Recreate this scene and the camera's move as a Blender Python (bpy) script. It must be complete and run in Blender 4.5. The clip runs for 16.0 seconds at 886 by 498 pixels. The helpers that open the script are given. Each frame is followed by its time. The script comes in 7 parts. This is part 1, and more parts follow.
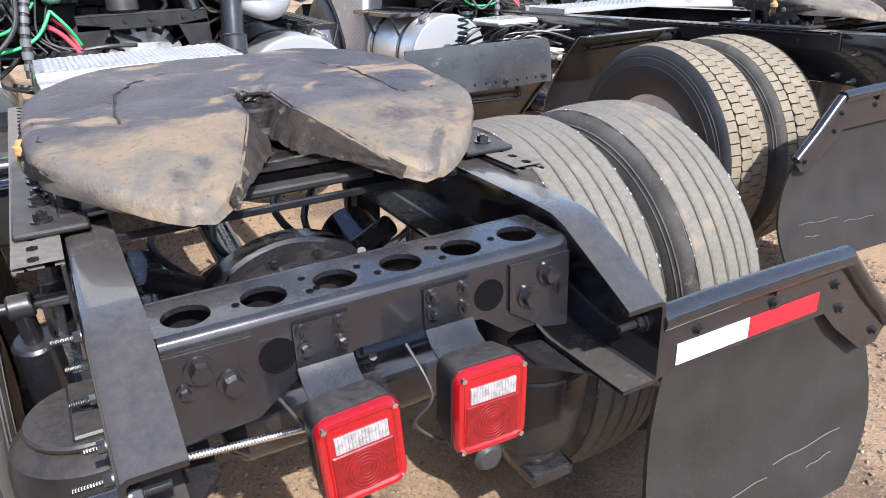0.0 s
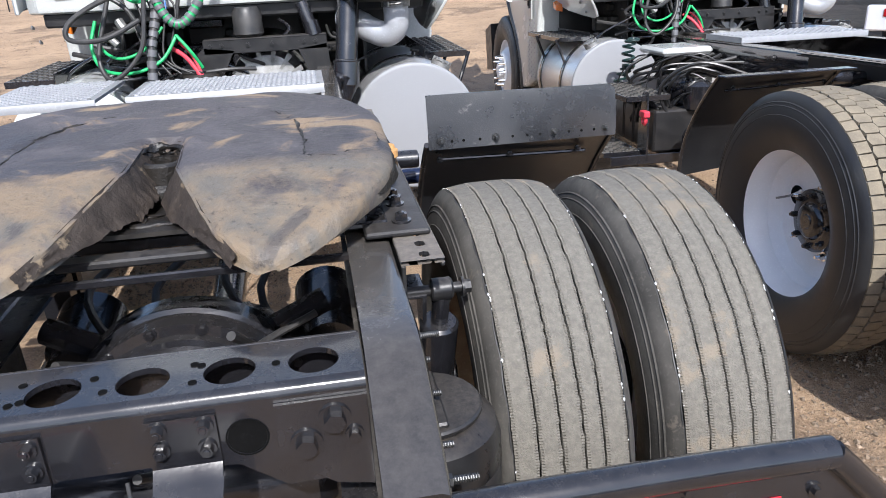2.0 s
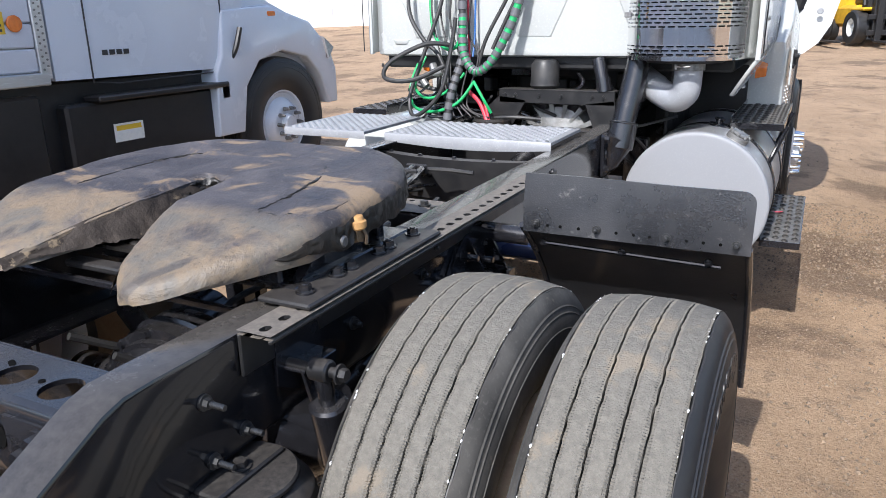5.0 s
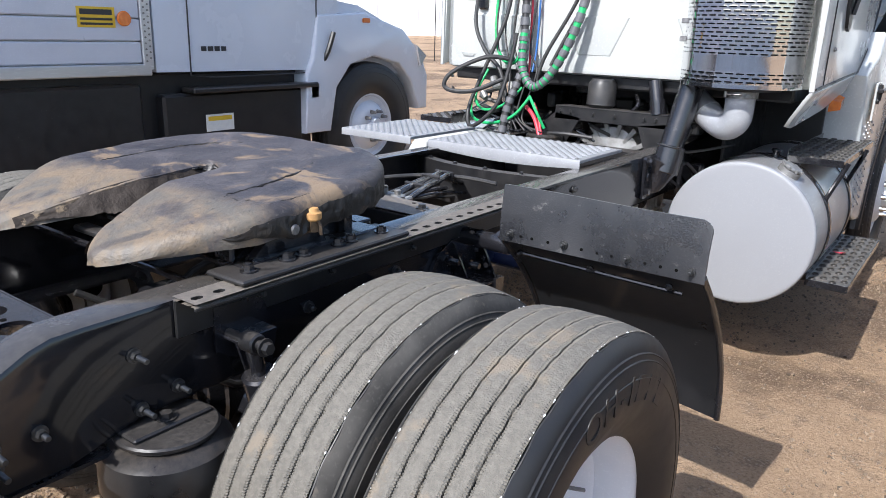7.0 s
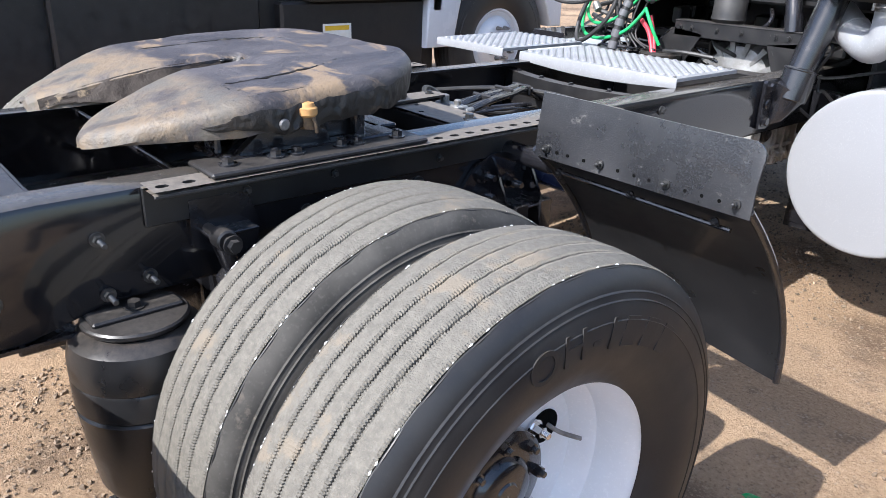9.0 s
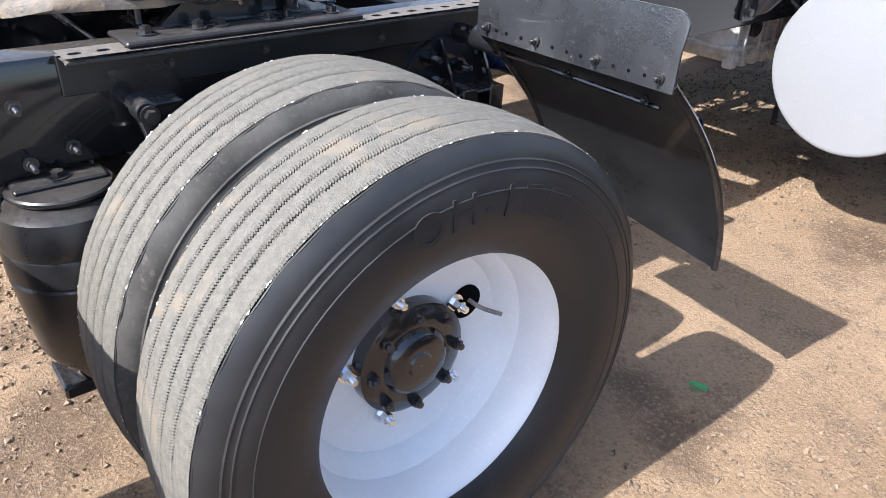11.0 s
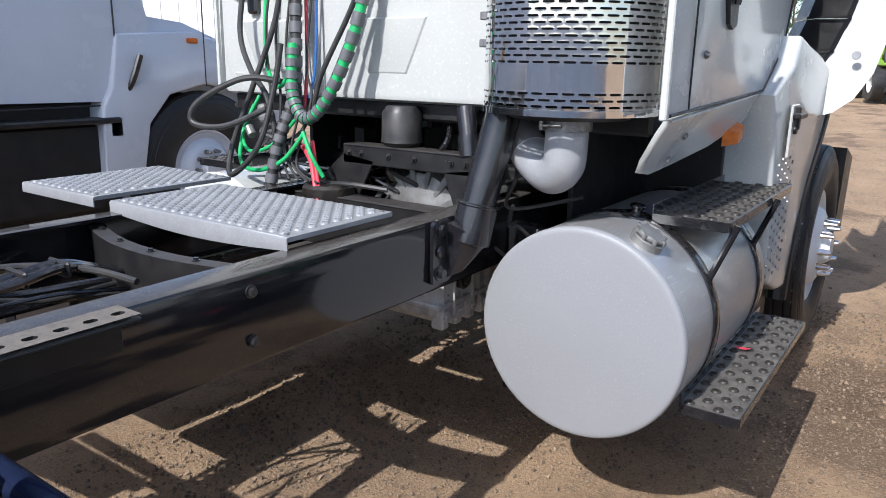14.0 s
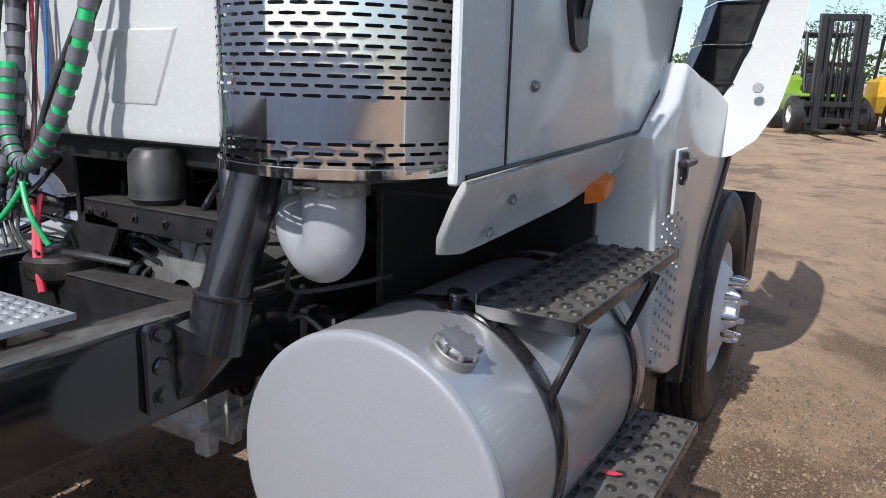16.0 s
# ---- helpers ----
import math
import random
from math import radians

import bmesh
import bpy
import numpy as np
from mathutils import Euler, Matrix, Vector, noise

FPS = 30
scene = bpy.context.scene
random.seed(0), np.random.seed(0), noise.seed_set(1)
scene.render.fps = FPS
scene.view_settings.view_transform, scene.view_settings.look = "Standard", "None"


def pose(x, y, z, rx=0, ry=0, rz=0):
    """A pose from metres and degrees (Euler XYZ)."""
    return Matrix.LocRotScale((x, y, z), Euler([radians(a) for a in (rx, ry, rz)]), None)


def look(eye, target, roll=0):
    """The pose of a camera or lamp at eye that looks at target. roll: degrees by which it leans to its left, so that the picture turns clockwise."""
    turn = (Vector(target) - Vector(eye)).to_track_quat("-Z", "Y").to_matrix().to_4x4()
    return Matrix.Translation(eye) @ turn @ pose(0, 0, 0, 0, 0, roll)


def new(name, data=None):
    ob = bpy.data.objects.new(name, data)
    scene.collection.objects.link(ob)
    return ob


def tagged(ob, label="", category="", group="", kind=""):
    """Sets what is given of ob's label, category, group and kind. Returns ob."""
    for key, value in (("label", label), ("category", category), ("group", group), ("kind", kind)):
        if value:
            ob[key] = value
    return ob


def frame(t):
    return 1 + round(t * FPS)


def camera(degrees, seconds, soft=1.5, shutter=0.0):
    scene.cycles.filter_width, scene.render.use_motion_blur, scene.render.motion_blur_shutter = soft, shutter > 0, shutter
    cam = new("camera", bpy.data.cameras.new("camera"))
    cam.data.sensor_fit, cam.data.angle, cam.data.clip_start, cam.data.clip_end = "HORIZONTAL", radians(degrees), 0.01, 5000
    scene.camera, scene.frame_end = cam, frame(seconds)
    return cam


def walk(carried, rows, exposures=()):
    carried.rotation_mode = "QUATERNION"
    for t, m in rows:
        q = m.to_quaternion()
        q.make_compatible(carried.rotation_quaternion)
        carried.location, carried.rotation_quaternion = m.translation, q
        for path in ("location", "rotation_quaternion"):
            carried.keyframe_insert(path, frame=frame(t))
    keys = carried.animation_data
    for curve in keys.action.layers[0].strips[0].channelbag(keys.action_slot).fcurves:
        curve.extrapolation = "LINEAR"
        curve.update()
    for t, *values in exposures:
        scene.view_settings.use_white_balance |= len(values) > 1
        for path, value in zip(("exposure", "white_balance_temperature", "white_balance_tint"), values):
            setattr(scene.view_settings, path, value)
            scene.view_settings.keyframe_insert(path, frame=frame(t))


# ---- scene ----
cam = camera(62.4, 16.0, 0.2)
PATH = [
    (0, (-0.417, -1.674, 1.549), (0.452, -0.056, 0.758), -1.9),
    (0.5, (-0.223, -1.716, 1.567), (0.487, -0.011, 0.799), -1.9),
    (1, (-0.054, -1.732, 1.581), (0.514, 0.036, 0.839), -1.3),
    (1.5, (0.144, -1.643, 1.584), (0.583, 0.163, 0.844), -1.6),
    (2, (0.324, -1.591, 1.571), (0.626, 0.243, 0.832), -2.7),
    (2.5, (0.552, -1.582, 1.571), (0.698, 0.273, 0.837), -3.3),
    (3, (0.712, -1.536, 1.574), (0.714, 0.331, 0.857), -2.5),
    (3.5, (0.86, -1.41, 1.583), (0.681, 0.45, 0.869), -0.9),
    (4, (1.005, -1.353, 1.575), (0.574, 0.467, 0.867), -0.5),
    (4.5, (1.2, -1.3, 1.595), (0.501, 0.446, 0.917), -1.1),
    (5, (1.315, -1.318, 1.607), (0.452, 0.382, 1.001), -1.0),
    (5.2, (1.354, -1.343, 1.617), (0.455, 0.345, 1.033), -0.7),
    (7.3, (1.712, -1.182, 1.614), (0.561, 0.342, 1.019), 2.1),
    (7.5, (1.716, -1.164, 1.608), (0.555, 0.346, 0.998), 2.2),
    (8, (1.727, -1.054, 1.576), (0.523, 0.399, 0.914), 2.1),
    (8.5, (1.775, -0.932, 1.552), (0.472, 0.403, 0.829), 1.7),
    (9, (1.851, -0.863, 1.533), (0.464, 0.354, 0.761), 2.2),
    (9.2, (1.914, -0.812, 1.528), (0.5, 0.358, 0.731), 2.5),
    (11.3, (2.03, -0.688, 1.464), (0.692, 0.423, 0.477), 2.2),
    (11.5, (2.039, -0.652, 1.492), (0.687, 0.5, 0.573), 1.3),
    (12, (1.965, -0.528, 1.507), (0.632, 0.744, 0.73), 0.5),
    (12.5, (1.866, -0.343, 1.509), (0.585, 1.045, 0.851), 0.3),
    (13, (1.828, -0.124, 1.516), (0.603, 1.348, 0.939), 0.1),
    (13.5, (1.788, 0.089, 1.532), (0.623, 1.625, 1.001), 0.6),
    (14, (1.717, 0.291, 1.546), (0.608, 1.879, 1.048), 0.9),
    (14.5, (1.686, 0.508, 1.57), (0.639, 2.145, 1.097), 1.3),
    (15, (1.718, 0.761, 1.555), (0.714, 2.427, 1.092), 1.7),
    (15.5, (1.739, 0.963, 1.553), (0.749, 2.644, 1.113), 2.0),
    (16, (1.696, 1.122, 1.569), (0.711, 2.808, 1.136), 1.7),
]
KELVIN, TINT = 6000, 12
EXPOSURES = [(t, stops, KELVIN, TINT) for t, stops in ((0.0, 1.07), (1.5, 0.72), (3.0, 0.70), (5.0, 0.62), (8.0, 0.72), (8.5, 0.76), (9.0, 1.07), (9.2, 1.12), (11.3, 1.27), (12.0, 1.17), (12.5, 0.87), (13.0, 0.77), (13.5, 0.64), (14.5, 0.30), (16.0, 0.18))]
walk(cam, [(t, look(eye, target, roll)) for t, eye, target, roll in PATH], EXPOSURES)

# ---- light ----
SUN_TO = Vector((0.03, 0.735, -0.68))
sun = new("sun", bpy.data.lights.new("sun", "SUN"))
sun.data.energy, sun.data.angle, sun.data.color = 4.1, radians(0.53), (1.0, 0.955, 0.88)
sun.matrix_world = look((0, -8, 9), Vector((0, -8, 9)) + SUN_TO)
world = bpy.data.worlds.new("sky")
scene.world = world
world.use_nodes = True
wn = world.node_tree.nodes
sky = wn.new("ShaderNodeTexSky")
sky.sky_type, sky.sun_disc = "NISHITA", False
sky.sun_elevation, sky.sun_rotation = radians(42.8), radians(180)
sky.air_density, sky.dust_density = 1.0, 1.5
world.node_tree.links.new(sky.outputs[0], wn["Background"].inputs[0])
wn["Background"].inputs[1].default_value = 0.15


# ---- materials ----
def surface(name, a, b=None, rough=0.5, rough2=None, metal=0.0, scale=8.0, fine=120.0, bump=0.15, depth=0.002, coat=0.0, dust=0.0,
            dust_color=(0.30, 0.24, 0.18), spots=None, spot_scale=3.0, spot_at=0.6, island=0.0, stretch=None, spec=0.5, fade=None, dust_even=0.3, grain_share=0.35, grain_tone=None, spot_soft=0.05):
    """A paint, metal, rubber or stone: two tones mixed by noise at two scales, fine relief, dust on what faces up, worn spots."""
    m = bpy.data.materials.new(name)
    m.use_nodes = True
    n, link = m.node_tree.nodes, m.node_tree.links.new
    bsdf = n["Principled BSDF"]
    b = b or tuple(v * 0.8 for v in a)
    coord = n.new("ShaderNodeTexCoord").outputs["Object"]
    if stretch:
        mp = n.new("ShaderNodeMapping")
        mp.inputs["Scale"].default_value = stretch
        link(coord, mp.inputs[0])
        coord = mp.outputs[0]

    def noise_tex(s, detail=5.0, r=0.6):
        t = n.new("ShaderNodeTexNoise")
        t.inputs["Scale"].default_value, t.inputs["Detail"].default_value, t.inputs["Roughness"].default_value = s, detail, r
        link(coord, t.inputs["Vector"])
        return t.outputs["Fac"]

    def ramp(fac, lo, hi):
        r = n.new("ShaderNodeMapRange")
        r.inputs["From Min"].default_value, r.inputs["From Max"].default_value = lo, hi
        link(fac, r.inputs["Value"])
        return r.outputs[0]

    def mix(fac, x, y):
        k = n.new("ShaderNodeMix")
        k.data_type = "RGBA"
        if isinstance(fac, float):
            k.inputs[0].default_value = fac
        else:
            link(fac, k.inputs[0])
        for value, socket in ((x, k.inputs[6]), (y, k.inputs[7])):
            if isinstance(value, tuple):
                socket.default_value = (*value, 1)
            else:
                link(value, socket)
        return k.outputs[2]

    def maths(op, x, y):
        k = n.new("ShaderNodeMath")
        k.operation, k.use_clamp = op, True
        for value, socket in ((x, k.inputs[0]), (y, k.inputs[1])):
            if isinstance(value, (int, float)):
                socket.default_value = value
            else:
                link(value, socket)
        return k.outputs[0]

    coarse, grain = noise_tex(scale), noise_tex(fine, 3.0)
    color = mix(ramp(coarse, 0.35, 0.65), a, b)
    color = mix(maths("MULTIPLY", ramp(grain, 0.55, 0.75), grain_share), color, grain_tone or tuple(min(1, v * 1.5 + 0.01) for v in a))
    if spots:
        color = mix(ramp(noise_tex(spot_scale, 8.0, 0.7), spot_at, spot_at + spot_soft), color, spots)
    if fade:
        axis, lo, hi, tone = fade
        at = n.new("ShaderNodeSeparateXYZ")
        link(coord, at.inputs[0])
        worn = maths("MULTIPLY", ramp(at.outputs[axis], lo, hi), ramp(noise_tex(7.0, 8.0, 0.75), 0.36, 0.6))
        worn = maths("ADD", worn, maths("SUBTRACT", noise_tex(6.0, 8.0, 0.7), 0.55))
        color = mix(maths("MULTIPLY", worn, 0.8), color, tone)
    if island:
        g = n.new("ShaderNodeNewGeometry")
        dark = n.new("ShaderNodeHueSaturation")
        link(color, dark.inputs["Color"])
        link(maths("ADD", maths("MULTIPLY", g.outputs["Random Per Island"], island), 1 - island), dark.inputs["Value"])
        color = dark.outputs[0]
    rough_out = None
    if dust:
        g = n.new("ShaderNodeNewGeometry")
        sep = n.new("ShaderNodeSeparateXYZ")
        link(g.outputs["Normal"], sep.inputs[0])
        lying = maths("MULTIPLY", ramp(sep.outputs["Z"], 0.55, 1.0), ramp(noise_tex(scale * 5.0, 8.0, 0.75), dust_even, 0.7))
        lying = maths("MULTIPLY", lying, dust)
        color = mix(lying, color, dust_color)
        rough_out = lying
    link(color, bsdf.inputs["Base Color"])
    r0 = n.new("ShaderNodeMapRange")
    r0.inputs["From Min"].default_value, r0.inputs["From Max"].default_value = 0.3, 0.7
    r0.inputs["To Min"].default_value, r0.inputs["To Max"].default_value = rough, rough2 if rough2 is not None else min(1, rough + 0.15)
    link(coarse, r0.inputs["Value"])
    r1 = r0.outputs[0]
    if rough_out is not None:
        r1 = maths("ADD", r1, maths("MULTIPLY", rough_out, 0.5))
    link(r1, bsdf.inputs["Roughness"])
    bsdf.inputs["Metallic"].default_value = metal
    bsdf.inputs["Specular IOR Level"].default_value = spec
    bsdf.inputs["Coat Weight"].default_value = coat
    bsdf.inputs["Coat Roughness"].default_value = 0.06
    if bump:
        bp = n.new("ShaderNodeBump")
        bp.inputs["Strength"].default_value, bp.inputs["Distance"].default_value = bump, depth
        link(maths("ADD", maths("MULTIPLY", coarse, 0.6), maths("MULTIPLY", grain, 0.4)), bp.inputs["Height"])
        link(bp.outputs[0], bsdf.inputs["Normal"])
    return m


BLACK = surface("black_gloss_paint", (0.010, 0.010, 0.012), (0.015, 0.015, 0.018), 0.14, 0.30, scale=14, fine=220, bump=0.2, spec=0.55, dust=0.16, dust_color=(0.16, 0.145, 0.125), coat=0.5)
BLACK_MATT = surface("black_rough_paint", (0.012, 0.012, 0.013), (0.019, 0.018, 0.018), 0.28, 0.5, scale=16, fine=160, bump=0.4, dust=0.32,
                     dust_color=(0.2, 0.175, 0.15), spots=(0.085, 0.08, 0.073), spot_scale=60, spot_at=0.66)
# Pale spots and grain: scuffs, plus sky highlights put into the colour.
SCUFFED_HIGHLIT = surface("scuffed_highlit_plate", (0.016, 0.017, 0.02), (0.030, 0.030, 0.033), 0.10, 0.5, scale=5, fine=260, bump=0.5, depth=0.004, spots=(0.13, 0.127, 0.12),
                  spot_scale=34, spot_at=0.615, spot_soft=0.09, grain_share=0.45, grain_tone=(0.10, 0.098, 0.095), coat=0.35, spec=0.8)
NAVY = surface("navy_painted_tube", (0.012, 0.018, 0.045), (0.016, 0.024, 0.06), 0.15, 0.3, scale=12, bump=0.1, coat=0.4)
# Near-black fill: shade inside holes, put into the colour of solid discs.
HOLE_SHADE = surface("hole_shade_black", (0.004, 0.004, 0.004), (0.006, 0.006, 0.006), 0.95, 1.0, bump=0.0, spec=0.05)
DUSTED = surface("dusty_black_steel", (0.012, 0.012, 0.013), (0.018, 0.018, 0.018), 0.3, 0.5, scale=12, fine=160, bump=0.3, dust=0.8, dust_color=(0.27, 0.235, 0.195), dust_even=0.1)
THROAT = surface("smeared_throat_steel", (0.052, 0.041, 0.033), (0.024, 0.019, 0.016), 0.6, 0.85, scale=18, fine=140, bump=0.9, depth=0.006, spots=(0.19, 0.145, 0.095), spot_scale=16, spot_at=0.6, spec=0.25)
DARK_RED = surface("deep_red_lens", (0.13, 0.003, 0.004), (0.2, 0.004, 0.007), 0.15, 0.25, scale=70, fine=200, bump=0.2, coat=0.5)
GREASE = surface("greasy_iron", (0.010, 0.009, 0.008), (0.02, 0.016, 0.012), 0.3, 0.65, scale=20, fine=160, bump=0.6, depth=0.006, spots=(0.06, 0.04, 0.025), spot_scale=14, spot_at=0.62)
FLAP = surface("dull_flap_rubber", (0.019, 0.018, 0.017), (0.027, 0.025, 0.023), 0.5, 0.75, scale=7, fine=120, bump=0.35, spots=(0.06, 0.055, 0.05), spot_scale=40, spot_at=0.66, grain_share=0.5, grain_tone=(0.05, 0.046, 0.042), spec=0.35)
PALE_SCRATCH = surface("pale_rubber_scratch", (0.12, 0.11, 0.10), None, 0.8)
APRON = surface("scuffed_apron_rubber", (0.013, 0.0135, 0.015), (0.021, 0.021, 0.023), 0.22, 0.5, scale=6, fine=220, bump=0.4, depth=0.003, spots=(0.17, 0.165, 0.155), spot_scale=30, spot_at=0.665, spot_soft=0.04, grain_share=0.3, grain_tone=(0.06, 0.058, 0.056), coat=0.2)
BAG = surface("air_bag_rubber", (0.012, 0.012, 0.013), (0.02, 0.02, 0.021), 0.25, 0.45, scale=12, fine=160, bump=0.25, dust=0.2)
DARK_ZINC = surface("dulled_dark_bolt", (0.13, 0.13, 0.13), (0.05, 0.05, 0.05), 0.3, 0.5, 0.8, scale=60, bump=0.1)
RAIL = surface("dusty_black_rail_paint", (0.008, 0.008, 0.0095), (0.012, 0.012, 0.014), 0.07, 0.15, scale=9, fine=200, bump=0.06, spec=0.5, dust=0.34, dust_color=(0.24, 0.215, 0.185), dust_even=-0.1, coat=0.42)
DUSTY_RUBBER = surface("dusty_tyre_rubber", (0.105, 0.098, 0.087), (0.055, 0.052, 0.047), 0.7, 0.9, scale=7, fine=120, bump=0.4, spots=(0.13, 0.115, 0.095), spot_scale=12, spot_at=0.6, spec=0.25)
RUBBER = surface("black_tyre_rubber", (0.015, 0.015, 0.0165), (0.024, 0.024, 0.024), 0.38, 0.55, scale=10, fine=150, bump=0.2, dust=0.16)
TREAD = surface("dusty_worn_tread", (0.182, 0.169, 0.145), (0.14, 0.131, 0.113), 0.85, 0.97, scale=80, fine=260, bump=1.0, depth=0.006, grain_share=0.6, grain_tone=(0.24, 0.225, 0.19), spots=(0.215, 0.185, 0.145), spot_scale=5, spot_at=0.58, spec=0.15)
TREAD_DRIVE = surface("dusty_drive_tread", (0.235, 0.2, 0.145), (0.165, 0.142, 0.108), 0.85, 0.97, scale=14, fine=170, bump=0.8, depth=0.004, spec=0.15)
WHITE = surface("white_paint", (0.56, 0.575, 0.555), (0.52, 0.535, 0.52), 0.18, 0.3, scale=3, fine=90, bump=0.03, coat=0.5)
WHEEL_WHITE = surface("white_wheel_paint", (0.82, 0.83, 0.84), (0.76, 0.77, 0.78), 0.28, 0.4, scale=5, fine=120, bump=0.06, spots=(0.42, 0.36, 0.28), spot_scale=18, spot_at=0.7)
CREAM = surface("cream_rim", (0.46, 0.36, 0.24), (0.36, 0.27, 0.18), 0.5, 0.7, scale=9, bump=0.2)
TANK_WHITE = surface("silver_tank_paint", (0.272, 0.278, 0.292), (0.258, 0.263, 0.277), 0.45, 0.55, 0.0, scale=2, fine=200, bump=0.04)
ALU = surface("brushed_aluminium", (0.68, 0.68, 0.68), (0.56, 0.56, 0.56), 0.3, 0.46, 0.75, scale=5, fine=110, bump=0.08, stretch=(1, 0.12, 1))
PLATE = surface("white_tread_plate_paint", (0.315, 0.32, 0.33), (0.25, 0.255, 0.265), 0.32, 0.5, 0.2, scale=6, fine=120, bump=0.15, spots=(0.3, 0.28, 0.26), spot_scale=22, spot_at=0.68)
STEP = surface("dusty_grip_steel", (0.185, 0.168, 0.145), (0.10, 0.092, 0.08), 0.35, 0.55, 0.3, scale=14, fine=120, bump=0.3)
STEP_RIM = surface("worn_dark_rims", (0.022, 0.021, 0.02), (0.06, 0.056, 0.05), 0.35, 0.55, scale=60, fine=160, bump=0.3, spec=0.3)
CHROME = surface("polished_chrome", (0.8, 0.8, 0.81), (0.74, 0.74, 0.75), 0.05, 0.1, 1.0, scale=3, fine=60, bump=0.02)
ZINC = surface("zinc_bolt", (0.34, 0.335, 0.33), (0.18, 0.175, 0.17), 0.38, 0.55, 0.85, scale=60, bump=0.1)
GREY_PIPE = surface("silver_painted_pipe", (0.40, 0.41, 0.43), (0.34, 0.35, 0.37), 0.35, 0.5, 0.2, scale=8, bump=0.1)
CAST = surface("cast_aluminium", (0.36, 0.36, 0.35), (0.2, 0.195, 0.185), 0.4, 0.6, 0.7, scale=15, bump=0.4)
RED = surface("red_plastic_lens", (0.32, 0.006, 0.01), (0.25, 0.005, 0.008), 0.12, 0.2, scale=4, bump=0.0, coat=0.5)
RED_TAPE = surface("red_reflective_tape", (0.62, 0.015, 0.03), (0.52, 0.012, 0.02), 0.3, 0.4, scale=30, fine=400, bump=0.1)
WHITE_TAPE = surface("white_reflective_tape", (0.8, 0.8, 0.79), (0.7, 0.7, 0.7), 0.3, 0.4, scale=30, fine=400, bump=0.1)
CLEAR = surface("clear_ribbed_lens", (0.36, 0.34, 0.34), (0.2, 0.19, 0.19), 0.12, 0.2, scale=90, fine=200, bump=0.3, coat=0.5)
AMBER = surface("amber_lens", (0.75, 0.2, 0.02), (0.62, 0.14, 0.01), 0.15, 0.25, scale=30, bump=0.1, coat=0.4)
HOSE = surface("black_hose", (0.02, 0.02, 0.021), (0.04, 0.038, 0.036), 0.4, 0.6, scale=20, bump=0.2)
# Lighter than CAST, standing in for sun on the gear case; dark spots are dirt.
LIT_CASE = surface("lit_cast_case", (0.56, 0.56, 0.54), (0.36, 0.35, 0.33), 0.4, 0.6, 0.15, scale=16, bump=0.4, spots=(0.12, 0.11, 0.10), spot_scale=22, spot_at=0.64)
WRAP = surface("grey_spiral_wrap", (0.13, 0.132, 0.14), (0.09, 0.09, 0.097), 0.4, 0.6, scale=20, bump=0.2)
GREEN = surface("green_air_hose", (0.02, 0.42, 0.13), (0.02, 0.34, 0.1), 0.35, 0.5, scale=20, bump=0.05)
PINK = surface("red_air_hose", (0.62, 0.05, 0.08), (0.5, 0.04, 0.06), 0.35, 0.5, scale=20, bump=0.05)
BLUE = surface("blue_air_hose", (0.03, 0.14, 0.42), (0.02, 0.1, 0.3), 0.35, 0.5, scale=20, bump=0.05)
RUST = surface("bronze_bushing", (0.55, 0.31, 0.11), (0.4, 0.21, 0.08), 0.6, 0.8, scale=20, bump=0.4)
TAN_CLIP = surface("greasy_tan_clip", (0.20, 0.13, 0.065), (0.07, 0.05, 0.035), 0.5, 0.7, scale=40, bump=0.4)
GLASS = surface("dark_window_glass", (0.02, 0.025, 0.03), (0.025, 0.03, 0.035), 0.03, 0.06, bump=0.0, spec=0.8)
BODY_GREY = surface("grey_white_body_sheet", (0.60, 0.62, 0.68), (0.55, 0.57, 0.63), 0.25, 0.4, 0.1, scale=3, bump=0.03)
BLUEWHITE = surface("cool_white_paint", (0.66, 0.70, 0.76), (0.63, 0.665, 0.72), 0.2, 0.3, scale=3, bump=0.02, coat=0.4)
YELLOW = surface("yellow_machine_paint", (0.75, 0.42, 0.02), (0.6, 0.33, 0.02), 0.3, 0.5, scale=6, bump=0.05)
LIME = surface("lime_machine_paint", (0.20, 0.36, 0.03), (0.16, 0.29, 0.025), 0.3, 0.5, scale=6, bump=0.05)
LEAF = surface("tree_leaf", (0.06, 0.11, 0.025), (0.04, 0.08, 0.02), 0.6, 0.8, scale=2, bump=0.1, island=0.5)
BARK = surface("bark", (0.12, 0.09, 0.06), None, 0.9, 1.0, scale=8, bump=0.6)
WALL = surface("painted_wall", (0.72, 0.72, 0.74), (0.64, 0.64, 0.66), 0.7, 0.85, scale=0.8, bump=0.1)
PAPER = surface("paper_label", (0.78, 0.78, 0.72), (0.7, 0.7, 0.66), 0.6, 0.7, scale=30, bump=0.0)
YELLOW_PRINT = surface("yellow_print", (0.75, 0.5, 0.03), (0.7, 0.45, 0.03), 0.5, 0.6, bump=0.0)
PRINT = surface("dark_print", (0.03, 0.03, 0.032), (0.03, 0.03, 0.032), 0.4, 0.5, bump=0.0)
STONE = surface("gravel_stone", (0.40, 0.295, 0.20), (0.26, 0.195, 0.14), 0.85, 1.0, scale=60, bump=0.4, island=0.65)


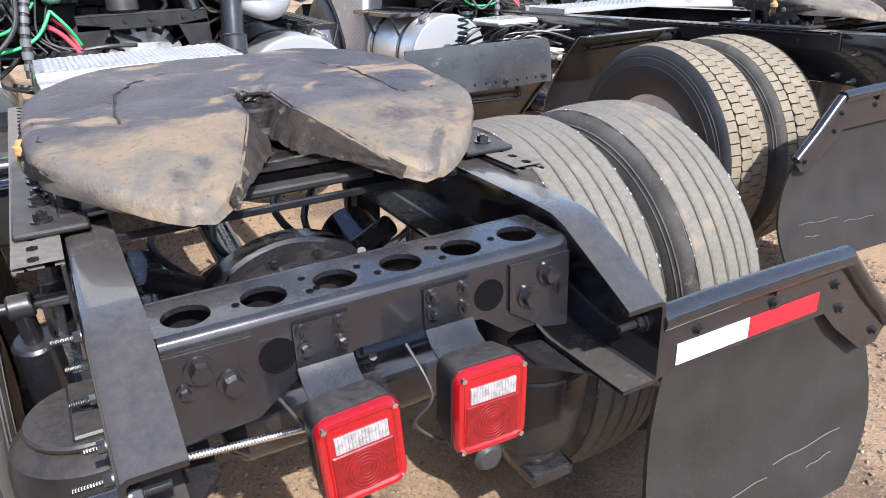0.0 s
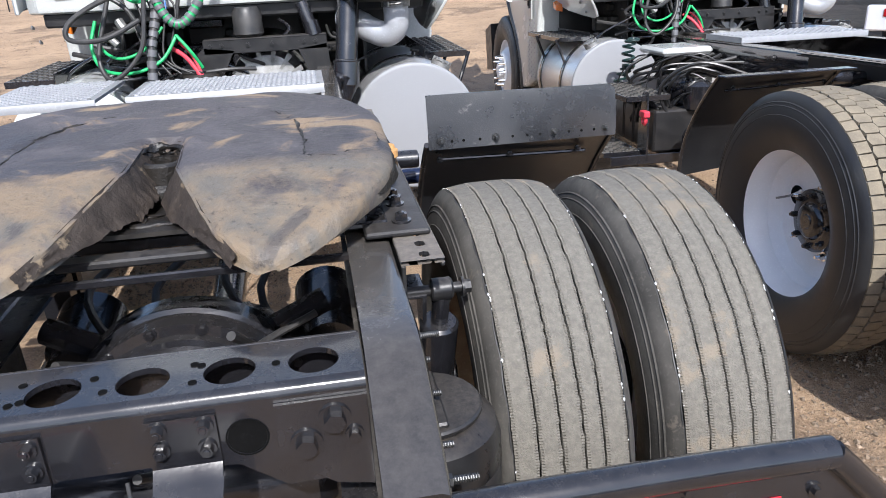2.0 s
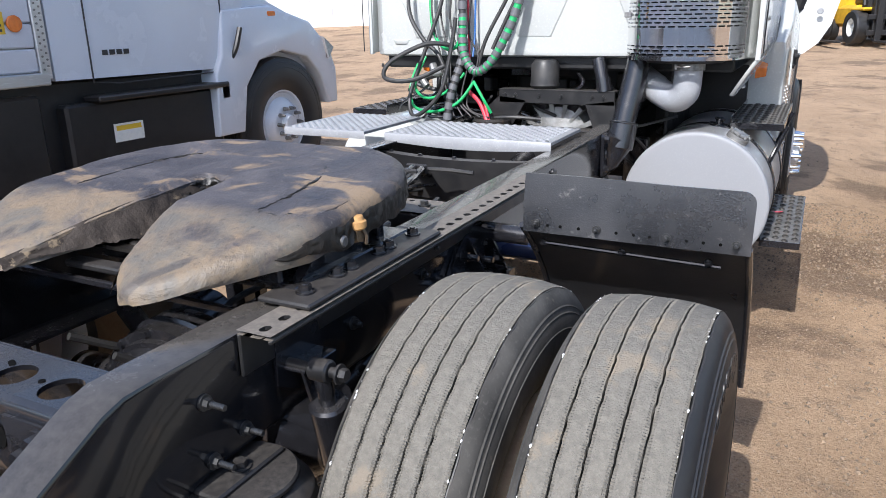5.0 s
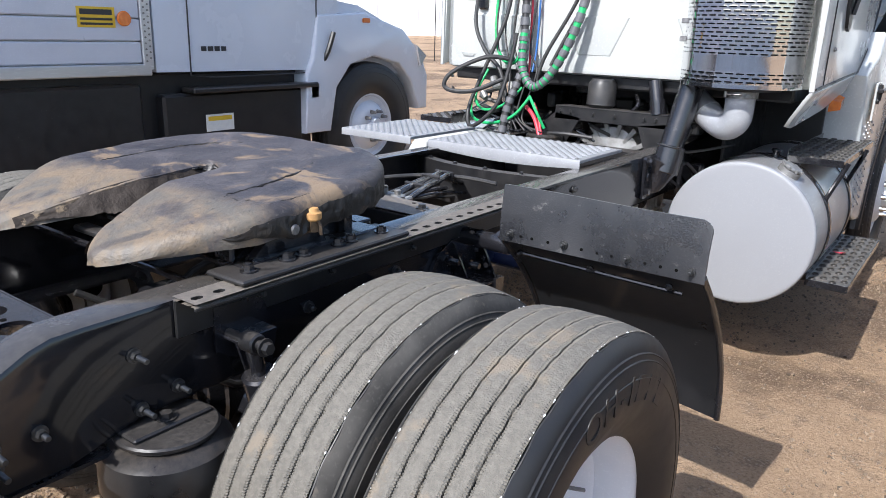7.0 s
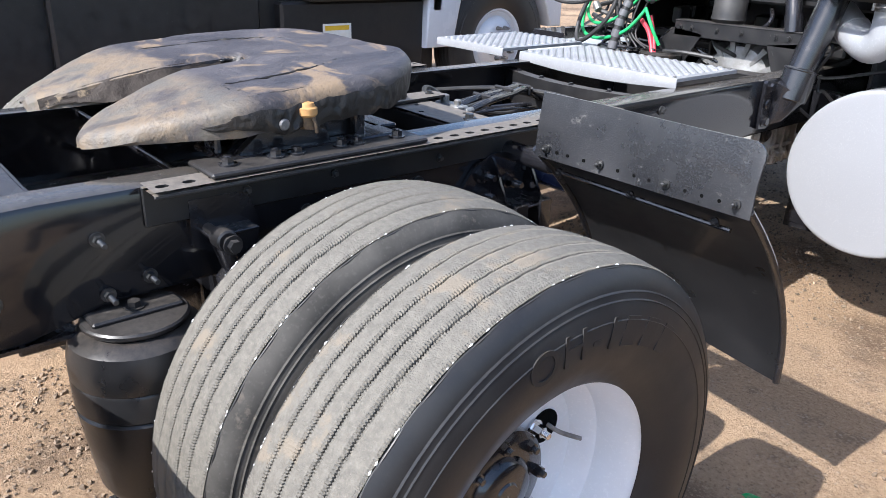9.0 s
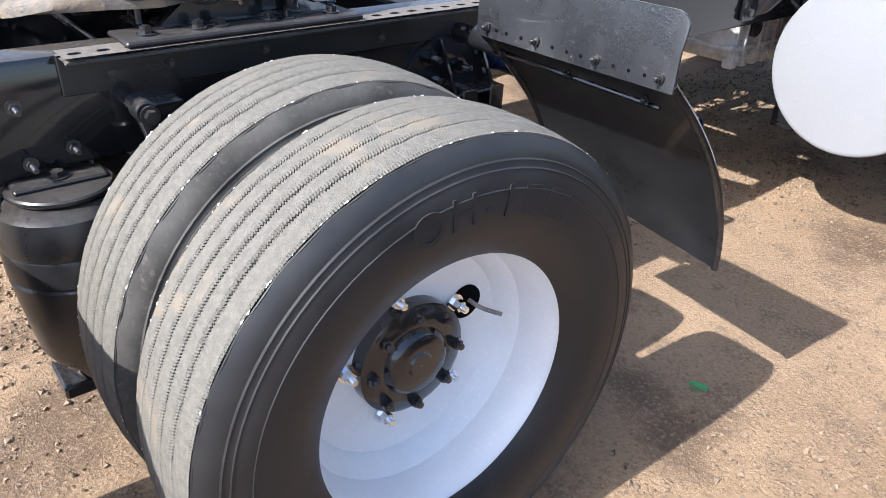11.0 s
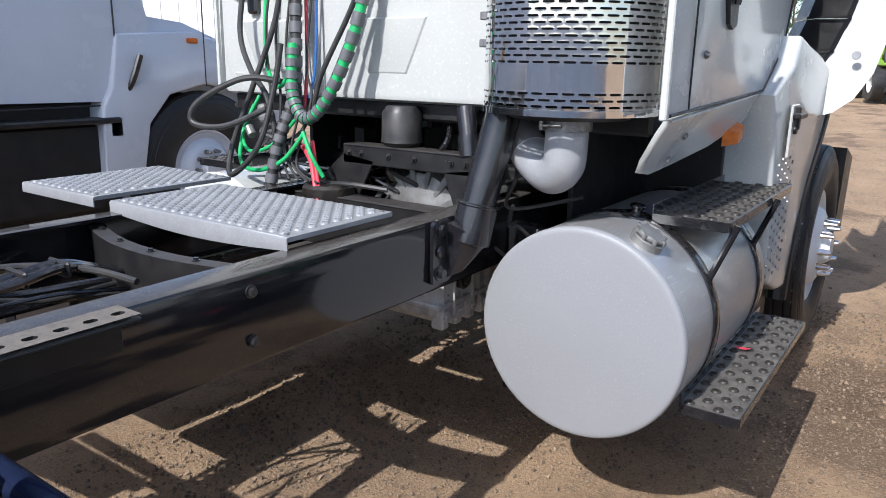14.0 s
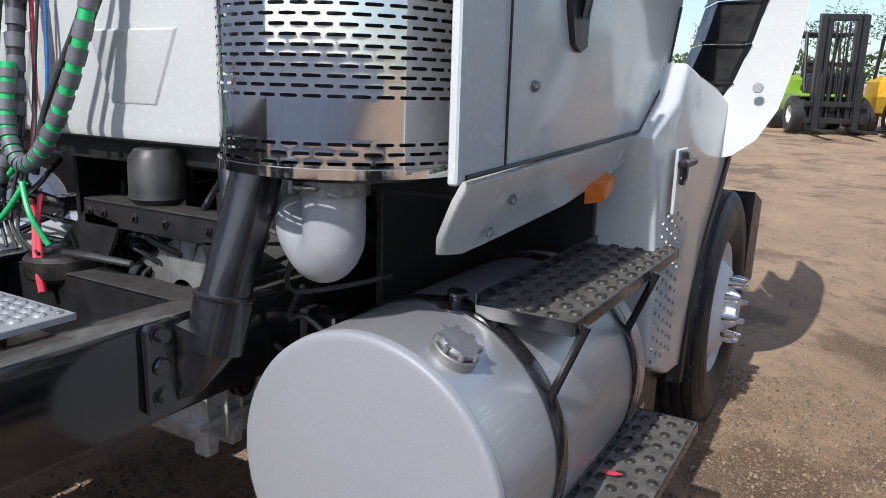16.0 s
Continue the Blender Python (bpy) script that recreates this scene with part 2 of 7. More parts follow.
def worn_plate():
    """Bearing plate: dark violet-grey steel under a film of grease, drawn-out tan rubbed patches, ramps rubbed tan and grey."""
    m = bpy.data.materials.new("greased_worn_steel")
    m.use_nodes = True
    n, link = m.node_tree.nodes, m.node_tree.links.new
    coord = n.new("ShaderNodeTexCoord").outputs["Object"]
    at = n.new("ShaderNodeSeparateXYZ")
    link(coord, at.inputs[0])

    def noise_tex(s, detail=6.0, r=0.6, bend=0.0, stretch=(1, 1, 1), shift=0.0):
        mp = n.new("ShaderNodeMapping")
        mp.inputs["Scale"].default_value, mp.inputs["Location"].default_value = stretch, (shift, shift, 0)
        link(coord, mp.inputs[0])
        t = n.new("ShaderNodeTexNoise")
        for key, value in (("Scale", s), ("Detail", detail), ("Roughness", r), ("Distortion", bend)):
            t.inputs[key].default_value = value
        link(mp.outputs[0], t.inputs["Vector"])
        return t.outputs["Fac"]

    def ramp(fac, lo, hi, to=1.0, base=0.0):
        k = n.new("ShaderNodeMapRange")
        for key, value in (("From Min", lo), ("From Max", hi), ("To Min", base), ("To Max", to)):
            k.inputs[key].default_value = value
        link(fac, k.inputs["Value"])
        return k.outputs[0]

    def times(x, y):
        k = n.new("ShaderNodeMath")
        k.operation = "MULTIPLY"
        link(x, k.inputs[0])
        link(y, k.inputs[1])
        return k.outputs[0]

    def mix(fac, x, y):
        k = n.new("ShaderNodeMix")
        k.data_type = "RGBA"
        link(fac, k.inputs[0])
        for value, socket in ((x, k.inputs[6]), (y, k.inputs[7])):
            if isinstance(value, tuple):
                socket.default_value = (*value, 1)
            else:
                link(value, socket)
        return k.outputs[2]

    film, grit = noise_tex(5.5, 7, 0.62, 0.8), noise_tex(95.0, 4, 0.7)
    color = mix(ramp(film, 0.36, 0.66), (0.090, 0.082, 0.086), (0.034, 0.030, 0.032))
    color = mix(ramp(noise_tex(3.1, 7, 0.6, 1.2, (1, 1.5, 1), 1.7), 0.53, 0.60, 0.9), color, (0.25, 0.178, 0.108))
    color = mix(ramp(noise_tex(14.0, 7, 0.7, 0.6, (1, 1.4, 1)), 0.60, 0.70, 0.6), color, (0.20, 0.16, 0.125))
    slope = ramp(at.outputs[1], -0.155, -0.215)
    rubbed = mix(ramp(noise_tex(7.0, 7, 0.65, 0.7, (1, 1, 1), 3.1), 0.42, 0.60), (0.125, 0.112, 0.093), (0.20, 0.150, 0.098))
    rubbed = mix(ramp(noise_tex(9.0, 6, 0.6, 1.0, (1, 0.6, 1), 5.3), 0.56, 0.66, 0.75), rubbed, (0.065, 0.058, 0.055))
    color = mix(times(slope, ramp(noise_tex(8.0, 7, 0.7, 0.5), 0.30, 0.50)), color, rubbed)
    color = mix(ramp(grit, 0.58, 0.70, 0.4), color, (0.22, 0.19, 0.16))
    color = mix(ramp(grit, 0.42, 0.32, 0.5), color, (0.02, 0.018, 0.018))
    bsdf = n["Principled BSDF"]
    link(color, bsdf.inputs["Base Color"])
    link(ramp(film, 0.75, 0.30, 0.75, 0.36), bsdf.inputs["Roughness"])
    b1, b2 = n.new("ShaderNodeBump"), n.new("ShaderNodeBump")
    for b, fac, d in ((b1, film, 0.012), (b2, grit, 0.0022)):
        b.inputs["Strength"].default_value, b.inputs["Distance"].default_value = 0.9, d
        link(fac, b.inputs["Height"])
    link(b1.outputs[0], b2.inputs["Normal"])
    link(b2.outputs[0], bsdf.inputs["Normal"])
    return m


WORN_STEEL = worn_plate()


def dirt():
    """Packed sandy dirt: broad brown tones, dark damp stains with ragged edges, light and dark grit, rough relief."""
    m = bpy.data.materials.new("packed_sandy_dirt")
    m.use_nodes = True
    n, link = m.node_tree.nodes, m.node_tree.links.new
    coord = n.new("ShaderNodeTexCoord").outputs["Object"]

    def noise_tex(s, detail=6.0, r=0.6):
        t = n.new("ShaderNodeTexNoise")
        t.inputs["Scale"].default_value, t.inputs["Detail"].default_value, t.inputs["Roughness"].default_value = s, detail, r
        link(coord, t.inputs["Vector"])
        return t.outputs["Fac"]

    def cells(s):
        t = n.new("ShaderNodeTexVoronoi")
        t.inputs["Scale"].default_value = s
        link(coord, t.inputs["Vector"])
        return t

    def ramp(fac, lo, hi, to=1.0):
        r = n.new("ShaderNodeMapRange")
        for key, value in (("From Min", lo), ("From Max", hi), ("To Max", to)):
            r.inputs[key].default_value = value
        link(fac, r.inputs["Value"])
        return r.outputs[0]

    def mix(fac, x, y):
        k = n.new("ShaderNodeMix")
        k.data_type = "RGBA"
        link(fac, k.inputs[0])
        for value, socket in ((x, k.inputs[6]), (y, k.inputs[7])):
            if isinstance(value, tuple):
                socket.default_value = (*value, 1)
            else:
                link(value, socket)
        return k.outputs[2]

    def times(x, y):
        k = n.new("ShaderNodeMath")
        k.operation = "MULTIPLY"
        link(x, k.inputs[0])
        link(y, k.inputs[1])
        return k.outputs[0]

    color = mix(ramp(noise_tex(1.3), 0.35, 0.65), (0.46, 0.318, 0.2), (0.33, 0.227, 0.143))
    color = mix(ramp(noise_tex(0.9, 8.0, 0.62), 0.53, 0.60, 0.8), color, (0.15, 0.104, 0.072))
    wander = n.new("ShaderNodeMath")
    wander.operation = "MULTIPLY_ADD"
    link(noise_tex(3.2, 7.0, 0.65), wander.inputs[0])
    wander.inputs[1].default_value, wander.inputs[2].default_value = 0.9, -0.45
    for x, y, r in ((1.85, 5.95, 0.36), (1.50, 4.10, 0.40), (1.95, 7.05, 0.22), (1.05, 2.42, 0.24)):
        far, edge = n.new("ShaderNodeVectorMath"), n.new("ShaderNodeMath")
        far.operation, edge.operation = "DISTANCE", "ADD"
        link(coord, far.inputs[0])
        far.inputs[1].default_value = (x, y, 0)
        link(far.outputs["Value"], edge.inputs[0])
        link(wander.outputs[0], edge.inputs[1])
        color = mix(ramp(edge.outputs[0], r + 0.06, r - 0.12, 0.75), color, (0.125, 0.085, 0.058))
    color = mix(ramp(noise_tex(6.0, 8.0, 0.75), 0.53, 0.62, 0.7), color, (0.22, 0.16, 0.11))
    grit = noise_tex(75.0, 5.0, 0.8)
    color = mix(ramp(grit, 0.53, 0.62, 0.6), color, (0.54, 0.40, 0.27))
    color = mix(ramp(grit, 0.46, 0.38, 0.6), color, (0.17, 0.115, 0.075))
    stones = cells(48.0)
    stone = ramp(stones.outputs["Distance"], 0.30, 0.22)
    few = ramp(noise_tex(3.0, 5.0, 0.7), 0.45, 0.62)
    stone = times(stone, few)
    gray = n.new("ShaderNodeSeparateColor")
    link(stones.outputs["Color"], gray.inputs[0])
    color = mix(times(stone, ramp(gray.outputs[0], 0.2, 0.6, 0.8)), color, (0.46, 0.36, 0.27))
    bsdf = n["Principled BSDF"]
    link(color, bsdf.inputs["Base Color"])
    bsdf.inputs["Roughness"].default_value, bsdf.inputs["Specular IOR Level"].default_value = 0.95, 0.15
    b1, b2 = n.new("ShaderNodeBump"), n.new("ShaderNodeBump")
    b1.inputs["Strength"].default_value, b1.inputs["Distance"].default_value = 1.0, 0.012
    b2.inputs["Strength"].default_value, b2.inputs["Distance"].default_value = 1.0, 0.01
    link(grit, b1.inputs["Height"])
    link(stone, b2.inputs["Height"])
    link(b1.outputs[0], b2.inputs["Normal"])
    link(b2.outputs[0], bsdf.inputs["Normal"])
    return m


SAND = dirt()


# ---- mesh building ----
class Shape:
    """Vertices and faces of one part, put together from simple solids."""

    def __init__(self):
        self.v, self.f, self.bolts = [], [], []

    def add(self, verts, faces):
        k = len(self.v)
        self.v += [tuple(p) for p in verts]
        self.f += [tuple(k + i for i in f) for f in faces]
        return self

    def hull(self, points):
        bm = bmesh.new()
        for p in points:
            bm.verts.new(p)
        bmesh.ops.convex_hull(bm, input=bm.verts)
        bm.verts.index_update()
        loose = {v for v in bm.verts if not v.link_faces}
        order = {v: i for i, v in enumerate(v for v in bm.verts if v not in loose)}
        self.add([v.co for v in order], [[order[v] for v in f.verts] for f in bm.faces])
        bm.free()
        return self

    def box(self, x0, x1, y0, y1, z0, z1, b=0.004, m=None):
        (x0, x1), (y0, y1), (z0, z1) = sorted((x0, x1)), sorted((y0, y1)), sorted((z0, z1))
        b = min(b, (x1 - x0) * 0.45, (y1 - y0) * 0.45, (z1 - z0) * 0.45)
        idx, verts = {}, []
        for i, x in enumerate((x0, x1)):
            for j, y in enumerate((y0, y1)):
                for k, z in enumerate((z0, z1)):
                    for a in range(3):
                        p = [x + (b if i == 0 else -b), y + (b if j == 0 else -b), z + (b if k == 0 else -b)]
                        p[a] = (x, y, z)[a]
                        idx[i, j, k, a] = len(verts)
                        verts.append(m @ Vector(p) if m else p)
        faces = []
        for a in range(3):
            u, w = (a + 1) % 3, (a + 2) % 3
            for s in (0, 1):
                ring = []
                for p, q in ((0, 0), (1, 0), (1, 1), (0, 1)):
                    c = [0, 0, 0]
                    c[a], c[u], c[w] = s, p, q
                    ring.append(idx[(*c, a)])
                faces.append(ring if s else ring[::-1])
            for p in (0, 1):
                for q in (0, 1):
                    c0, c1 = [0, 0, 0], [0, 0, 0]
                    c0[a], c1[a] = 0, 1
                    for c in (c0, c1):
                        c[u], c[w] = p, q
                    ring = [idx[(*c0, u)], idx[(*c1, u)], idx[(*c1, w)], idx[(*c0, w)]]
                    faces.append(ring if (p == q) else ring[::-1])
        for i in (0, 1):
            for j in (0, 1):
                for k in (0, 1):
                    ring = [idx[i, j, k, 0], idx[i, j, k, 1], idx[i, j, k, 2]]
                    faces.append(ring if (i + j + k) % 2 else ring[::-1])
        return self.add(verts, faces)

    def rings(self, rows, closed=True, cap0=True, cap1=True):
        """Skin rows of points, each of the same count; closed: each row is a loop."""
        n, verts, faces = len(rows[0]), [p for r in rows for p in r], []
        for a in range(len(rows) - 1):
            for b in range(n if closed else n - 1):
                c = (b + 1) % n
                faces.append((a * n + b, a * n + c, (a + 1) * n + c, (a + 1) * n + b))
        if cap0:
            faces.append(tuple(range(n - 1, -1, -1)))
        if cap1:
            faces.append(tuple((len(rows) - 1) * n + i for i in range(n)))
        return self.add(verts, faces)

    def cyl(self, p0, p1, r, r1=None, seg=16, bevel=0.0, flat=False):
        p0, p1 = Vector(p0), Vector(p1)
        ax = (p1 - p0).normalized()
        u = ax.orthogonal().normalized()
        w = ax.cross(u)
        r1 = r if r1 is None else r1
        steps = [(p0, r), (p1, r1)]
        if bevel:
            steps = [(p0, r - bevel), (p0 + ax * bevel, r), (p1 - ax * bevel, r1), (p1, r1 - bevel)]
        return self.rings([[p + (u * math.cos(6.28318 * i / seg) + w * math.sin(6.28318 * i / seg)) * q for i in range(seg)] for p, q in steps])

    def bolt(self, p, d, r=0.011, h=0.009, stud=0.0):
        """Note a hex bolt at p, pointing along d; stud: the length of thread that stands out. part() makes each one an object."""
        self.bolts.append((Vector(p), Vector(d).normalized(), r, h, stud))
        return self

    def tube(self, points, r, seg=10, smooth=True, steps=6, ends=True):
        pts = [Vector(p) for p in points]
        if smooth and len(pts) > 2:
            out = []
            for i in range(len(pts) - 1):
                a, b, c, d = pts[max(i - 1, 0)], pts[i], pts[i + 1], pts[min(i + 2, len(pts) - 1)]
                for k in range(steps):
                    t = k / steps
                    out.append(0.5 * ((2 * b) + (c - a) * t + (2 * a - 5 * b + 4 * c - d) * t * t + (3 * b - a - 3 * c + d) * t ** 3))
            pts = out + [pts[-1]]
        u, rows = None, []
        for i, p in enumerate(pts):
            t = (pts[min(i + 1, len(pts) - 1)] - pts[max(i - 1, 0)]).normalized()
            u = (u - t * u.dot(t)).normalized() if u else t.orthogonal().normalized()
            w = t.cross(u)
            q = r[min(i * len(r) // len(pts), len(r) - 1)] if isinstance(r, (list, tuple)) else r
            rows.append([p + (u * math.cos(6.28318 * k / seg) + w * math.sin(6.28318 * k / seg)) * q for k in range(seg)])
        return self.rings(rows, True, ends, ends)

    def lathe(self, profile, axis="x", centre=(0, 0, 0), seg=48, wobble=0.0):
        """profile: rows of (along, radius)."""
        c, rows = Vector(centre), []
        for a, r in profile:
            row = []
            for i in range(seg):
                s, k = math.sin(6.28318 * i / seg), math.cos(6.28318 * i / seg)
                row.append(c + Vector({"x": (a, r * k, r * s), "y": (r * s, a, r * k), "z": (r * k, r * s, a)}[axis]))
            rows.append(row)
        return self.rings(rows, True, False, False)

    def prism(self, poly, axis, a, b):
        """A flat outline pulled along an axis from a to b; the outline is in the two other axes, in order."""
        put = {"x": lambda p, t: (t, p[0], p[1]), "y": lambda p, t: (p[0], t, p[1]), "z": lambda p, t: (p[0], p[1], t)}[axis]
        n = len(poly)
        return self.add([put(p, a) for p in poly] + [put(p, b) for p in poly],
                        [tuple(range(n - 1, -1, -1)), tuple(range(n, 2 * n))] + [(i, (i + 1) % n, n + (i + 1) % n, n + i) for i in range(n)])

    def holed(self, cells, place, th, rise=0.0):
        """A plate of cells (u0, u1, v0, v1, hole), a hole being None or (du, dv): half its length and half its width.
        place(u, v, w) gives the point; th: thickness; rise: how far the rim of a hole is punched up."""
        for u0, u1, v0, v1, hole in cells:
            cu, cv = (u0 + u1) / 2, (v0 + v1) / 2
            outer = [(u0, v0), (cu, v0), (u1, v0), (u1, cv), (u1, v1), (cu, v1), (u0, v1), (u0, cv)]
            if not hole:
                self.add([place(*outer[i], w) for w in (0, -th) for i in (0, 2, 4, 6)], [(0, 1, 2, 3), (7, 6, 5, 4)])
                continue
            du, dv, k = *hole[:2], 0.7071
            if du > dv * 1.3:
                inner = [(-du + dv * 0.5, -dv * 0.9), (0, -dv), (du - dv * 0.5, -dv * 0.9), (du, 0), (du - dv * 0.5, dv * 0.9), (0, dv), (-du + dv * 0.5, dv * 0.9), (-du, 0)]
            else:
                inner = [(-du * k, -dv * k), (0, -dv), (du * k, -dv * k), (du, 0), (du * k, dv * k), (0, dv), (-du * k, dv * k), (-du, 0)]
            inner = [(cu + p, cv + q) for p, q in inner]
            verts = [place(*p, 0) for p in outer] + [place(*p, rise) for p in inner] + [place(*p, -th) for p in inner] + [place(*p, -th) for p in outer]
            faces = []
            for i in range(8):
                j = (i + 1) % 8
                faces += [(i, j, 8 + j, 8 + i), (8 + i, 8 + j, 16 + j, 16 + i), (16 + i, 16 + j, 24 + j, 24 + i)]
            self.add(verts, faces)
        return self


def depth(ob):
    return 0 if ob is None or ob.parent is None else 1 + depth(ob.parent)


BOLTS = {}


def bolt_mesh(r, h, stud, material):
    key = (r, h, stud, material.name)
    if key not in BOLTS:
        s, o = Shape(), Vector((0, 0, 0))
        d = Vector((0, 0, 1))
        s.cyl(o - d * 0.002, o + d * 0.003, r * 1.45, seg=14)
        s.cyl(o + d * 0.002, o + d * (0.003 + h), r, r * 0.94, seg=6)
        if stud:
            n = max(3, int(stud / 0.0035))
            for k in range(n):
                s.cyl(o + d * (h + stud * k / n), o + d * (h + stud * (k + 0.75) / n), r * 0.58, seg=10, bevel=0.001)
            s.cyl(o + d * h, o + d * (h + stud), r * 0.5, seg=8)
        BOLTS[key] = mesh_of("bolt", s, material, 35)
    return BOLTS[key]


def mesh_of(name, shape, material, angle):
    me = bpy.data.meshes.new(name)
    me.from_pydata(shape.v, [], shape.f)
    bm = bmesh.new()
    bm.from_mesh(me)
    bmesh.ops.remove_doubles(bm, verts=bm.verts, dist=0.00002)
    bmesh.ops.recalc_face_normals(bm, faces=bm.faces)
    bm.to_mesh(me)
    bm.free()
    me.materials.append(material)
    me.polygons.foreach_set("use_smooth", [True] * len(me.polygons))
    me.set_sharp_from_angle(angle=radians(angle))
    return me


def part(name, shape, material, parent=None, label="", angle=35, kind=""):
    """ONE mesh object under a thing or under a part; noted bolts become objects of their own beside it."""
    while depth(parent) > 1:
        parent = parent.parent
    ob = None
    if shape.v:
        ob = new(name, mesh_of(name, shape, material, angle))
        ob.parent = parent
        tagged(ob, label, kind=kind)
    for p, d, r, h, stud in shape.bolts:
        b = new("wheel_nut" if name == "wheel_nuts" else "bolt", bolt_mesh(r, h, stud, material))
        b.parent = parent
        b.matrix_local = Matrix.Translation(p) @ d.to_track_quat("Z", "Y").to_matrix().to_4x4() @ pose(0, 0, 0, 0, 0, (p.x * 977 + p.z * 613) % 60)
        ob = ob or b
    return ob


def thing(name, label, category, group="", place=None, kind=""):
    ob = new(name)
    ob.empty_display_size = 0.2
    if place:
        ob.matrix_world = place
    return tagged(ob, label, category, group, kind)


def group_part(name, parent, label="", dy=0.0):
    """An empty part that gathers its own pieces."""
    ob = new(name)
    ob.empty_display_size = 0.1
    ob.parent = parent
    ob.location.y = dy
    return tagged(ob, label)


# ---- ground ----
def ground_z(x, y):
    """The yard rises gently ahead of the trucks and towards the far side; it stays low beside the tractor."""
    ahead = 0.045 * (math.hypot(max(0.0, y - 2.2), 0.8) - 0.8)
    ahead *= 1 - 0.9 * min(1.0, max(0.0, x - 1.4)) * min(1.0, max(0.0, (9.5 - y) / 3))
    rise = ahead + 0.20 * min(1.0, max(0.0, (-1.4 - x) / 0.8)) * min(1.0, max(0.0, (y + 6) / 3))
    if y > 60:
        rise = 0.045 * 57
    near = max(0.0, 1 - math.hypot(x - 0.5, y - 1.5) / 14)
    return near * (0.012 * noise.noise(Vector((x * 0.7, y * 0.7, 0))) + 0.006 * noise.noise(Vector((x * 3.1, y * 3.1, 4)))) - 0.004 + rise


def build_ground():
    xs = [-900, -300, -100, -40, -18, -10] + [-7 + 0.1 * i for i in range(151)] + [11, 18, 40, 100, 300, 900]
    ys = [-300, -60, -20, -8] + [-5 + 0.1 * i for i in range(161)] + [13, 17, 25, 40, 80, 200, 500, 1500]
    s, n = Shape(), len(xs)
    s.add([(x, y, ground_z(x, y)) for y in ys for x in xs], [(j * n + i, j * n + i + 1, (j + 1) * n + i + 1, (j + 1) * n + i) for j in range(len(ys) - 1) for i in range(n - 1)])
    tagged(part("ground", s, SAND), "packed sandy dirt yard with dark damp stains", "ground", kind="structure")
    r, g = random.Random(4), Shape()
    for _ in range(125000):
        x, y = (r.uniform(-0.9, 3.0), r.uniform(-1.6, 5.2)) if r.random() < 0.85 else (r.uniform(-6, 8), r.uniform(-2, 13))
        dense = noise.noise(Vector((x * 0.55, y * 0.55, 9)))
        if r.random() > 0.55 + dense:
            continue
        q = 0.0022 + 0.0125 * r.random() ** 4.5
        c, turn = Vector((x, y, ground_z(x, y) + q * 0.25)), Euler((r.random(), r.random(), 6 * r.random())).to_matrix()
        pts = [(1, 0, 0), (-1, 0.1, 0), (0, 0.9, 0.1), (0.1, -0.9, 0), (0, 0, 0.75), (0, 0.1, -0.7)]
        pts = [c + turn @ (Vector(p) * q * r.uniform(0.7, 1.3)) for p in pts]
        g.add(pts, [(0, 2, 4), (2, 1, 4), (1, 3, 4), (3, 0, 4), (2, 0, 5), (1, 2, 5), (3, 1, 5), (0, 3, 5)])
    tagged(part("gravel", g, STONE), "loose tan gravel stones on the dirt", "gravel", kind="stuff")


build_ground()


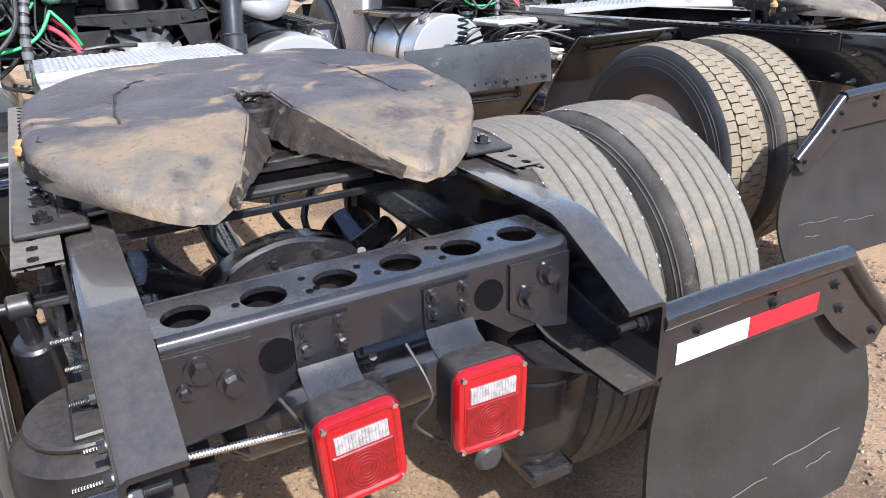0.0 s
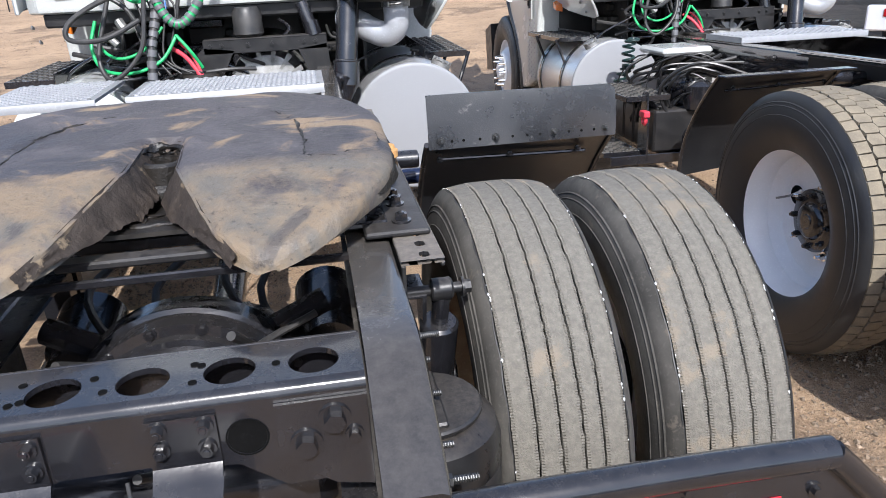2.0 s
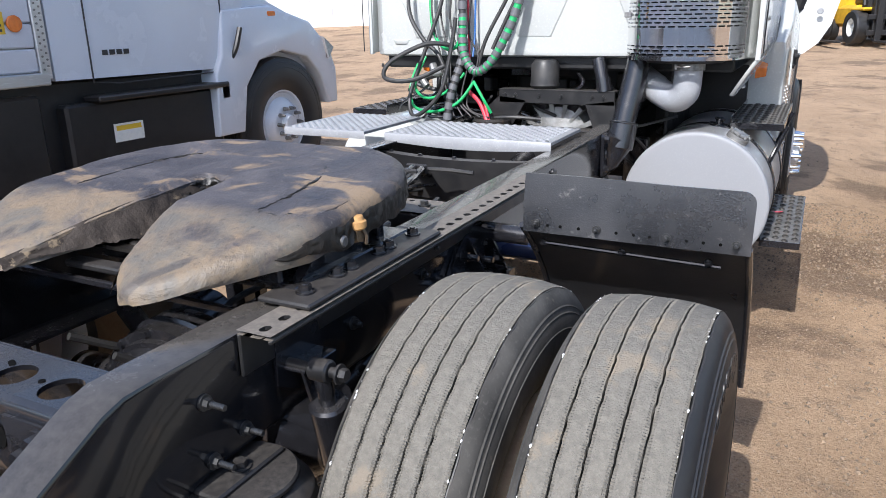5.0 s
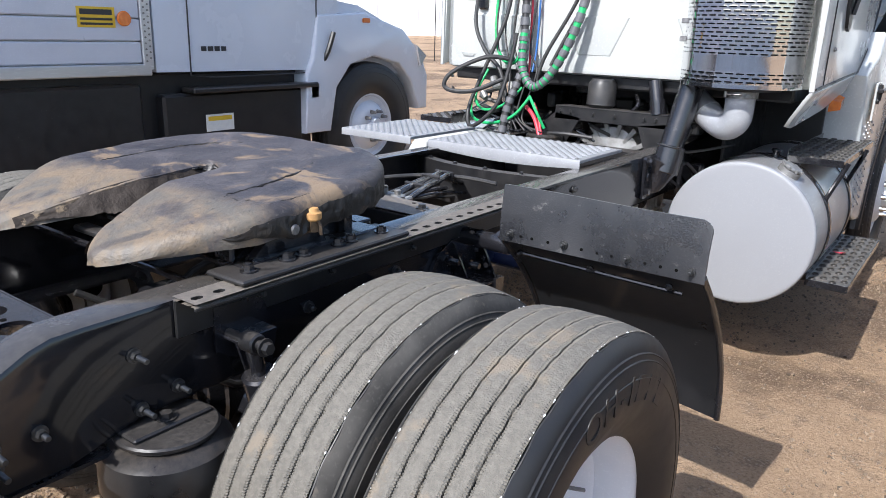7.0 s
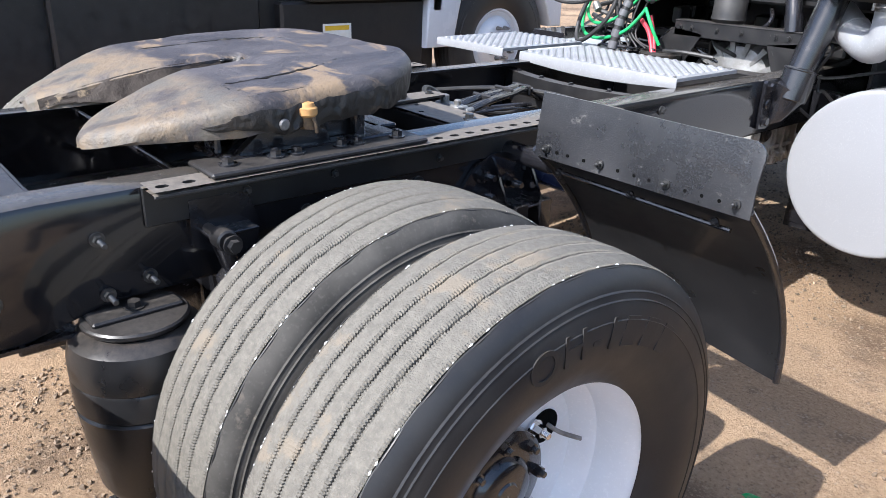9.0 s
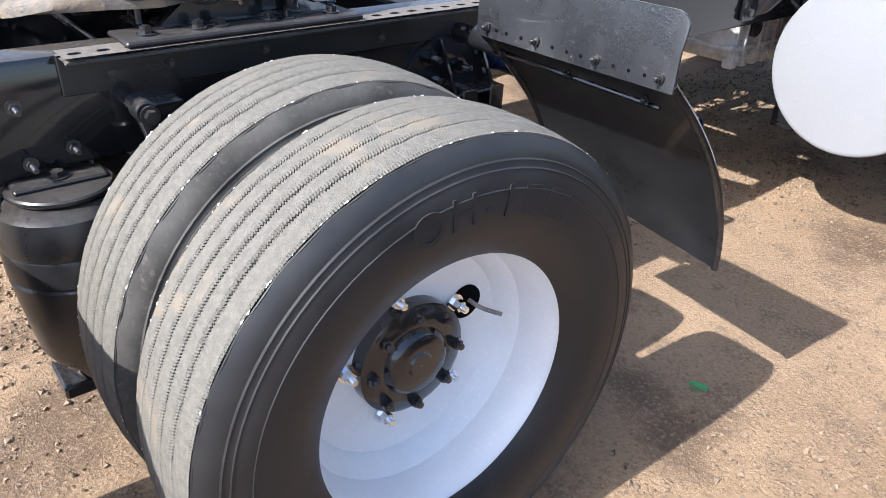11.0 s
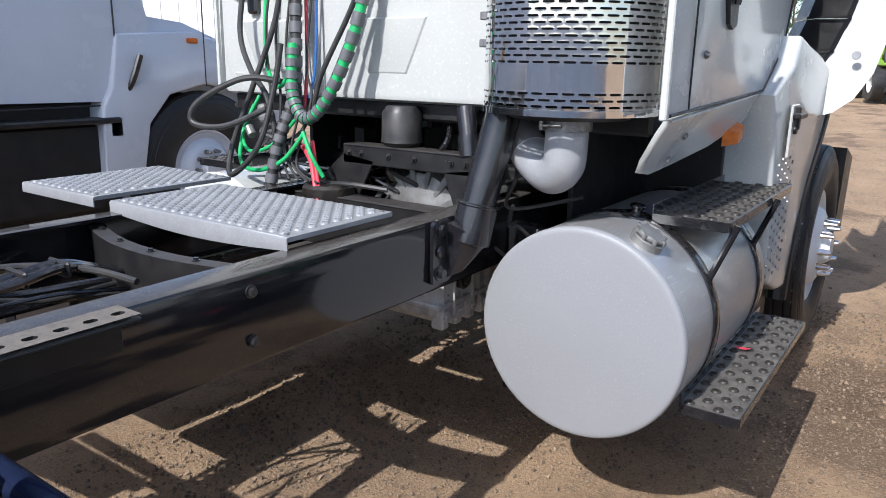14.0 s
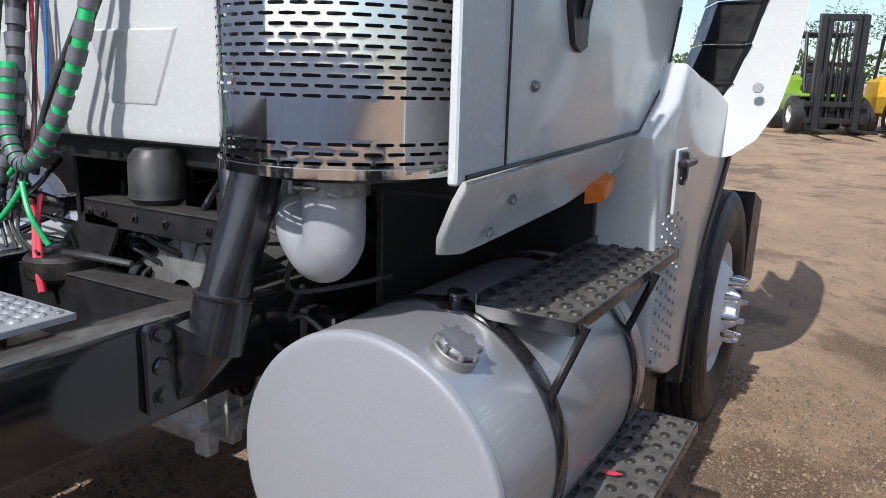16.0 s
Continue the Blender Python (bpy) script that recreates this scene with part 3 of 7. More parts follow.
# ---- wheels ----
def build_tyre(name, parent, x, radius, width, material, groove_list, inner=0.29, drive=False, centre=(0, 0), wall=RUBBER, dusty_side=0, fine=False):
    """A tyre round the x axis with its tread up; x: middle of its width. The ribs are cut into the profile; fine: with a saw of small cuts
    along the edges of the ribs. dusty_side: the side (+1 or -1, or 2 for both) whose wall is grey with dust."""
    w, cy, cz = width / 2, *centre
    tw = w * 0.755
    side = [(-w * 0.72, inner), (-w * 0.80, inner + 0.012), (-w * 0.97, inner + 0.07), (-w, inner + 0.115), (-w * 0.985, radius - 0.075), (-w * 0.955, radius - 0.064),
            (-w * 0.950, radius - 0.059), (-w * 0.918, radius - 0.046), (-w * 0.912, radius - 0.041), (-w * 0.865, radius - 0.027), (-w * 0.81, radius - 0.017), (-tw - 0.003, radius - 0.0115)]
    s = Shape()
    s.lathe([(x + a, r) for a, r in side] + [(x + a, r) for a, r in ((-tw, radius - 0.02), (tw, radius - 0.02))] + [(x - a, r) for a, r in side[::-1]], "x", (0, cy, cz), 96)
    tyre = part(name, s, wall, parent, angle=28)
    if dusty_side:
        tyre.data.materials.append(DUSTY_RUBBER)
        for p in tyre.data.polygons:
            p.material_index = int(dusty_side == 2 or (p.center.x - x) * dusty_side > 0)
    t = Shape()
    edges = [-tw] + [v for g in groove_list for v in (g - 0.0015, g + 0.0015)] + [tw]
    seg = 1200 if fine else 320
    if not drive:
        crown = lambda q: radius - 0.010 * (abs(q) / tw) ** 2.4
        deep = radius - 0.011
        for i in range(0, len(edges), 2):
            a, b = edges[i], edges[i + 1]
            q = (b - a) / 3
            cols = [(a, deep, 0), (a + 0.0006, None, 1), (a + 0.0066, None, 0), (a + q, None, 0), (b - q, None, 0), (b - 0.0066, None, 0), (b - 0.0006, None, 1), (b, deep, 0)]
            rows = []
            for p, rr, cut in cols:
                row = []
                for j in range(seg):
                    ang = 6.28318 * j / seg
                    ca, sa = math.cos(ang), math.sin(ang)
                    r = rr or crown(p)
                    px = x + p
                    if rr is None:
                        tear = noise.noise(Vector((p * 55, ca * 26, sa * 26)))
                        r += 0.0009 * noise.noise(Vector((p * 30, ca * 9, sa * 9))) - 0.0030 * max(0.0, tear - 0.22)
                        if cut:
                            px += 0.0022 * noise.noise(Vector((p * 40 + 9, ca * 30, sa * 30)))
                            r -= 0.0040 * (j % 2) + 0.0025 * max(0.0, noise.noise(Vector((p * 70 + 3, ca * 40, sa * 40))))
                    row.append((px, cy + r * ca, cz + r * sa))
                rows.append(row)
            t.rings(rows, True, False, False)
    else:
        n = 66
        rows = [-tw, -tw * 0.52, 0, tw * 0.52, tw]
        for j in range(n):
            for i in range(4):
                a0, a1 = rows[i] + 0.003, rows[i + 1] - 0.003
                off = 0.5 * (i % 2)
                shoulder = i in (0, 3)
                pts = []
                for rr, sh in ((radius - 0.022, 0), (radius - 0.002 - 0.008 * shoulder, 0.0015)):
                    for a, u in ((a0 + sh, 0.06), (a1 - sh, 0.06), (a1 + (0.008 if not shoulder else 0) - sh, 0.5), (a1 - sh, 0.94), (a0 + sh, 0.94), (a0 - (0.008 if not shoulder else 0) + sh, 0.5)):
                        ang = 6.28318 * (j + u + off) / n
                        r2 = rr if not shoulder else rr - (0.004 if abs(a) > tw * 0.9 else -0.004)
                        pts.append((x + a, cy + r2 * math.cos(ang), cz + r2 * math.sin(ang)))
                t.add(pts, [(6, 7, 8, 9, 10, 11)] + [(k, (k + 1) % 6, 6 + (k + 1) % 6, 6 + k) for k in range(6)])
    for sx in (-1, 1):
        grey = dusty_side == 2 or dusty_side == sx
        for xr, rr in ((0.955, radius - 0.064), (0.928, radius - 0.05), (0.989, radius - 0.098)):
            rib = Shape().lathe([(x + sx * (w * xr - 0.0015), rr - 0.003), (x + sx * (w * xr + 0.0022), rr), (x + sx * (w * xr - 0.0015), rr + 0.003)], "x", (0, cy, cz), 96)
            part("sidewall_rib", rib, DUSTY_RUBBER if grey else wall, tyre)
    if not drive:
        r, fl = random.Random(int(abs(x) * 1000)), Shape()
        for _ in range(150):
            a, sx = r.uniform(0, 6.283), r.choice((-1, 1))
            q, rr, xx = 0.0008 + 0.0022 * r.random() ** 2, radius - 0.0105, x + sx * (tw + r.uniform(-0.0015, 0.001))
            c = Vector((xx, cy + rr * math.cos(a), cz + rr * math.sin(a)))
            t2, n2 = Vector((0, -math.sin(a), math.cos(a))), Vector((0, math.cos(a), math.sin(a)))
            fl.add([c + t2 * q * r.uniform(1.2, 2.6), c - t2 * q * 1.6, c + Vector((q, 0, 0)), c - Vector((q, 0, 0)), c + n2 * q], [(0, 2, 4), (2, 1, 4), (1, 3, 4), (3, 0, 4)])
        part("shoulder_fleck", fl, WHITE_TAPE, tyre, "white flecks along the tread edge", kind="stuff")
        k = Shape()
        for sx in (-1, 1):
            rows = []
            for rr, off in ((radius - 0.015, 0.0003), (radius - 0.0118, 0.0020), (radius - 0.0125, 0.0045), (radius - 0.017, 0.0055)):
                rows.append([(x + sx * (tw + off + 0.0012 * math.sin(j * 1.7)), cy + rr * math.cos(j * 6.28318 / 120), cz + rr * math.sin(j * 6.28318 / 120)) for j in range(120)])
            k.rings(rows, True, False, False)
        part("shoulder_band", k, RUBBER, tyre, "black wavy shoulder seam")
    part("tread", t, material, tyre, "dusty drive-lug tread blocks" if drive else "worn dusty grey ribbed tread", angle=30)
    return tyre


def letter_mesh(text, size, material):
    cu = bpy.data.curves.new("letter", "FONT")
    cu.body, cu.size, cu.extrude, cu.align_x = text, size, 0.0018, "CENTER"
    holder = bpy.data.objects.new("letter", cu)
    me = bpy.data.meshes.new_from_object(holder)
    me.materials.append(material)
    bpy.data.objects.remove(holder)
    return me


def sidewall_marks(tyre, x, out, centre, radius):
    """Moulded marks round the upper sidewall: the part that reads, then plain bars."""
    for text, deg in (("O", -14), ("H", -4), ("-", 4), ("1", 9.5), ("", 17), ("", 26), ("", 35)):
        a = radians(deg) * out
        m = Matrix.Translation((x, centre[0] + radius * math.sin(a) * out, centre[1] + radius * math.cos(a)))
        m = m @ Matrix.Rotation(-a * out, 4, "X") @ Matrix.Rotation(radians(90) * out, 4, "Z") @ Matrix.Rotation(radians(90), 4, "X")
        if text:
            ob = new("letter", letter_mesh(text, 0.085, RUBBER))
            ob.parent, ob.matrix_local = tyre, m
        else:
            ob = part("moulded_bar", Shape().box(-0.02, 0.02, 0.0, 0.056, -0.001, 0.0007, 0.0004), RUBBER, tyre)
            ob.matrix_local = m


def build_rim(parent, face_x, out, material, centre, radius=0.292, deep=0.155, nuts=8, hub=BLACK):
    """A dished disc wheel seen from its outer side; face_x: plane of the flange, out: +1 or -1, the way it faces."""
    cy, cz = centre
    s, o = Shape(), out
    prof = [(0, radius + 0.012), (0.006 * o, radius + 0.008), (0.004 * o, radius), (-0.012 * o, radius - 0.008), (-0.03 * o, radius - 0.02), (-deep * 0.62 * o, radius - 0.028),
            (-deep * 0.70 * o, radius - 0.045), (-deep * 0.93 * o, radius - 0.062), (-deep * o, radius - 0.095), (-deep * 1.02 * o, 0.13), (-deep * 0.98 * o, 0.085)]
    s.lathe([(face_x + a, r) for a, r in prof], "x", (0, cy, cz), 64)
    s.lathe([(face_x - 0.006 * o, radius + 0.012), (face_x - 0.22 * o, radius + 0.006)], "x", (0, cy, cz), 64)
    rim = part("rim", s, material, parent)
    dx = face_x - deep * o
    # The rim is uncut: a black disc paints the hand hole's shade.
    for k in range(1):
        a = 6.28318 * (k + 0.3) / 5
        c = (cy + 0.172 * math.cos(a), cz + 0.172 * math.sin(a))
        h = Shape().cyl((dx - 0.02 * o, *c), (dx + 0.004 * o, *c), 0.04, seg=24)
        part("hand_hole_shade", h, HOLE_SHADE, rim, "black disc standing for the shade in a hand hole")
    hubm = Shape()
    hubm.lathe([(dx - 0.02 * o, 0.13), (dx + 0.030 * o, 0.128), (dx + 0.038 * o, 0.112), (dx + 0.038 * o, 0.078), (dx + 0.052 * o, 0.070), (dx + 0.056 * o, 0.062), (dx + 0.056 * o, 0.030), (dx + 0.060 * o, 0.026), (dx + 0.060 * o, 0.001)], "x", (0, cy, cz), 32)
    hub_ob = part("hub", hubm, hub, parent, "black painted axle hub with nuts")
    b = Shape()
    for k in range(nuts):
        a = 6.28318 * k / nuts
        p = Vector((dx + 0.03 * o, cy + 0.105 * math.cos(a), cz + 0.105 * math.sin(a)))
        b.bolt(p, (o, 0, 0), 0.0135, 0.018, 0.014)
    part("wheel_nuts", b, hub, hub_ob)
    b = Shape()
    for k in range(5):
        a = 6.28318 * (k + 0.42) / 5
        b.bolt((dx + 0.004 * o, cy + 0.148 * math.cos(a), cz + 0.148 * math.sin(a)), (o, 0, 0), 0.014, 0.02, 0.02)
    part("wheel_nuts", b, CHROME, rim, "bright clamp nut")
    v = Shape().tube([(dx + 0.005 * o, cy + 0.165, cz + 0.068), (dx + 0.03 * o, cy + 0.18, cz + 0.055), (dx + 0.06 * o, cy + 0.215, cz + 0.04)], 0.005, 8)
    part("valve_stem", v, ZINC, rim)
    return rim


def dual_wheel(parent, side, y, half, drive=False, tread=TREAD, radius=0.532, zc=0.532, rim=WHEEL_WHITE, name="rear_wheel", rim_r=0.30, fine=False):
    """The pair of rear wheels on one side (side: +1 or -1); half: distance of the outer sidewall from the middle."""
    w = 0.30
    for k, xo in enumerate((half - w / 2, half - w / 2 - 0.345)):
        wheel = group_part(name, parent, "dual rear wheel with dusty worn tyre" if k == 0 else "inner dual rear wheel")
        build_tyre("tyre", wheel, side * xo, radius, w, tread, (-0.066, -0.021, 0.024, 0.064), rim_r - 0.006, drive, (y, zc), RUBBER, 2 if k else -side, fine)
        if k == 0:
            if not drive:
                sidewall_marks(wheel, side * (xo + w / 2 * 0.995), side, (y, zc), 0.385)
            build_rim(wheel, side * (half - 0.045), side, rim, (y, zc), rim_r)
        else:
            s = Shape().lathe([(side * (xo + 0.10), 0.3), (side * (xo + 0.1), 0.26), (side * (xo - 0.1), 0.26), (side * (xo - 0.1), 0.3)], "x", (0, y, zc), 48)
            s.lathe([(side * (xo + 0.11), 0.30), (side * (xo + 0.19), 0.30)], "x", (0, y, zc), 48)
            part("rim", s, CREAM, wheel, "cream painted inner rim")


def front_wheel(parent, side, y, half, radius=0.54, zc=0.545, rim=WHEEL_WHITE, nut_mat=CHROME):
    wheel = group_part("front_wheel", parent, "steer wheel with ribbed tyre")
    build_tyre("tyre", wheel, side * (half - 0.14), radius, 0.28, RUBBER, (-0.068, -0.023, 0.023, 0.068), 0.30, False, (y, zc))
    s, o, fx = Shape(), side, side * (half - 0.04)
    s.lathe([(fx + a * o, r) for a, r in ((0, 0.304), (0.006, 0.3), (0.002, 0.288), (-0.02, 0.275), (-0.03, 0.235), (0.03, 0.19), (0.045, 0.16), (0.045, 0.09), (0.07, 0.085), (0.09, 0.07), (0.095, 0.001))], "x", (0, y, zc), 48)
    r = part("rim", s, rim, wheel)
    for k in range(10):
        a = 6.28318 * k / 10
        b = Shape().cyl((fx + 0.04 * o, y + 0.14 * math.cos(a), zc + 0.14 * math.sin(a)), (fx + 0.11 * o, y + 0.14 * math.cos(a), zc + 0.14 * math.sin(a)), 0.02, 0.012, 10, 0.003)
        part("wheel_nut", b, nut_mat, r, "bright wheel nut")


# ---- frame ----
def frame_rail(parent, side, y0=-0.88, y1=4.6, label="glossy black channel frame rail"):
    xo, fl, th, rb = 0.44, 0.085, 0.009, 0.014
    stations = [(y0, 0.965, 0.80), (y0 + 0.012, 0.972, 0.80), (-0.70, 1.06, 0.80), (-0.66, 1.072, 0.80), (-0.60, 1.074, 0.815), (-0.5, 1.074, 0.842), (y1, 1.074, 0.842)]
    rows = []
    for y, zt, zb in stations:
        o = [(xo - fl, zt), (xo - rb, zt), (xo - rb * 0.3, zt - rb * 0.3), (xo, zt - rb), (xo, zb + rb), (xo - rb * 0.3, zb + rb * 0.3), (xo - rb, zb), (xo - fl, zb)]
        i = [(xo - fl, zb + th), (xo - rb, zb + th), (xo - th, zb + rb), (xo - th, zt - rb), (xo - rb, zt - th), (xo - fl, zt - th)]
        rows.append([(side * x, y, z) for x, z in o + i])
    rail = part("frame_rail", Shape().rings(rows), RAIL, parent, label)
    g = Shape()
    g.add([(side * x, y, z) for x, y, z in ((0.44, -0.885, 0.80), (0.30, -0.70, 0.79), (0.30, -0.60, 0.79), (0.44, -0.55, 0.80), (0.44, -0.885, 0.792), (0.30, -0.70, 0.782), (0.30, -0.60, 0.782), (0.44, -0.55, 0.792))],
          [(0, 1, 2, 3), (7, 6, 5, 4), (0, 4, 5, 1), (1, 5, 6, 2), (2, 6, 7, 3), (3, 7, 4, 0)])
    part("gusset", g, BLACK, rail)
    b = Shape()
    for y, z, st in ((-0.51, 0.984, 0.035), (-0.505, 0.865, 0.035), (-0.42, 0.884, 0.03), (-0.78, 0.90, 0.04), (-0.78, 0.865, 0.04), (-0.70, 0.9, 0.02)):
        b.bolt((side * 0.442, y, z), (side, 0, 0), 0.0105, 0.011, st)
    for y, z in ((0.34, 1.018), (0.28, 0.96), (0.02, 1.03), (-0.05, 0.95), (0.62, 0.99), (0.66, 0.94), (0.60, 0.90), (1.35, 1.027), (1.35, 0.906), (-0.2, 1.03)):
        b.bolt((side * 0.442, y, z), (side, 0, 0), 0.011, 0.010, 0.012 if y < 1 else 0)
    part("bolt", b, DARK_ZINC, rail, "dark bolts with thread ends")
    return rail


def angle_iron(parent, side):
    s = Shape()
    pitch = 0.0535
    cells = []
    for k in range(27):
        y = -0.418 + pitch * k
        cells += [(y, y + pitch, 0.442, 0.472, None), (y, y + pitch, 0.472, 0.502, (0.014, 0.0095)), (y, y + pitch, 0.502, 0.52, None)]
    s.holed(cells, lambda u, v, w: (side * v, u, 1.082 + w), 0.008)
    s.box(side * 0.442, side * 0.450, -0.418, 1.0265, 0.99, 1.0735, 0.002)
    s.box(side * 0.512, side * 0.52, -0.418, 1.0265, 1.066, 1.0735, 0.002)
    part("mounting_angle", s, DUSTED, parent, "dusty slotted mounting angle on the rail")
    p = Shape().box(side * 0.39, side * 0.515, -0.30, 0.25, 1.084, 1.096, 0.004)
    plate = part("mounting_plate", p, BLACK_MATT, parent)
    b = Shape()
    for y in (-0.244, -0.135, -0.085, 0.031, 0.075, 0.19):
        b.bolt((side * 0.466, y, 1.097), (0, 0, 1), 0.0135, 0.013, 0.006)
    part("bolt", b, BLACK, plate)


def crossmember(parent):
    s, xs = Shape(), [-0.302 + 0.117 * k for k in range(6)]
    cells, u = [], -0.352
    for x in xs:
        cells.append((x - 0.0585, x + 0.0585, 0, 0.115, (0.036, 0.036)))
    cells.append((0.3415, 0.352, 0, 0.115, None))
    top = lambda u, v, w: (u, -0.700 + v, 1.045 + w)
    for cell in cells:
        if cell[4]:
            cu, cv = (cell[0] + cell[1]) / 2, 0.0575
            n, ring_o, ring_i = 24, [], []
            for k in range(n):
                a = 6.28318 * k / n
                d = max(abs(math.cos(a)), abs(math.sin(a)))
                ring_o.append((cu + 0.0585 * math.cos(a) / d, cv + 0.0575 * math.sin(a) / d))
                ring_i.append((cu + 0.036 * math.cos(a), cv - 0.011 + 0.036 * math.sin(a)))
            v = [top(*p, 0) for p in ring_o] + [top(*p, 0.0) for p in ring_i] + [top(*p, -0.009) for p in ring_i] + [top(*p, -0.009) for p in ring_o]
            f = []
            for k in range(n):
                j = (k + 1) % n
                f += [(k, j, n + j, n + k), (n + k, n + j, 2 * n + j, 2 * n + k), (2 * n + k, 2 * n + j, 3 * n + j, 3 * n + k)]
            s.add(v, f)
        else:
            s.holed([cell], top, 0.009)
    s.rings([[(x, y, z) for y, z in ((-0.7, 1.045), (-0.708, 1.0425), (-0.713, 1.037), (-0.715, 1.028), (-0.706, 1.028), (-0.704, 1.036), (-0.7, 1.036))] for x in (-0.352, 0.352)])
    s.box(-0.352, 0.352, -0.585, -0.575, 0.92, 1.045, 0.003)
    cm = part("crossmember", s, BLACK, parent, "glossy black rear crossmember with round holes")
    w = Shape().prism([(-0.352, 1.029), (0.352, 1.029), (0.352, 0.885), (0.23, 0.885), (0.17, 0.93), (0.06, 0.945), (-0.06, 0.945), (-0.17, 0.92), (-0.23, 0.875), (-0.352, 0.865)], "y", -0.715, -0.706)
    web = part("web", w, BLACK, cm)
    # The web stays solid; black discs paint the shade of its two holes.
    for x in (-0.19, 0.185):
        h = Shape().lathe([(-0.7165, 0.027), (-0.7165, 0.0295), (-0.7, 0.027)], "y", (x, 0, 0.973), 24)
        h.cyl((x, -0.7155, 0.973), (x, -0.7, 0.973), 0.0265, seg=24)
        part("lightening_hole_shade", h, HOLE_SHADE, web, "black disc standing for the shade in a web hole")
    for sgn in (-1, 1):
        g = Shape().prism([(sgn * 0.225, 1.02), (sgn * 0.352, 1.02), (sgn * 0.352, 0.87), (sgn * 0.30, 0.88), (sgn * 0.225, 0.93)], "y", -0.722, -0.716)
        gp = part("corner_plate", g, BLACK, cm)
        b = Shape().bolt((sgn * 0.263, -0.723, 0.954), (0, -1, 0), 0.016, 0.014).bolt((sgn * 0.305, -0.723, 0.989), (0, -1, 0), 0.016, 0.014)
        b.bolt((sgn * 0.33, -0.723, 0.96), (0, -1, 0), 0.009, 0.008)
        part("bolt", b, BLACK, gp)
    rod = Shape()
    a, d = Vector((-0.345, -0.735, 0.862)), Vector((0.2, 0.0, -0.02))
    for k in range(40):
        rod.cyl(a + d * (k / 40), a + d * ((k + 0.7) / 40), 0.0065, seg=10, bevel=0.001)
    rod.cyl(a, a + d, 0.0055, seg=8)
    part("threaded_rod", rod, CHROME, cm, "bright threaded rod")
    part("rubber_bumper", Shape().lathe([(-0.80, 0.001), (-0.80, 0.02), (-0.79, 0.028), (-0.76, 0.028), (-0.75, 0.018), (-0.70, 0.016)], "y", (0.135, 0, 0.70), 20), HOSE, cm, "black rubber bumper")
    for pts in ([(0.02, -0.72, 0.93), (0.035, -0.78, 0.86), (0.01, -0.76, 0.80), (0.05, -0.78, 0.76)], [(-0.2, -0.70, 0.9), (-0.15, -0.76, 0.82), (-0.12, -0.78, 0.80)]):
        part("lamp_wire", Shape().tube(pts, 0.003, 8), HOSE, cm)
    # Black dots on the top flange paint the shade of small holes.
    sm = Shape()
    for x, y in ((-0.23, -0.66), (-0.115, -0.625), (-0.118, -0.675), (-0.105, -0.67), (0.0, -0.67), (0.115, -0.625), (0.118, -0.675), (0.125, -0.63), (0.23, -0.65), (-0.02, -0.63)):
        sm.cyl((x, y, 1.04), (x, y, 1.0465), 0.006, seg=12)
    part("small_hole_shade", sm, HOLE_SHADE, cm, kind="stuff")


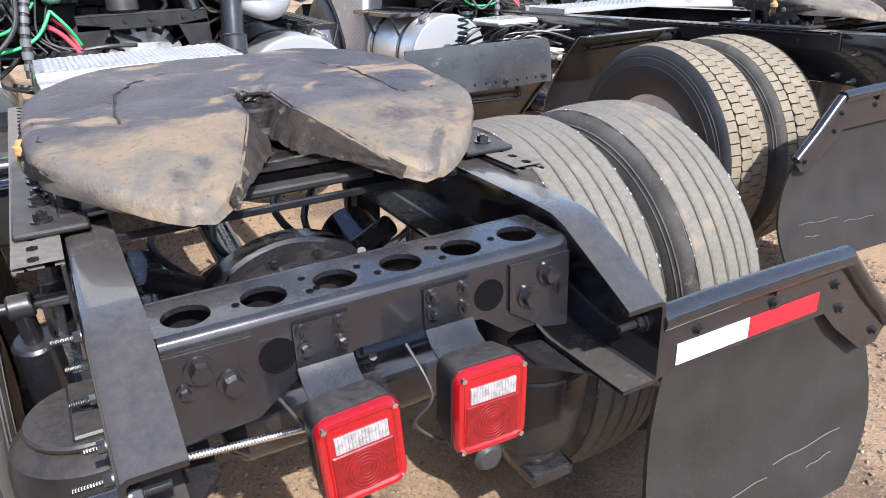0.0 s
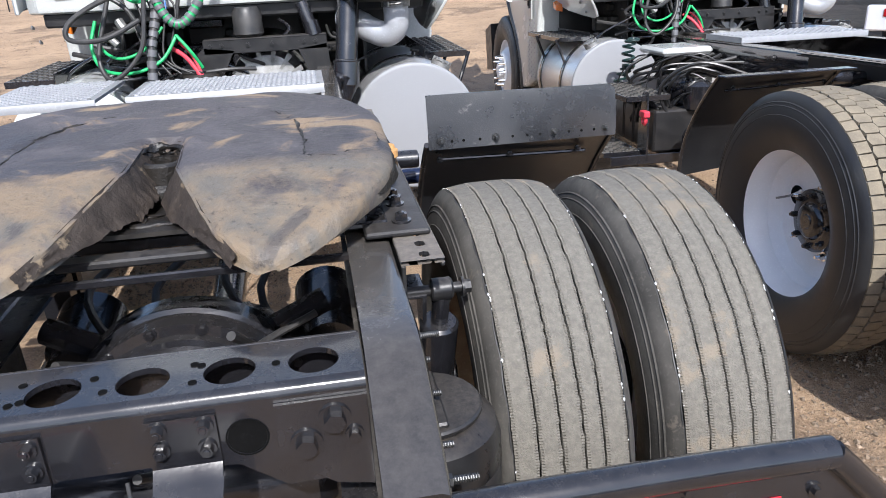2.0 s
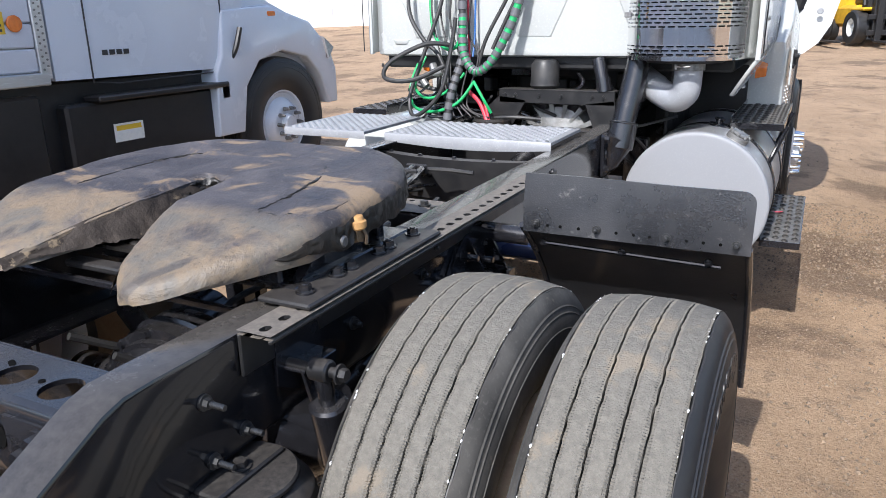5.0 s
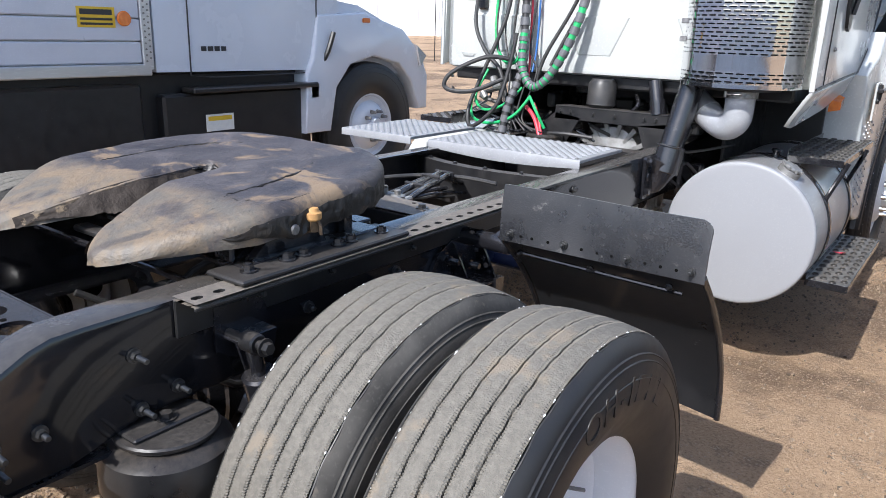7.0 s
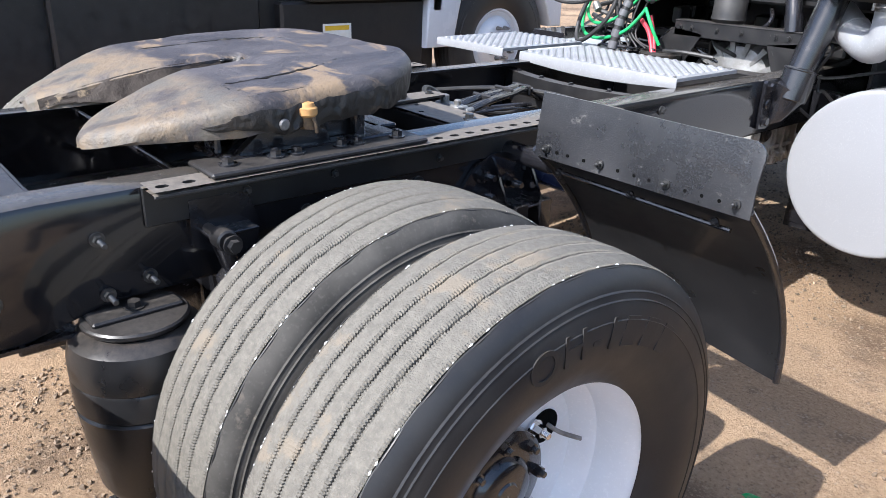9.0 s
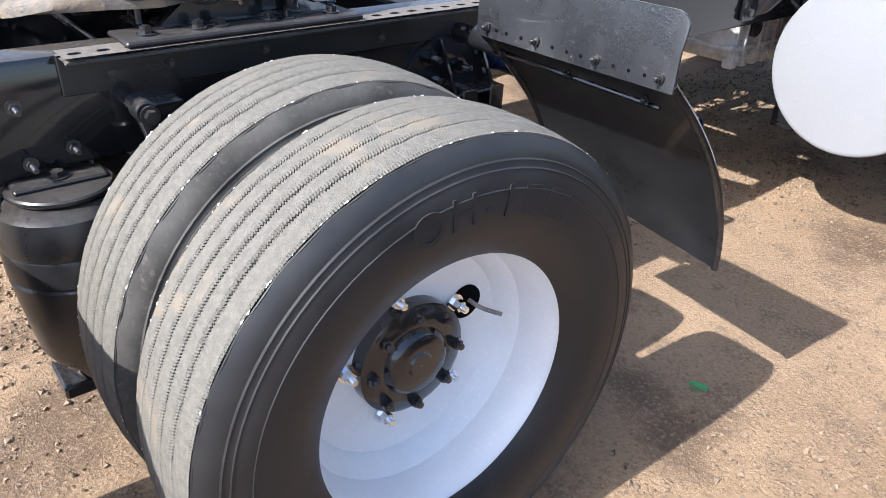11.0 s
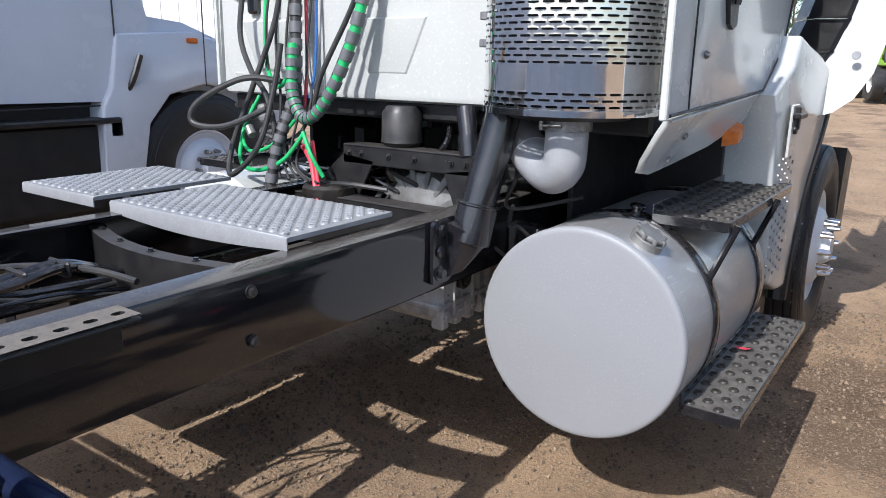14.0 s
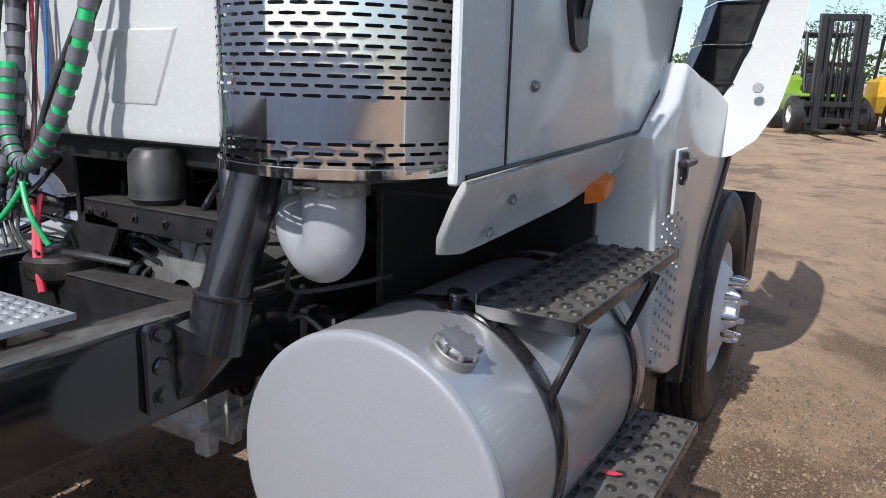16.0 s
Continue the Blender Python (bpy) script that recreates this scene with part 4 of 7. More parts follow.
def tail_lamp(parent, x, tilt):
    br = group_part("tail_lamp", parent, "square red tail lamp with a clear reversing window")
    b = Shape()
    prof = [(-0.717, 1.02), (-0.717, 0.945), (-0.735, 0.925), (-0.785, 0.905), (-0.80, 0.885), (-0.80, 0.76)]
    rows = []
    for k, (y, z) in enumerate(prof):
        wdt = 0.046
        rows.append([(x - wdt, y - 0.005, z), (x + wdt, y - 0.005, z), (x + wdt, y, z - 0.002), (x - wdt, y, z - 0.002)])
    b.rings(rows)
    part("bracket", b, BLACK, br)
    bo = Shape()
    for dx, z in ((-0.03, 1.005), (0.03, 1.005), (-0.03, 0.975), (0.03, 0.97)):
        bo.bolt((x + dx, -0.723, z), (0, -1, 0), 0.009, 0.009, 0.005)
    part("bolt", bo, BLACK, br)
    m = pose(x, -0.83, 0.857, 0, tilt, 0)

    def rounded(hw, hh, r, y, n=5):
        pts = []
        for cx, cz, a0 in ((hw - r, hh - r, 0), (-hw + r, hh - r, 90), (-hw + r, -hh + r, 180), (hw - r, -hh + r, 270)):
            for k in range(n):
                a = radians(a0 + 90 * k / (n - 1))
                pts.append(m @ Vector((cx + r * math.cos(a), y, cz + r * math.sin(a))))
        return pts

    part("housing", Shape().rings([rounded(0.060, 0.071, 0.022, 0.05), rounded(0.068, 0.079, 0.024, 0.0), rounded(0.068, 0.079, 0.024, -0.013)]), BLACK_MATT, br)
    lens = part("lens", Shape().rings([rounded(0.066, 0.077, 0.022, -0.012), rounded(0.066, 0.077, 0.022, -0.022), rounded(0.062, 0.073, 0.02, -0.029), rounded(0.055, 0.066, 0.014, -0.029), rounded(0.051, 0.062, 0.01, -0.026)]), RED, br)
    c = Shape()
    for k in range(16):
        c.box(-0.042 + k * 0.00525, -0.042 + k * 0.00525 + 0.0051, -0.0300, -0.024, 0.018, 0.047, 0.0008, m)
    part("clear_window", c, CLEAR, lens, "clear ribbed reversing window", kind="stuff")
    rg = Shape()
    for rr in (0.008, 0.014, 0.02, 0.026, 0.032):
        rg.lathe([(-0.0285, rr), (-0.0298, rr + 0.001), (-0.0298, rr + 0.003), (-0.0285, rr + 0.004)], "y", (0, 0, 0), 28)
    rg.v = [tuple(m @ Vector((p[0], p[1], p[2] - 0.025))) for p in rg.v]
    part("reflector_ring", rg, DARK_RED, lens, kind="stuff")
    part("lens_panel", Shape().box(-0.049, 0.049, -0.0290, -0.024, -0.060, 0.014, 0.002, m), DARK_RED, lens)
    for dx in (-0.055, 0.055):
        for dz in (-0.066, 0.066):
            part("screw", Shape().cyl(m @ Vector((dx, -0.026, dz)), m @ Vector((dx, -0.0325, dz)), 0.0045, seg=10), CHROME, lens)


def rear_flap(parent, side, tape=True, sheeted=True):
    fl = group_part("mud_flap", parent, "black rubber mud flap hung on a bent pole")
    p = Shape()
    p.tube([(side * x, y, z) for x, y, z in ((0.44, -0.862, 0.918), (0.60, -0.858, 0.917), (0.80, -0.852, 0.911), (0.985, -0.848, 0.903))], 0.024, 16)
    p.tube([(side * 0.985, -0.848, 0.903), (side * 1.015, -0.848, 0.873), (side * 1.10, -0.848, 0.785), (side * 1.205, -0.848, 0.69)], 0.02, 12, False)
    part("pole", p, BLACK, fl)
    part("bolt", Shape().bolt((side * 0.429, -0.835, 0.945), (-side, 0, 0), 0.013, 0.012, 0.04).bolt((side * 0.429, -0.835, 0.905), (-side, 0, 0), 0.013, 0.012, 0.04).bolt((side * 0.429, -0.79, 0.93), (-side, 0, 0), 0.011, 0.010, 0.012), BLACK, fl)
    br = Shape().prism([(side * 0.445, 0.92), (side * 0.985, 0.902), (side * 1.20, 0.68), (side * 1.172, 0.64), (side * 1.12, 0.632), (side * 1.0, 0.725), (side * 0.95, 0.775), (side * 0.52, 0.785), (side * 0.47, 0.775), (side * 0.445, 0.80)], "y", -0.846, -0.838)
    part("hanger", br, BLACK, fl)
    if sheeted:
        rows = []
        for k in range(10):
            z = 0.83 - 0.068 * k
            bulge = 0.02 * math.sin(k * 0.5)
            right = (1.08, 1.12, 1.155, 1.185, 1.215, 1.232, 1.238, 1.225, 1.20, 1.165)[k]
            left = 0.51 - 0.003 * k
            rows.append([(side * left, -0.835 + bulge, z), (side * right, -0.835 + bulge, z), (side * right, -0.825 + bulge, z), (side * left, -0.825 + bulge, z)])
        flap = part("flap", Shape().rings(rows), FLAP, fl, "scuffed black rubber sheet")
        for x0, x1, z in ((0.66, 0.86, 0.36), (0.88, 1.12, 0.395), (1.0, 1.09, 0.34)):
            part("scratch", Shape().tube([(side * (x0 + (x1 - x0) * k / 5), -0.8365 + 0.02 * math.sin((0.83 - z) / 0.068 * 0.5), z + 0.012 * k / 5 + 0.003 * math.sin(k * 2)) for k in range(6)], 0.0016, 5), PALE_SCRATCH, flap, "pale scratch")
    for nm, x0, x1, mt in (("white_tape", 0.513, 0.707, WHITE_TAPE), ("red_tape", 0.707, 0.918, RED_TAPE)):
        if tape:
            part(nm, Shape().box(side * x0, side * x1, -0.8485, -0.846, 0.792, 0.838, 0.0008), mt, fl, "reflective tape")
    b = Shape()
    for x, z in ((0.565, 0.853), (0.77, 0.878), (0.775, 0.850), (0.97, 0.84), (1.0, 0.775), (1.15, 0.675)):
        b.bolt((side * x, -0.847, z), (0, -1, 0), 0.008, 0.007)
    part("bolt", b, BLACK, fl)


def fifth_wheel(parent):
    """A greased coupling plate: flat top with an embossed loop, a narrow throat and two tan ramps that drop to the rear."""
    fw = group_part("fifth_wheel", parent, "greasy worn fifth wheel coupling plate")

    def between(y, rows):
        for (y0, v0), (y1, v1) in zip(rows, rows[1:]):
            if y >= y1:
                return v0 + (v1 - v0) * (y0 - y) / (y0 - y1)
        return rows[-1][1]

    def outer(y):
        if y > 0:
            return 0.465 * max(0.0, 1 - (min(0.402, y) / 0.402) ** 2.8) ** 0.38
        return between(y, ((0.0, 0.465), (-0.14, 0.465), (-0.18, 0.461), (-0.215, 0.452), (-0.255, 0.432), (-0.31, 0.395), (-0.38, 0.347), (-0.44, 0.308), (-0.48, 0.27)))

    def inner(y):
        if y > 0.034:
            return 0.0
        if y > -0.006:
            return math.sqrt(max(0.0, 0.0016 - (y + 0.006) ** 2))
        return between(y, ((-0.006, 0.040), (-0.15, 0.046), (-0.20, 0.062), (-0.25, 0.080), (-0.32, 0.106), (-0.39, 0.136), (-0.44, 0.165), (-0.48, 0.19)))

    def height(y):
        if y > -0.165:
            return 1.2395 + 0.075 * y
        t = (-0.165 - y) / 0.31
        return 1.227 - 0.045 * t - 0.046 * t ** 1.6

    ys = [0.4019, 0.4012, 0.399, 0.394, 0.384, 0.37, 0.35] + [0.325 - 0.033 * i for i in range(8)] + [0.06, 0.045, 0.034, 0.0335, 0.03, 0.022, 0.01, -0.006, -0.03, -0.06, -0.09, -0.12, -0.145, -0.158, -0.165, -0.172, -0.185, -0.205, -0.23] + [-0.255 - 0.02 * i for i in range(9)] + [-0.428, -0.438, -0.447, -0.454, -0.459, -0.462]
    s, n = Shape(), 26
    for sgn in (-1, 1):
        rows = []
        for y in ys:
            xi, xo, z = inner(y), outer(y), height(y)
            open_ = xi > 0
            if y < -0.36:
                t = (-0.36 - y) / 0.102
                mid, hw = (xi + xo) / 2 - 0.012 * t, (xo - xi) / 2 * math.sqrt(max(0.06, 1 - t ** 2.4 * 0.94))
                xi, xo = mid - hw, mid + hw
            drop = 0.078 if y > -0.2 else max(0.03, 0.078 - 0.048 * (-0.2 - y) / 0.24)
            row = [(xi - 0.004, y, z - drop - 0.006), (xi + 0.002, y, z - 0.03)] if open_ else [(0, y, z - 0.05), (0, y, z - 0.03)]
            for k in range(n + 1):
                u = k / n
                edge = min(u if open_ else 1, 1 - u) * (xo - xi)
                round_off = 0.013 * max(0, 1 - edge / 0.03) ** 2
                x = xi + (xo - xi) * u
                bumps = 0.003 * noise.noise(Vector((x * sgn * 9, y * 9, 2))) + 0.0016 * noise.noise(Vector((x * sgn * 34, y * 34, 2)))
                loop = math.hypot(x * 0.96, max(0.0, y + 0.02) * 1.15)
                pocket = 0.0045 * max(0.0, 1 - abs(loop - 0.285) / 0.018) if y > -0.2 else 0.0
                dish = -0.0035 * max(0.0, 1 - ((x - 0.17) / 0.09) ** 2) * max(0.0, 1 - ((y - 0.06) / 0.13) ** 2)
                tip = -0.012 * max(0.0, (-0.43 - y) / 0.05) ** 2
                front = 0.026 * max(0, (y - 0.365) / 0.037) ** 2
                row.append((x, y, z - round_off - front + bumps - pocket + dish + tip))
            row.append((xo + 0.005, y, z - 0.032))
            row.append((xo - 0.004 + 0.006 * noise.noise(Vector((y * 20, sgn, 0))), y, z - drop))
            rows.append([(sgn * x, yy, zz) for x, yy, zz in row])
        s.rings(rows, False, False, False)
        s.rings([[r[0], r[-1]] for r in rows], False, False, False)
        s.add(rows[-1], [tuple(range(len(rows[-1])))])
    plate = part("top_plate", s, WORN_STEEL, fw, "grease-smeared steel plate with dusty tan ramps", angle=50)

    def smear(points, r, flat=1.0, seed=0.0, lump=0.5):
        """A lumpy string of grease along points, pressed to a share of its height."""
        g, pts, rows = Shape(), [Vector(p) for p in points], []
        for i, p in enumerate(pts):
            t = (pts[min(i + 1, len(pts) - 1)] - pts[max(i - 1, 0)]).normalized()
            side_ = t.cross(Vector((0, 0, 1))).normalized()
            row = []
            for k in range(8):
                a = 6.28318 * k / 8
                q = r * max(0.15, 1 + lump * noise.noise(p * 60 + Vector((seed, k * 0.7, 0)))) * (1 if 0 < i < len(pts) - 1 else 0.2)
                row.append(p + side_ * math.cos(a) * q + Vector((0, 0, 1)) * math.sin(a) * q * flat)
            rows.append(row)
        part("grease_smear", g.rings(rows), GREASE, plate, "caked black grease", angle=70)

    def along(corners, steps):
        """Points on the plate along a line of (x, y) corners, with a little wander."""
        out = []
        for (x0, y0), (x1, y1) in zip(corners, corners[1:]):
            for k in range(steps):
                t = k / steps
                x, y = x0 + (x1 - x0) * t, y0 + (y1 - y0) * t
                x, y = x + 0.004 * noise.noise(Vector((x * 25, y * 25, 1))), y + 0.004 * noise.noise(Vector((x * 25, y * 25, 5)))
                out.append((x, y, height(y) - 0.0035))
        return out

    for sgn in (-1, 1):
        skirt, throat, rows = Shape(), Shape(), []
        for i in range(150):
            y = 0.30 - 0.004 * i
            lump = [abs(noise.noise(Vector((y * 38, k * 0.9, sgn * 3)))) for k in range(7)]
            edge, fade_ = -0.026 - 0.018 * abs(noise.noise(Vector((y * 14, 5, sgn)))), min(1, i / 12, (149 - i) / 40)
            rows.append([(sgn * (outer(y) + 0.003 + (0.002 + 0.012 * lump[k] * (k not in (0, 6))) * fade_), y, height(y) + edge - (0.009 * k + 0.004 * lump[k]) * fade_) for k in range(7)])
        part("grease_skirt", skirt.rings(rows, False, False, False), GREASE, plate, "lumpy black grease along the plate edge", angle=80)
        rows = []
        for i in range(110):
            y = 0.026 - 0.0043 * i
            lump = [noise.noise(Vector((y * 32, k * 1.1, sgn * 7))) for k in range(8)]
            deep = 0.078 if y > -0.2 else max(0.024, 0.078 - 0.054 * (-0.2 - y) / 0.2)
            torn = 1.02 + 0.16 * noise.noise(Vector((y * 24, 2, sgn))) + 0.10 * noise.noise(Vector((y * 90, 4, sgn)))
            rows.append([(sgn * max(0.001, inner(y) + 0.005 - 0.007 * k * deep / 0.088 - 0.005 * lump[k] * (k > 0)), y, height(y) - 0.009 - 0.135 * k * deep * torn + 0.003 * lump[k] * (k > 0)) for k in range(8)])
        part("throat_wall", throat.rings(rows, False, False, False), THROAT, plate, "torn black grease on the throat wall", angle=80)
        smear(along([(sgn * x, y) for x, y in ((0.295, -0.165), (0.295, -0.06), (0.277, 0.09), (0.235, 0.17), (0.17, 0.225), (0.08, 0.245))], 12), 0.0036, 0.9, 5.0, 1.6)
        smear(along([(sgn * x, y) for x, y in ((0.17, -0.172), (0.23, -0.176), (0.295, -0.168), (0.36, -0.174), (0.42, -0.15))], 9), 0.0032, 0.8, 6.0, 1.7)
        smear(along([(sgn * x, y) for x, y in ((0.33, -0.235), (0.39, -0.215), (0.44, -0.17), (0.445, -0.02))], 9), 0.0022, 0.8, 7.0, 1.7)
    for rr, z, sd in ((0.041, 1.222, 9.0), (0.042, 1.208, 11.0), (0.041, 1.194, 12.0)):
        smear([(rr * math.cos(radians(-20 + 11 * i)), -0.006 + rr * math.sin(radians(-20 + 11 * i)), z) for i in range(21)], 0.0075, 0.8, sd, 1.8)
    part("lock_jaw", Shape().lathe([(1.12, 0.05), (1.20, 0.05), (1.205, 0.045), (1.205, 0.034), (1.12, 0.034)], "z", (0, -0.02, 0), 28).box(-0.045, 0.045, -0.09, -0.03, 1.125, 1.165, 0.012), GREASE, fw, "lock jaw caked in black grease")
    tray = [(-0.07, -0.02), (-0.07, -0.12), (-0.098, -0.165), (-0.098, -0.235), (-0.085, -0.25), (0.085, -0.25), (0.098, -0.235), (0.098, -0.165), (0.07, -0.12), (0.07, -0.02)]
    part("throat_tray", Shape().prism(tray, "z", 1.117, 1.126), GREASE, fw, "greasy guide plate under the throat")
    for a, b, sd in (((-0.085, -0.21), (0.06, -0.215), 13.0), ((-0.05, -0.15), (0.05, -0.17), 14.0), ((-0.06, -0.10), (-0.02, -0.19), 15.0)):
        smear([(a[0] + (b[0] - a[0]) * i / 11, a[1] + (b[1] - a[1]) * i / 11 + 0.006 * math.sin(i), 1.127) for i in range(12)], 0.008, 0.5, sd, 1.5)
    part("guide_bar", Shape().box(-0.16, 0.16, -0.305, -0.262, 1.082, 1.098, 0.004), BLACK_MATT, fw, "grey worn cross bar")
    m = Shape()
    for sgn in (-1, 1):
        m.box(sgn * 0.30, sgn * 0.39, -0.10, 0.12, 1.09, 1.20, 0.012).box(sgn * 0.28, sgn * 0.44, -0.24, 0.22, 1.085, 1.1, 0.004)
        m.prism([(-0.2, 1.1), (0.16, 1.1), (0.08, 1.19), (-0.08, 1.19)], "x", sgn * 0.36, sgn * 0.375)
        m.box(sgn * 0.34, sgn * 0.40, -0.24, -0.225, 1.1, 1.15, 0.004)
    m.box(-0.36, 0.36, -0.20, -0.14, 1.075, 1.10, 0.004).box(-0.36, 0.36, 0.20, 0.27, 1.075, 1.10, 0.004)
    part("saddle", m, BLACK, fw, "black mounting saddle")
    for sgn in (-1, 1):
        x = sgn * 0.466
        part("pivot_bushing", Shape().lathe([(1.176, 0.001), (1.176, 0.019), (1.180, 0.0225), (1.194, 0.0225), (1.197, 0.018), (1.205, 0.015), (1.208, 0.001)], "z", (x, -0.055, 0), 24), RUST, fw, "rusty orange pivot bushing")
        pin = Shape().hull([(x + sgn * dx, -0.055 + dy, z) for dx, dy, z in ((-0.02, -0.016, 1.18), (0.012, -0.016, 1.18), (0.012, 0.016, 1.18), (-0.02, 0.016, 1.18), (-0.01, -0.012, 1.145), (0.01, -0.012, 1.15), (0.01, 0.012, 1.145), (-0.01, 0.012, 1.145))])
        part("pin_clip", pin.tube([(x + sgn * 0.012, -0.05, 1.178), (x + sgn * 0.018, -0.045, 1.16), (x + sgn * 0.014, -0.04, 1.14)], 0.004, 6), TAN_CLIP, fw, "tan pin clip")
        part("pin_end", Shape().cyl((sgn * 0.455, -0.115, 1.165), (sgn * 0.478, -0.115, 1.165), 0.013, seg=14, bevel=0.003), ZINC, fw)
        part("stop_block", Shape().box(sgn * 0.395, sgn * 0.423, 0.10, 0.128, 1.09, 1.168, 0.003), BLACK, fw)
        part("shackle", Shape().hull([(sgn * q, y, z) for q in (0.40, 0.425) for y, z in ((-0.20, 1.10), (0.03, 1.10), (0.0, 1.165), (-0.12, 1.165))]), BLACK, fw, "black pivot bracket")
    part("cross_tube", Shape().box(-0.36, 0.36, -0.315, -0.303, 1.052, 1.068, 0.003), BLACK, fw)


# ---- axle, springs and what lies under the frame ----
def under_frame(parent):
    ax = group_part("rear_axle", parent, "black painted drive axle with round differential")
    s = Shape().lathe([(-0.60, 0.065), (-0.33, 0.075), (-0.25, 0.14), (-0.16, 0.225), (-0.05, 0.262), (0.05, 0.262), (0.16, 0.225), (0.25, 0.14), (0.33, 0.075), (0.60, 0.065)], "x", (0, 0, 0.585), 40)
    part("housing", s, BLACK, ax)
    c = Shape().lathe([(-0.30, 0.001), (-0.295, 0.10), (-0.27, 0.16), (-0.225, 0.198), (-0.222, 0.21), (-0.205, 0.214), (-0.202, 0.235), (-0.16, 0.24), (-0.155, 0.25), (-0.10, 0.252)], "y", (0, 0, 0.675), 48)
    for k in range(14):
        a = 6.28318 * k / 14
        c.bolt((0.225 * math.cos(a), -0.204, 0.675 + 0.225 * math.sin(a)), (0, -1, 0), 0.009, 0.008)
    part("differential_cover", c, BLACK, ax)
    t = Shape().prism([(-0.2, 0.70), (0.2, 0.70), (0.12, 0.83), (-0.12, 0.83)], "y", -0.05, 0.05)
    t.tube([(-0.30, -0.05, 0.86), (-0.12, -0.10, 0.80), (0.10, -0.10, 0.80), (0.3, -0.05, 0.86)], 0.03, 10)
    part("torque_bracket", t, BLACK, ax)
    d = Shape().cyl((0, 0.22, 0.57), (0, 0.46, 0.61), 0.075, 0.055, 24).cyl((0, 0.44, 0.607), (0, 2.45, 0.93), 0.05, seg=24)
    part("drive_shaft", d, BLACK, parent)
    for side in (-1, 1):
        sp = group_part("air_spring", parent, "black rubber air spring bag")
        x, y = side * 0.462, -0.465
        part("bag", Shape().lathe([(0.42, 0.03), (0.42, 0.10), (0.45, 0.115), (0.58, 0.131), (0.634, 0.137), (0.640, 0.133), (0.646, 0.138), (0.70, 0.139), (0.706, 0.136), (0.712, 0.139), (0.755, 0.138), (0.785, 0.13), (0.805, 0.105), (0.812, 0.03)], "z", (x, y, 0), 36), BAG, sp)
        top = Shape().cyl((x, y, 0.81), (x, y, 0.824), 0.105, seg=32, bevel=0.004).box(x - 0.03, x + 0.03, y - 0.09, y + 0.09, 0.822, 0.834, 0.004)
        top.bolt((x, y, 0.834), (0, 0, 1), 0.014, 0.012)
        part("top_plate", top, BLACK_MATT, sp)
        part("foot", Shape().lathe([(0.36, 0.02), (0.36, 0.07), (0.39, 0.08), (0.42, 0.075)], "z", (x, y, 0), 24).box(x - 0.06, x + 0.06, y - 0.1, 0.05, 0.33, 0.365, 0.006), BLACK, sp)
        sh = group_part("shock_absorber", parent, "black shock absorber")
        a, b = Vector((side * 0.53, -0.295, 0.955)), Vector((side * 0.50, -0.15, 0.42))
        d2 = (b - a).normalized()
        part("body", Shape().cyl(a + d2 * 0.07, a + d2 * 0.33, 0.04, seg=20, bevel=0.006).cyl(a + d2 * 0.3, b, 0.03, seg=16).cyl(a - d2 * 0.02, a + d2 * 0.1, 0.018, seg=14), BLACK, sh)
        e = Shape().cyl(a + Vector((-0.09 * side, 0.0, 0.01)), a + Vector((0.045 * side, 0, 0.01)), 0.011, seg=12).cyl(a + Vector((-0.022, 0, 0.01)), a + Vector((0.022, 0, 0.01)), 0.023, seg=20, bevel=0.004)
        e.bolt(a + Vector((0.042 * side, 0, 0.01)), (side, 0, 0), 0.014, 0.014)
        part("eye", e, BLACK_MATT, sh)
        m = Shape().prism([(-0.33, 1.03), (-0.20, 1.03), (-0.17, 0.93), (-0.26, 0.89), (-0.33, 0.93)], "x", side * 0.442, side * 0.452)
        m.prism([(-0.31, 0.96), (-0.20, 0.96), (-0.22, 0.86), (-0.28, 0.86)], "x", side * 0.49, side * 0.498).box(side * 0.45, side * 0.5, -0.31, -0.2, 0.955, 0.963, 0.002)
        part("mount", m, BLACK, sh)
        hb = group_part("spring_hanger", parent, "black cast suspension hanger bracket")
        h = Shape().prism([(0.47, 0.975), (0.53, 1.0), (0.70, 1.0), (0.70, 0.88), (0.68, 0.80), (0.56, 0.82), (0.42, 0.855), (0.405, 0.885), (0.415, 0.905)], "x", side * 0.442, side * 0.455)
        part("bracket", h, BLACK, hb)
        h = Shape().prism([(0.555, 0.86), (0.60, 0.86), (0.64, 0.50), (0.58, 0.48)], "x", side * 0.455, side * 0.54)
        part("hanger_leg", h, BLACK, hb)
        h = Shape().prism([(0.655, 0.86), (0.70, 0.86), (0.69, 0.5), (0.65, 0.48)], "x", side * 0.455, side * 0.54)
        part("hanger_leg", h, BLACK, hb)
        for y0 in (0.53, 0.665):
            part("gusset", Shape().prism([(side * 0.455, 0.853), (side * 0.532, 0.853), (side * 0.532, 0.862), (side * 0.462, 0.99), (side * 0.455, 0.99)], "y", y0 - 0.004, y0 + 0.004), BLACK, hb)
        part("shelf", Shape().box(side * 0.455, side * 0.532, 0.45, 0.70, 0.845, 0.853, 0.002), BLACK, hb)
        hn = Shape()
        for y0, z0 in ((0.491, 0.948), (0.493, 0.893), (0.43, 0.888), (0.60, 0.91)):
            hn.cyl((side * 0.442, y0, z0), (side * 0.459, y0, z0), 0.024, seg=18, bevel=0.003)
            hn.bolt((side * 0.459, y0, z0), (side, 0, 0), 0.017, 0.017, 0.034)
        part("bolt", hn, BLACK, hb)
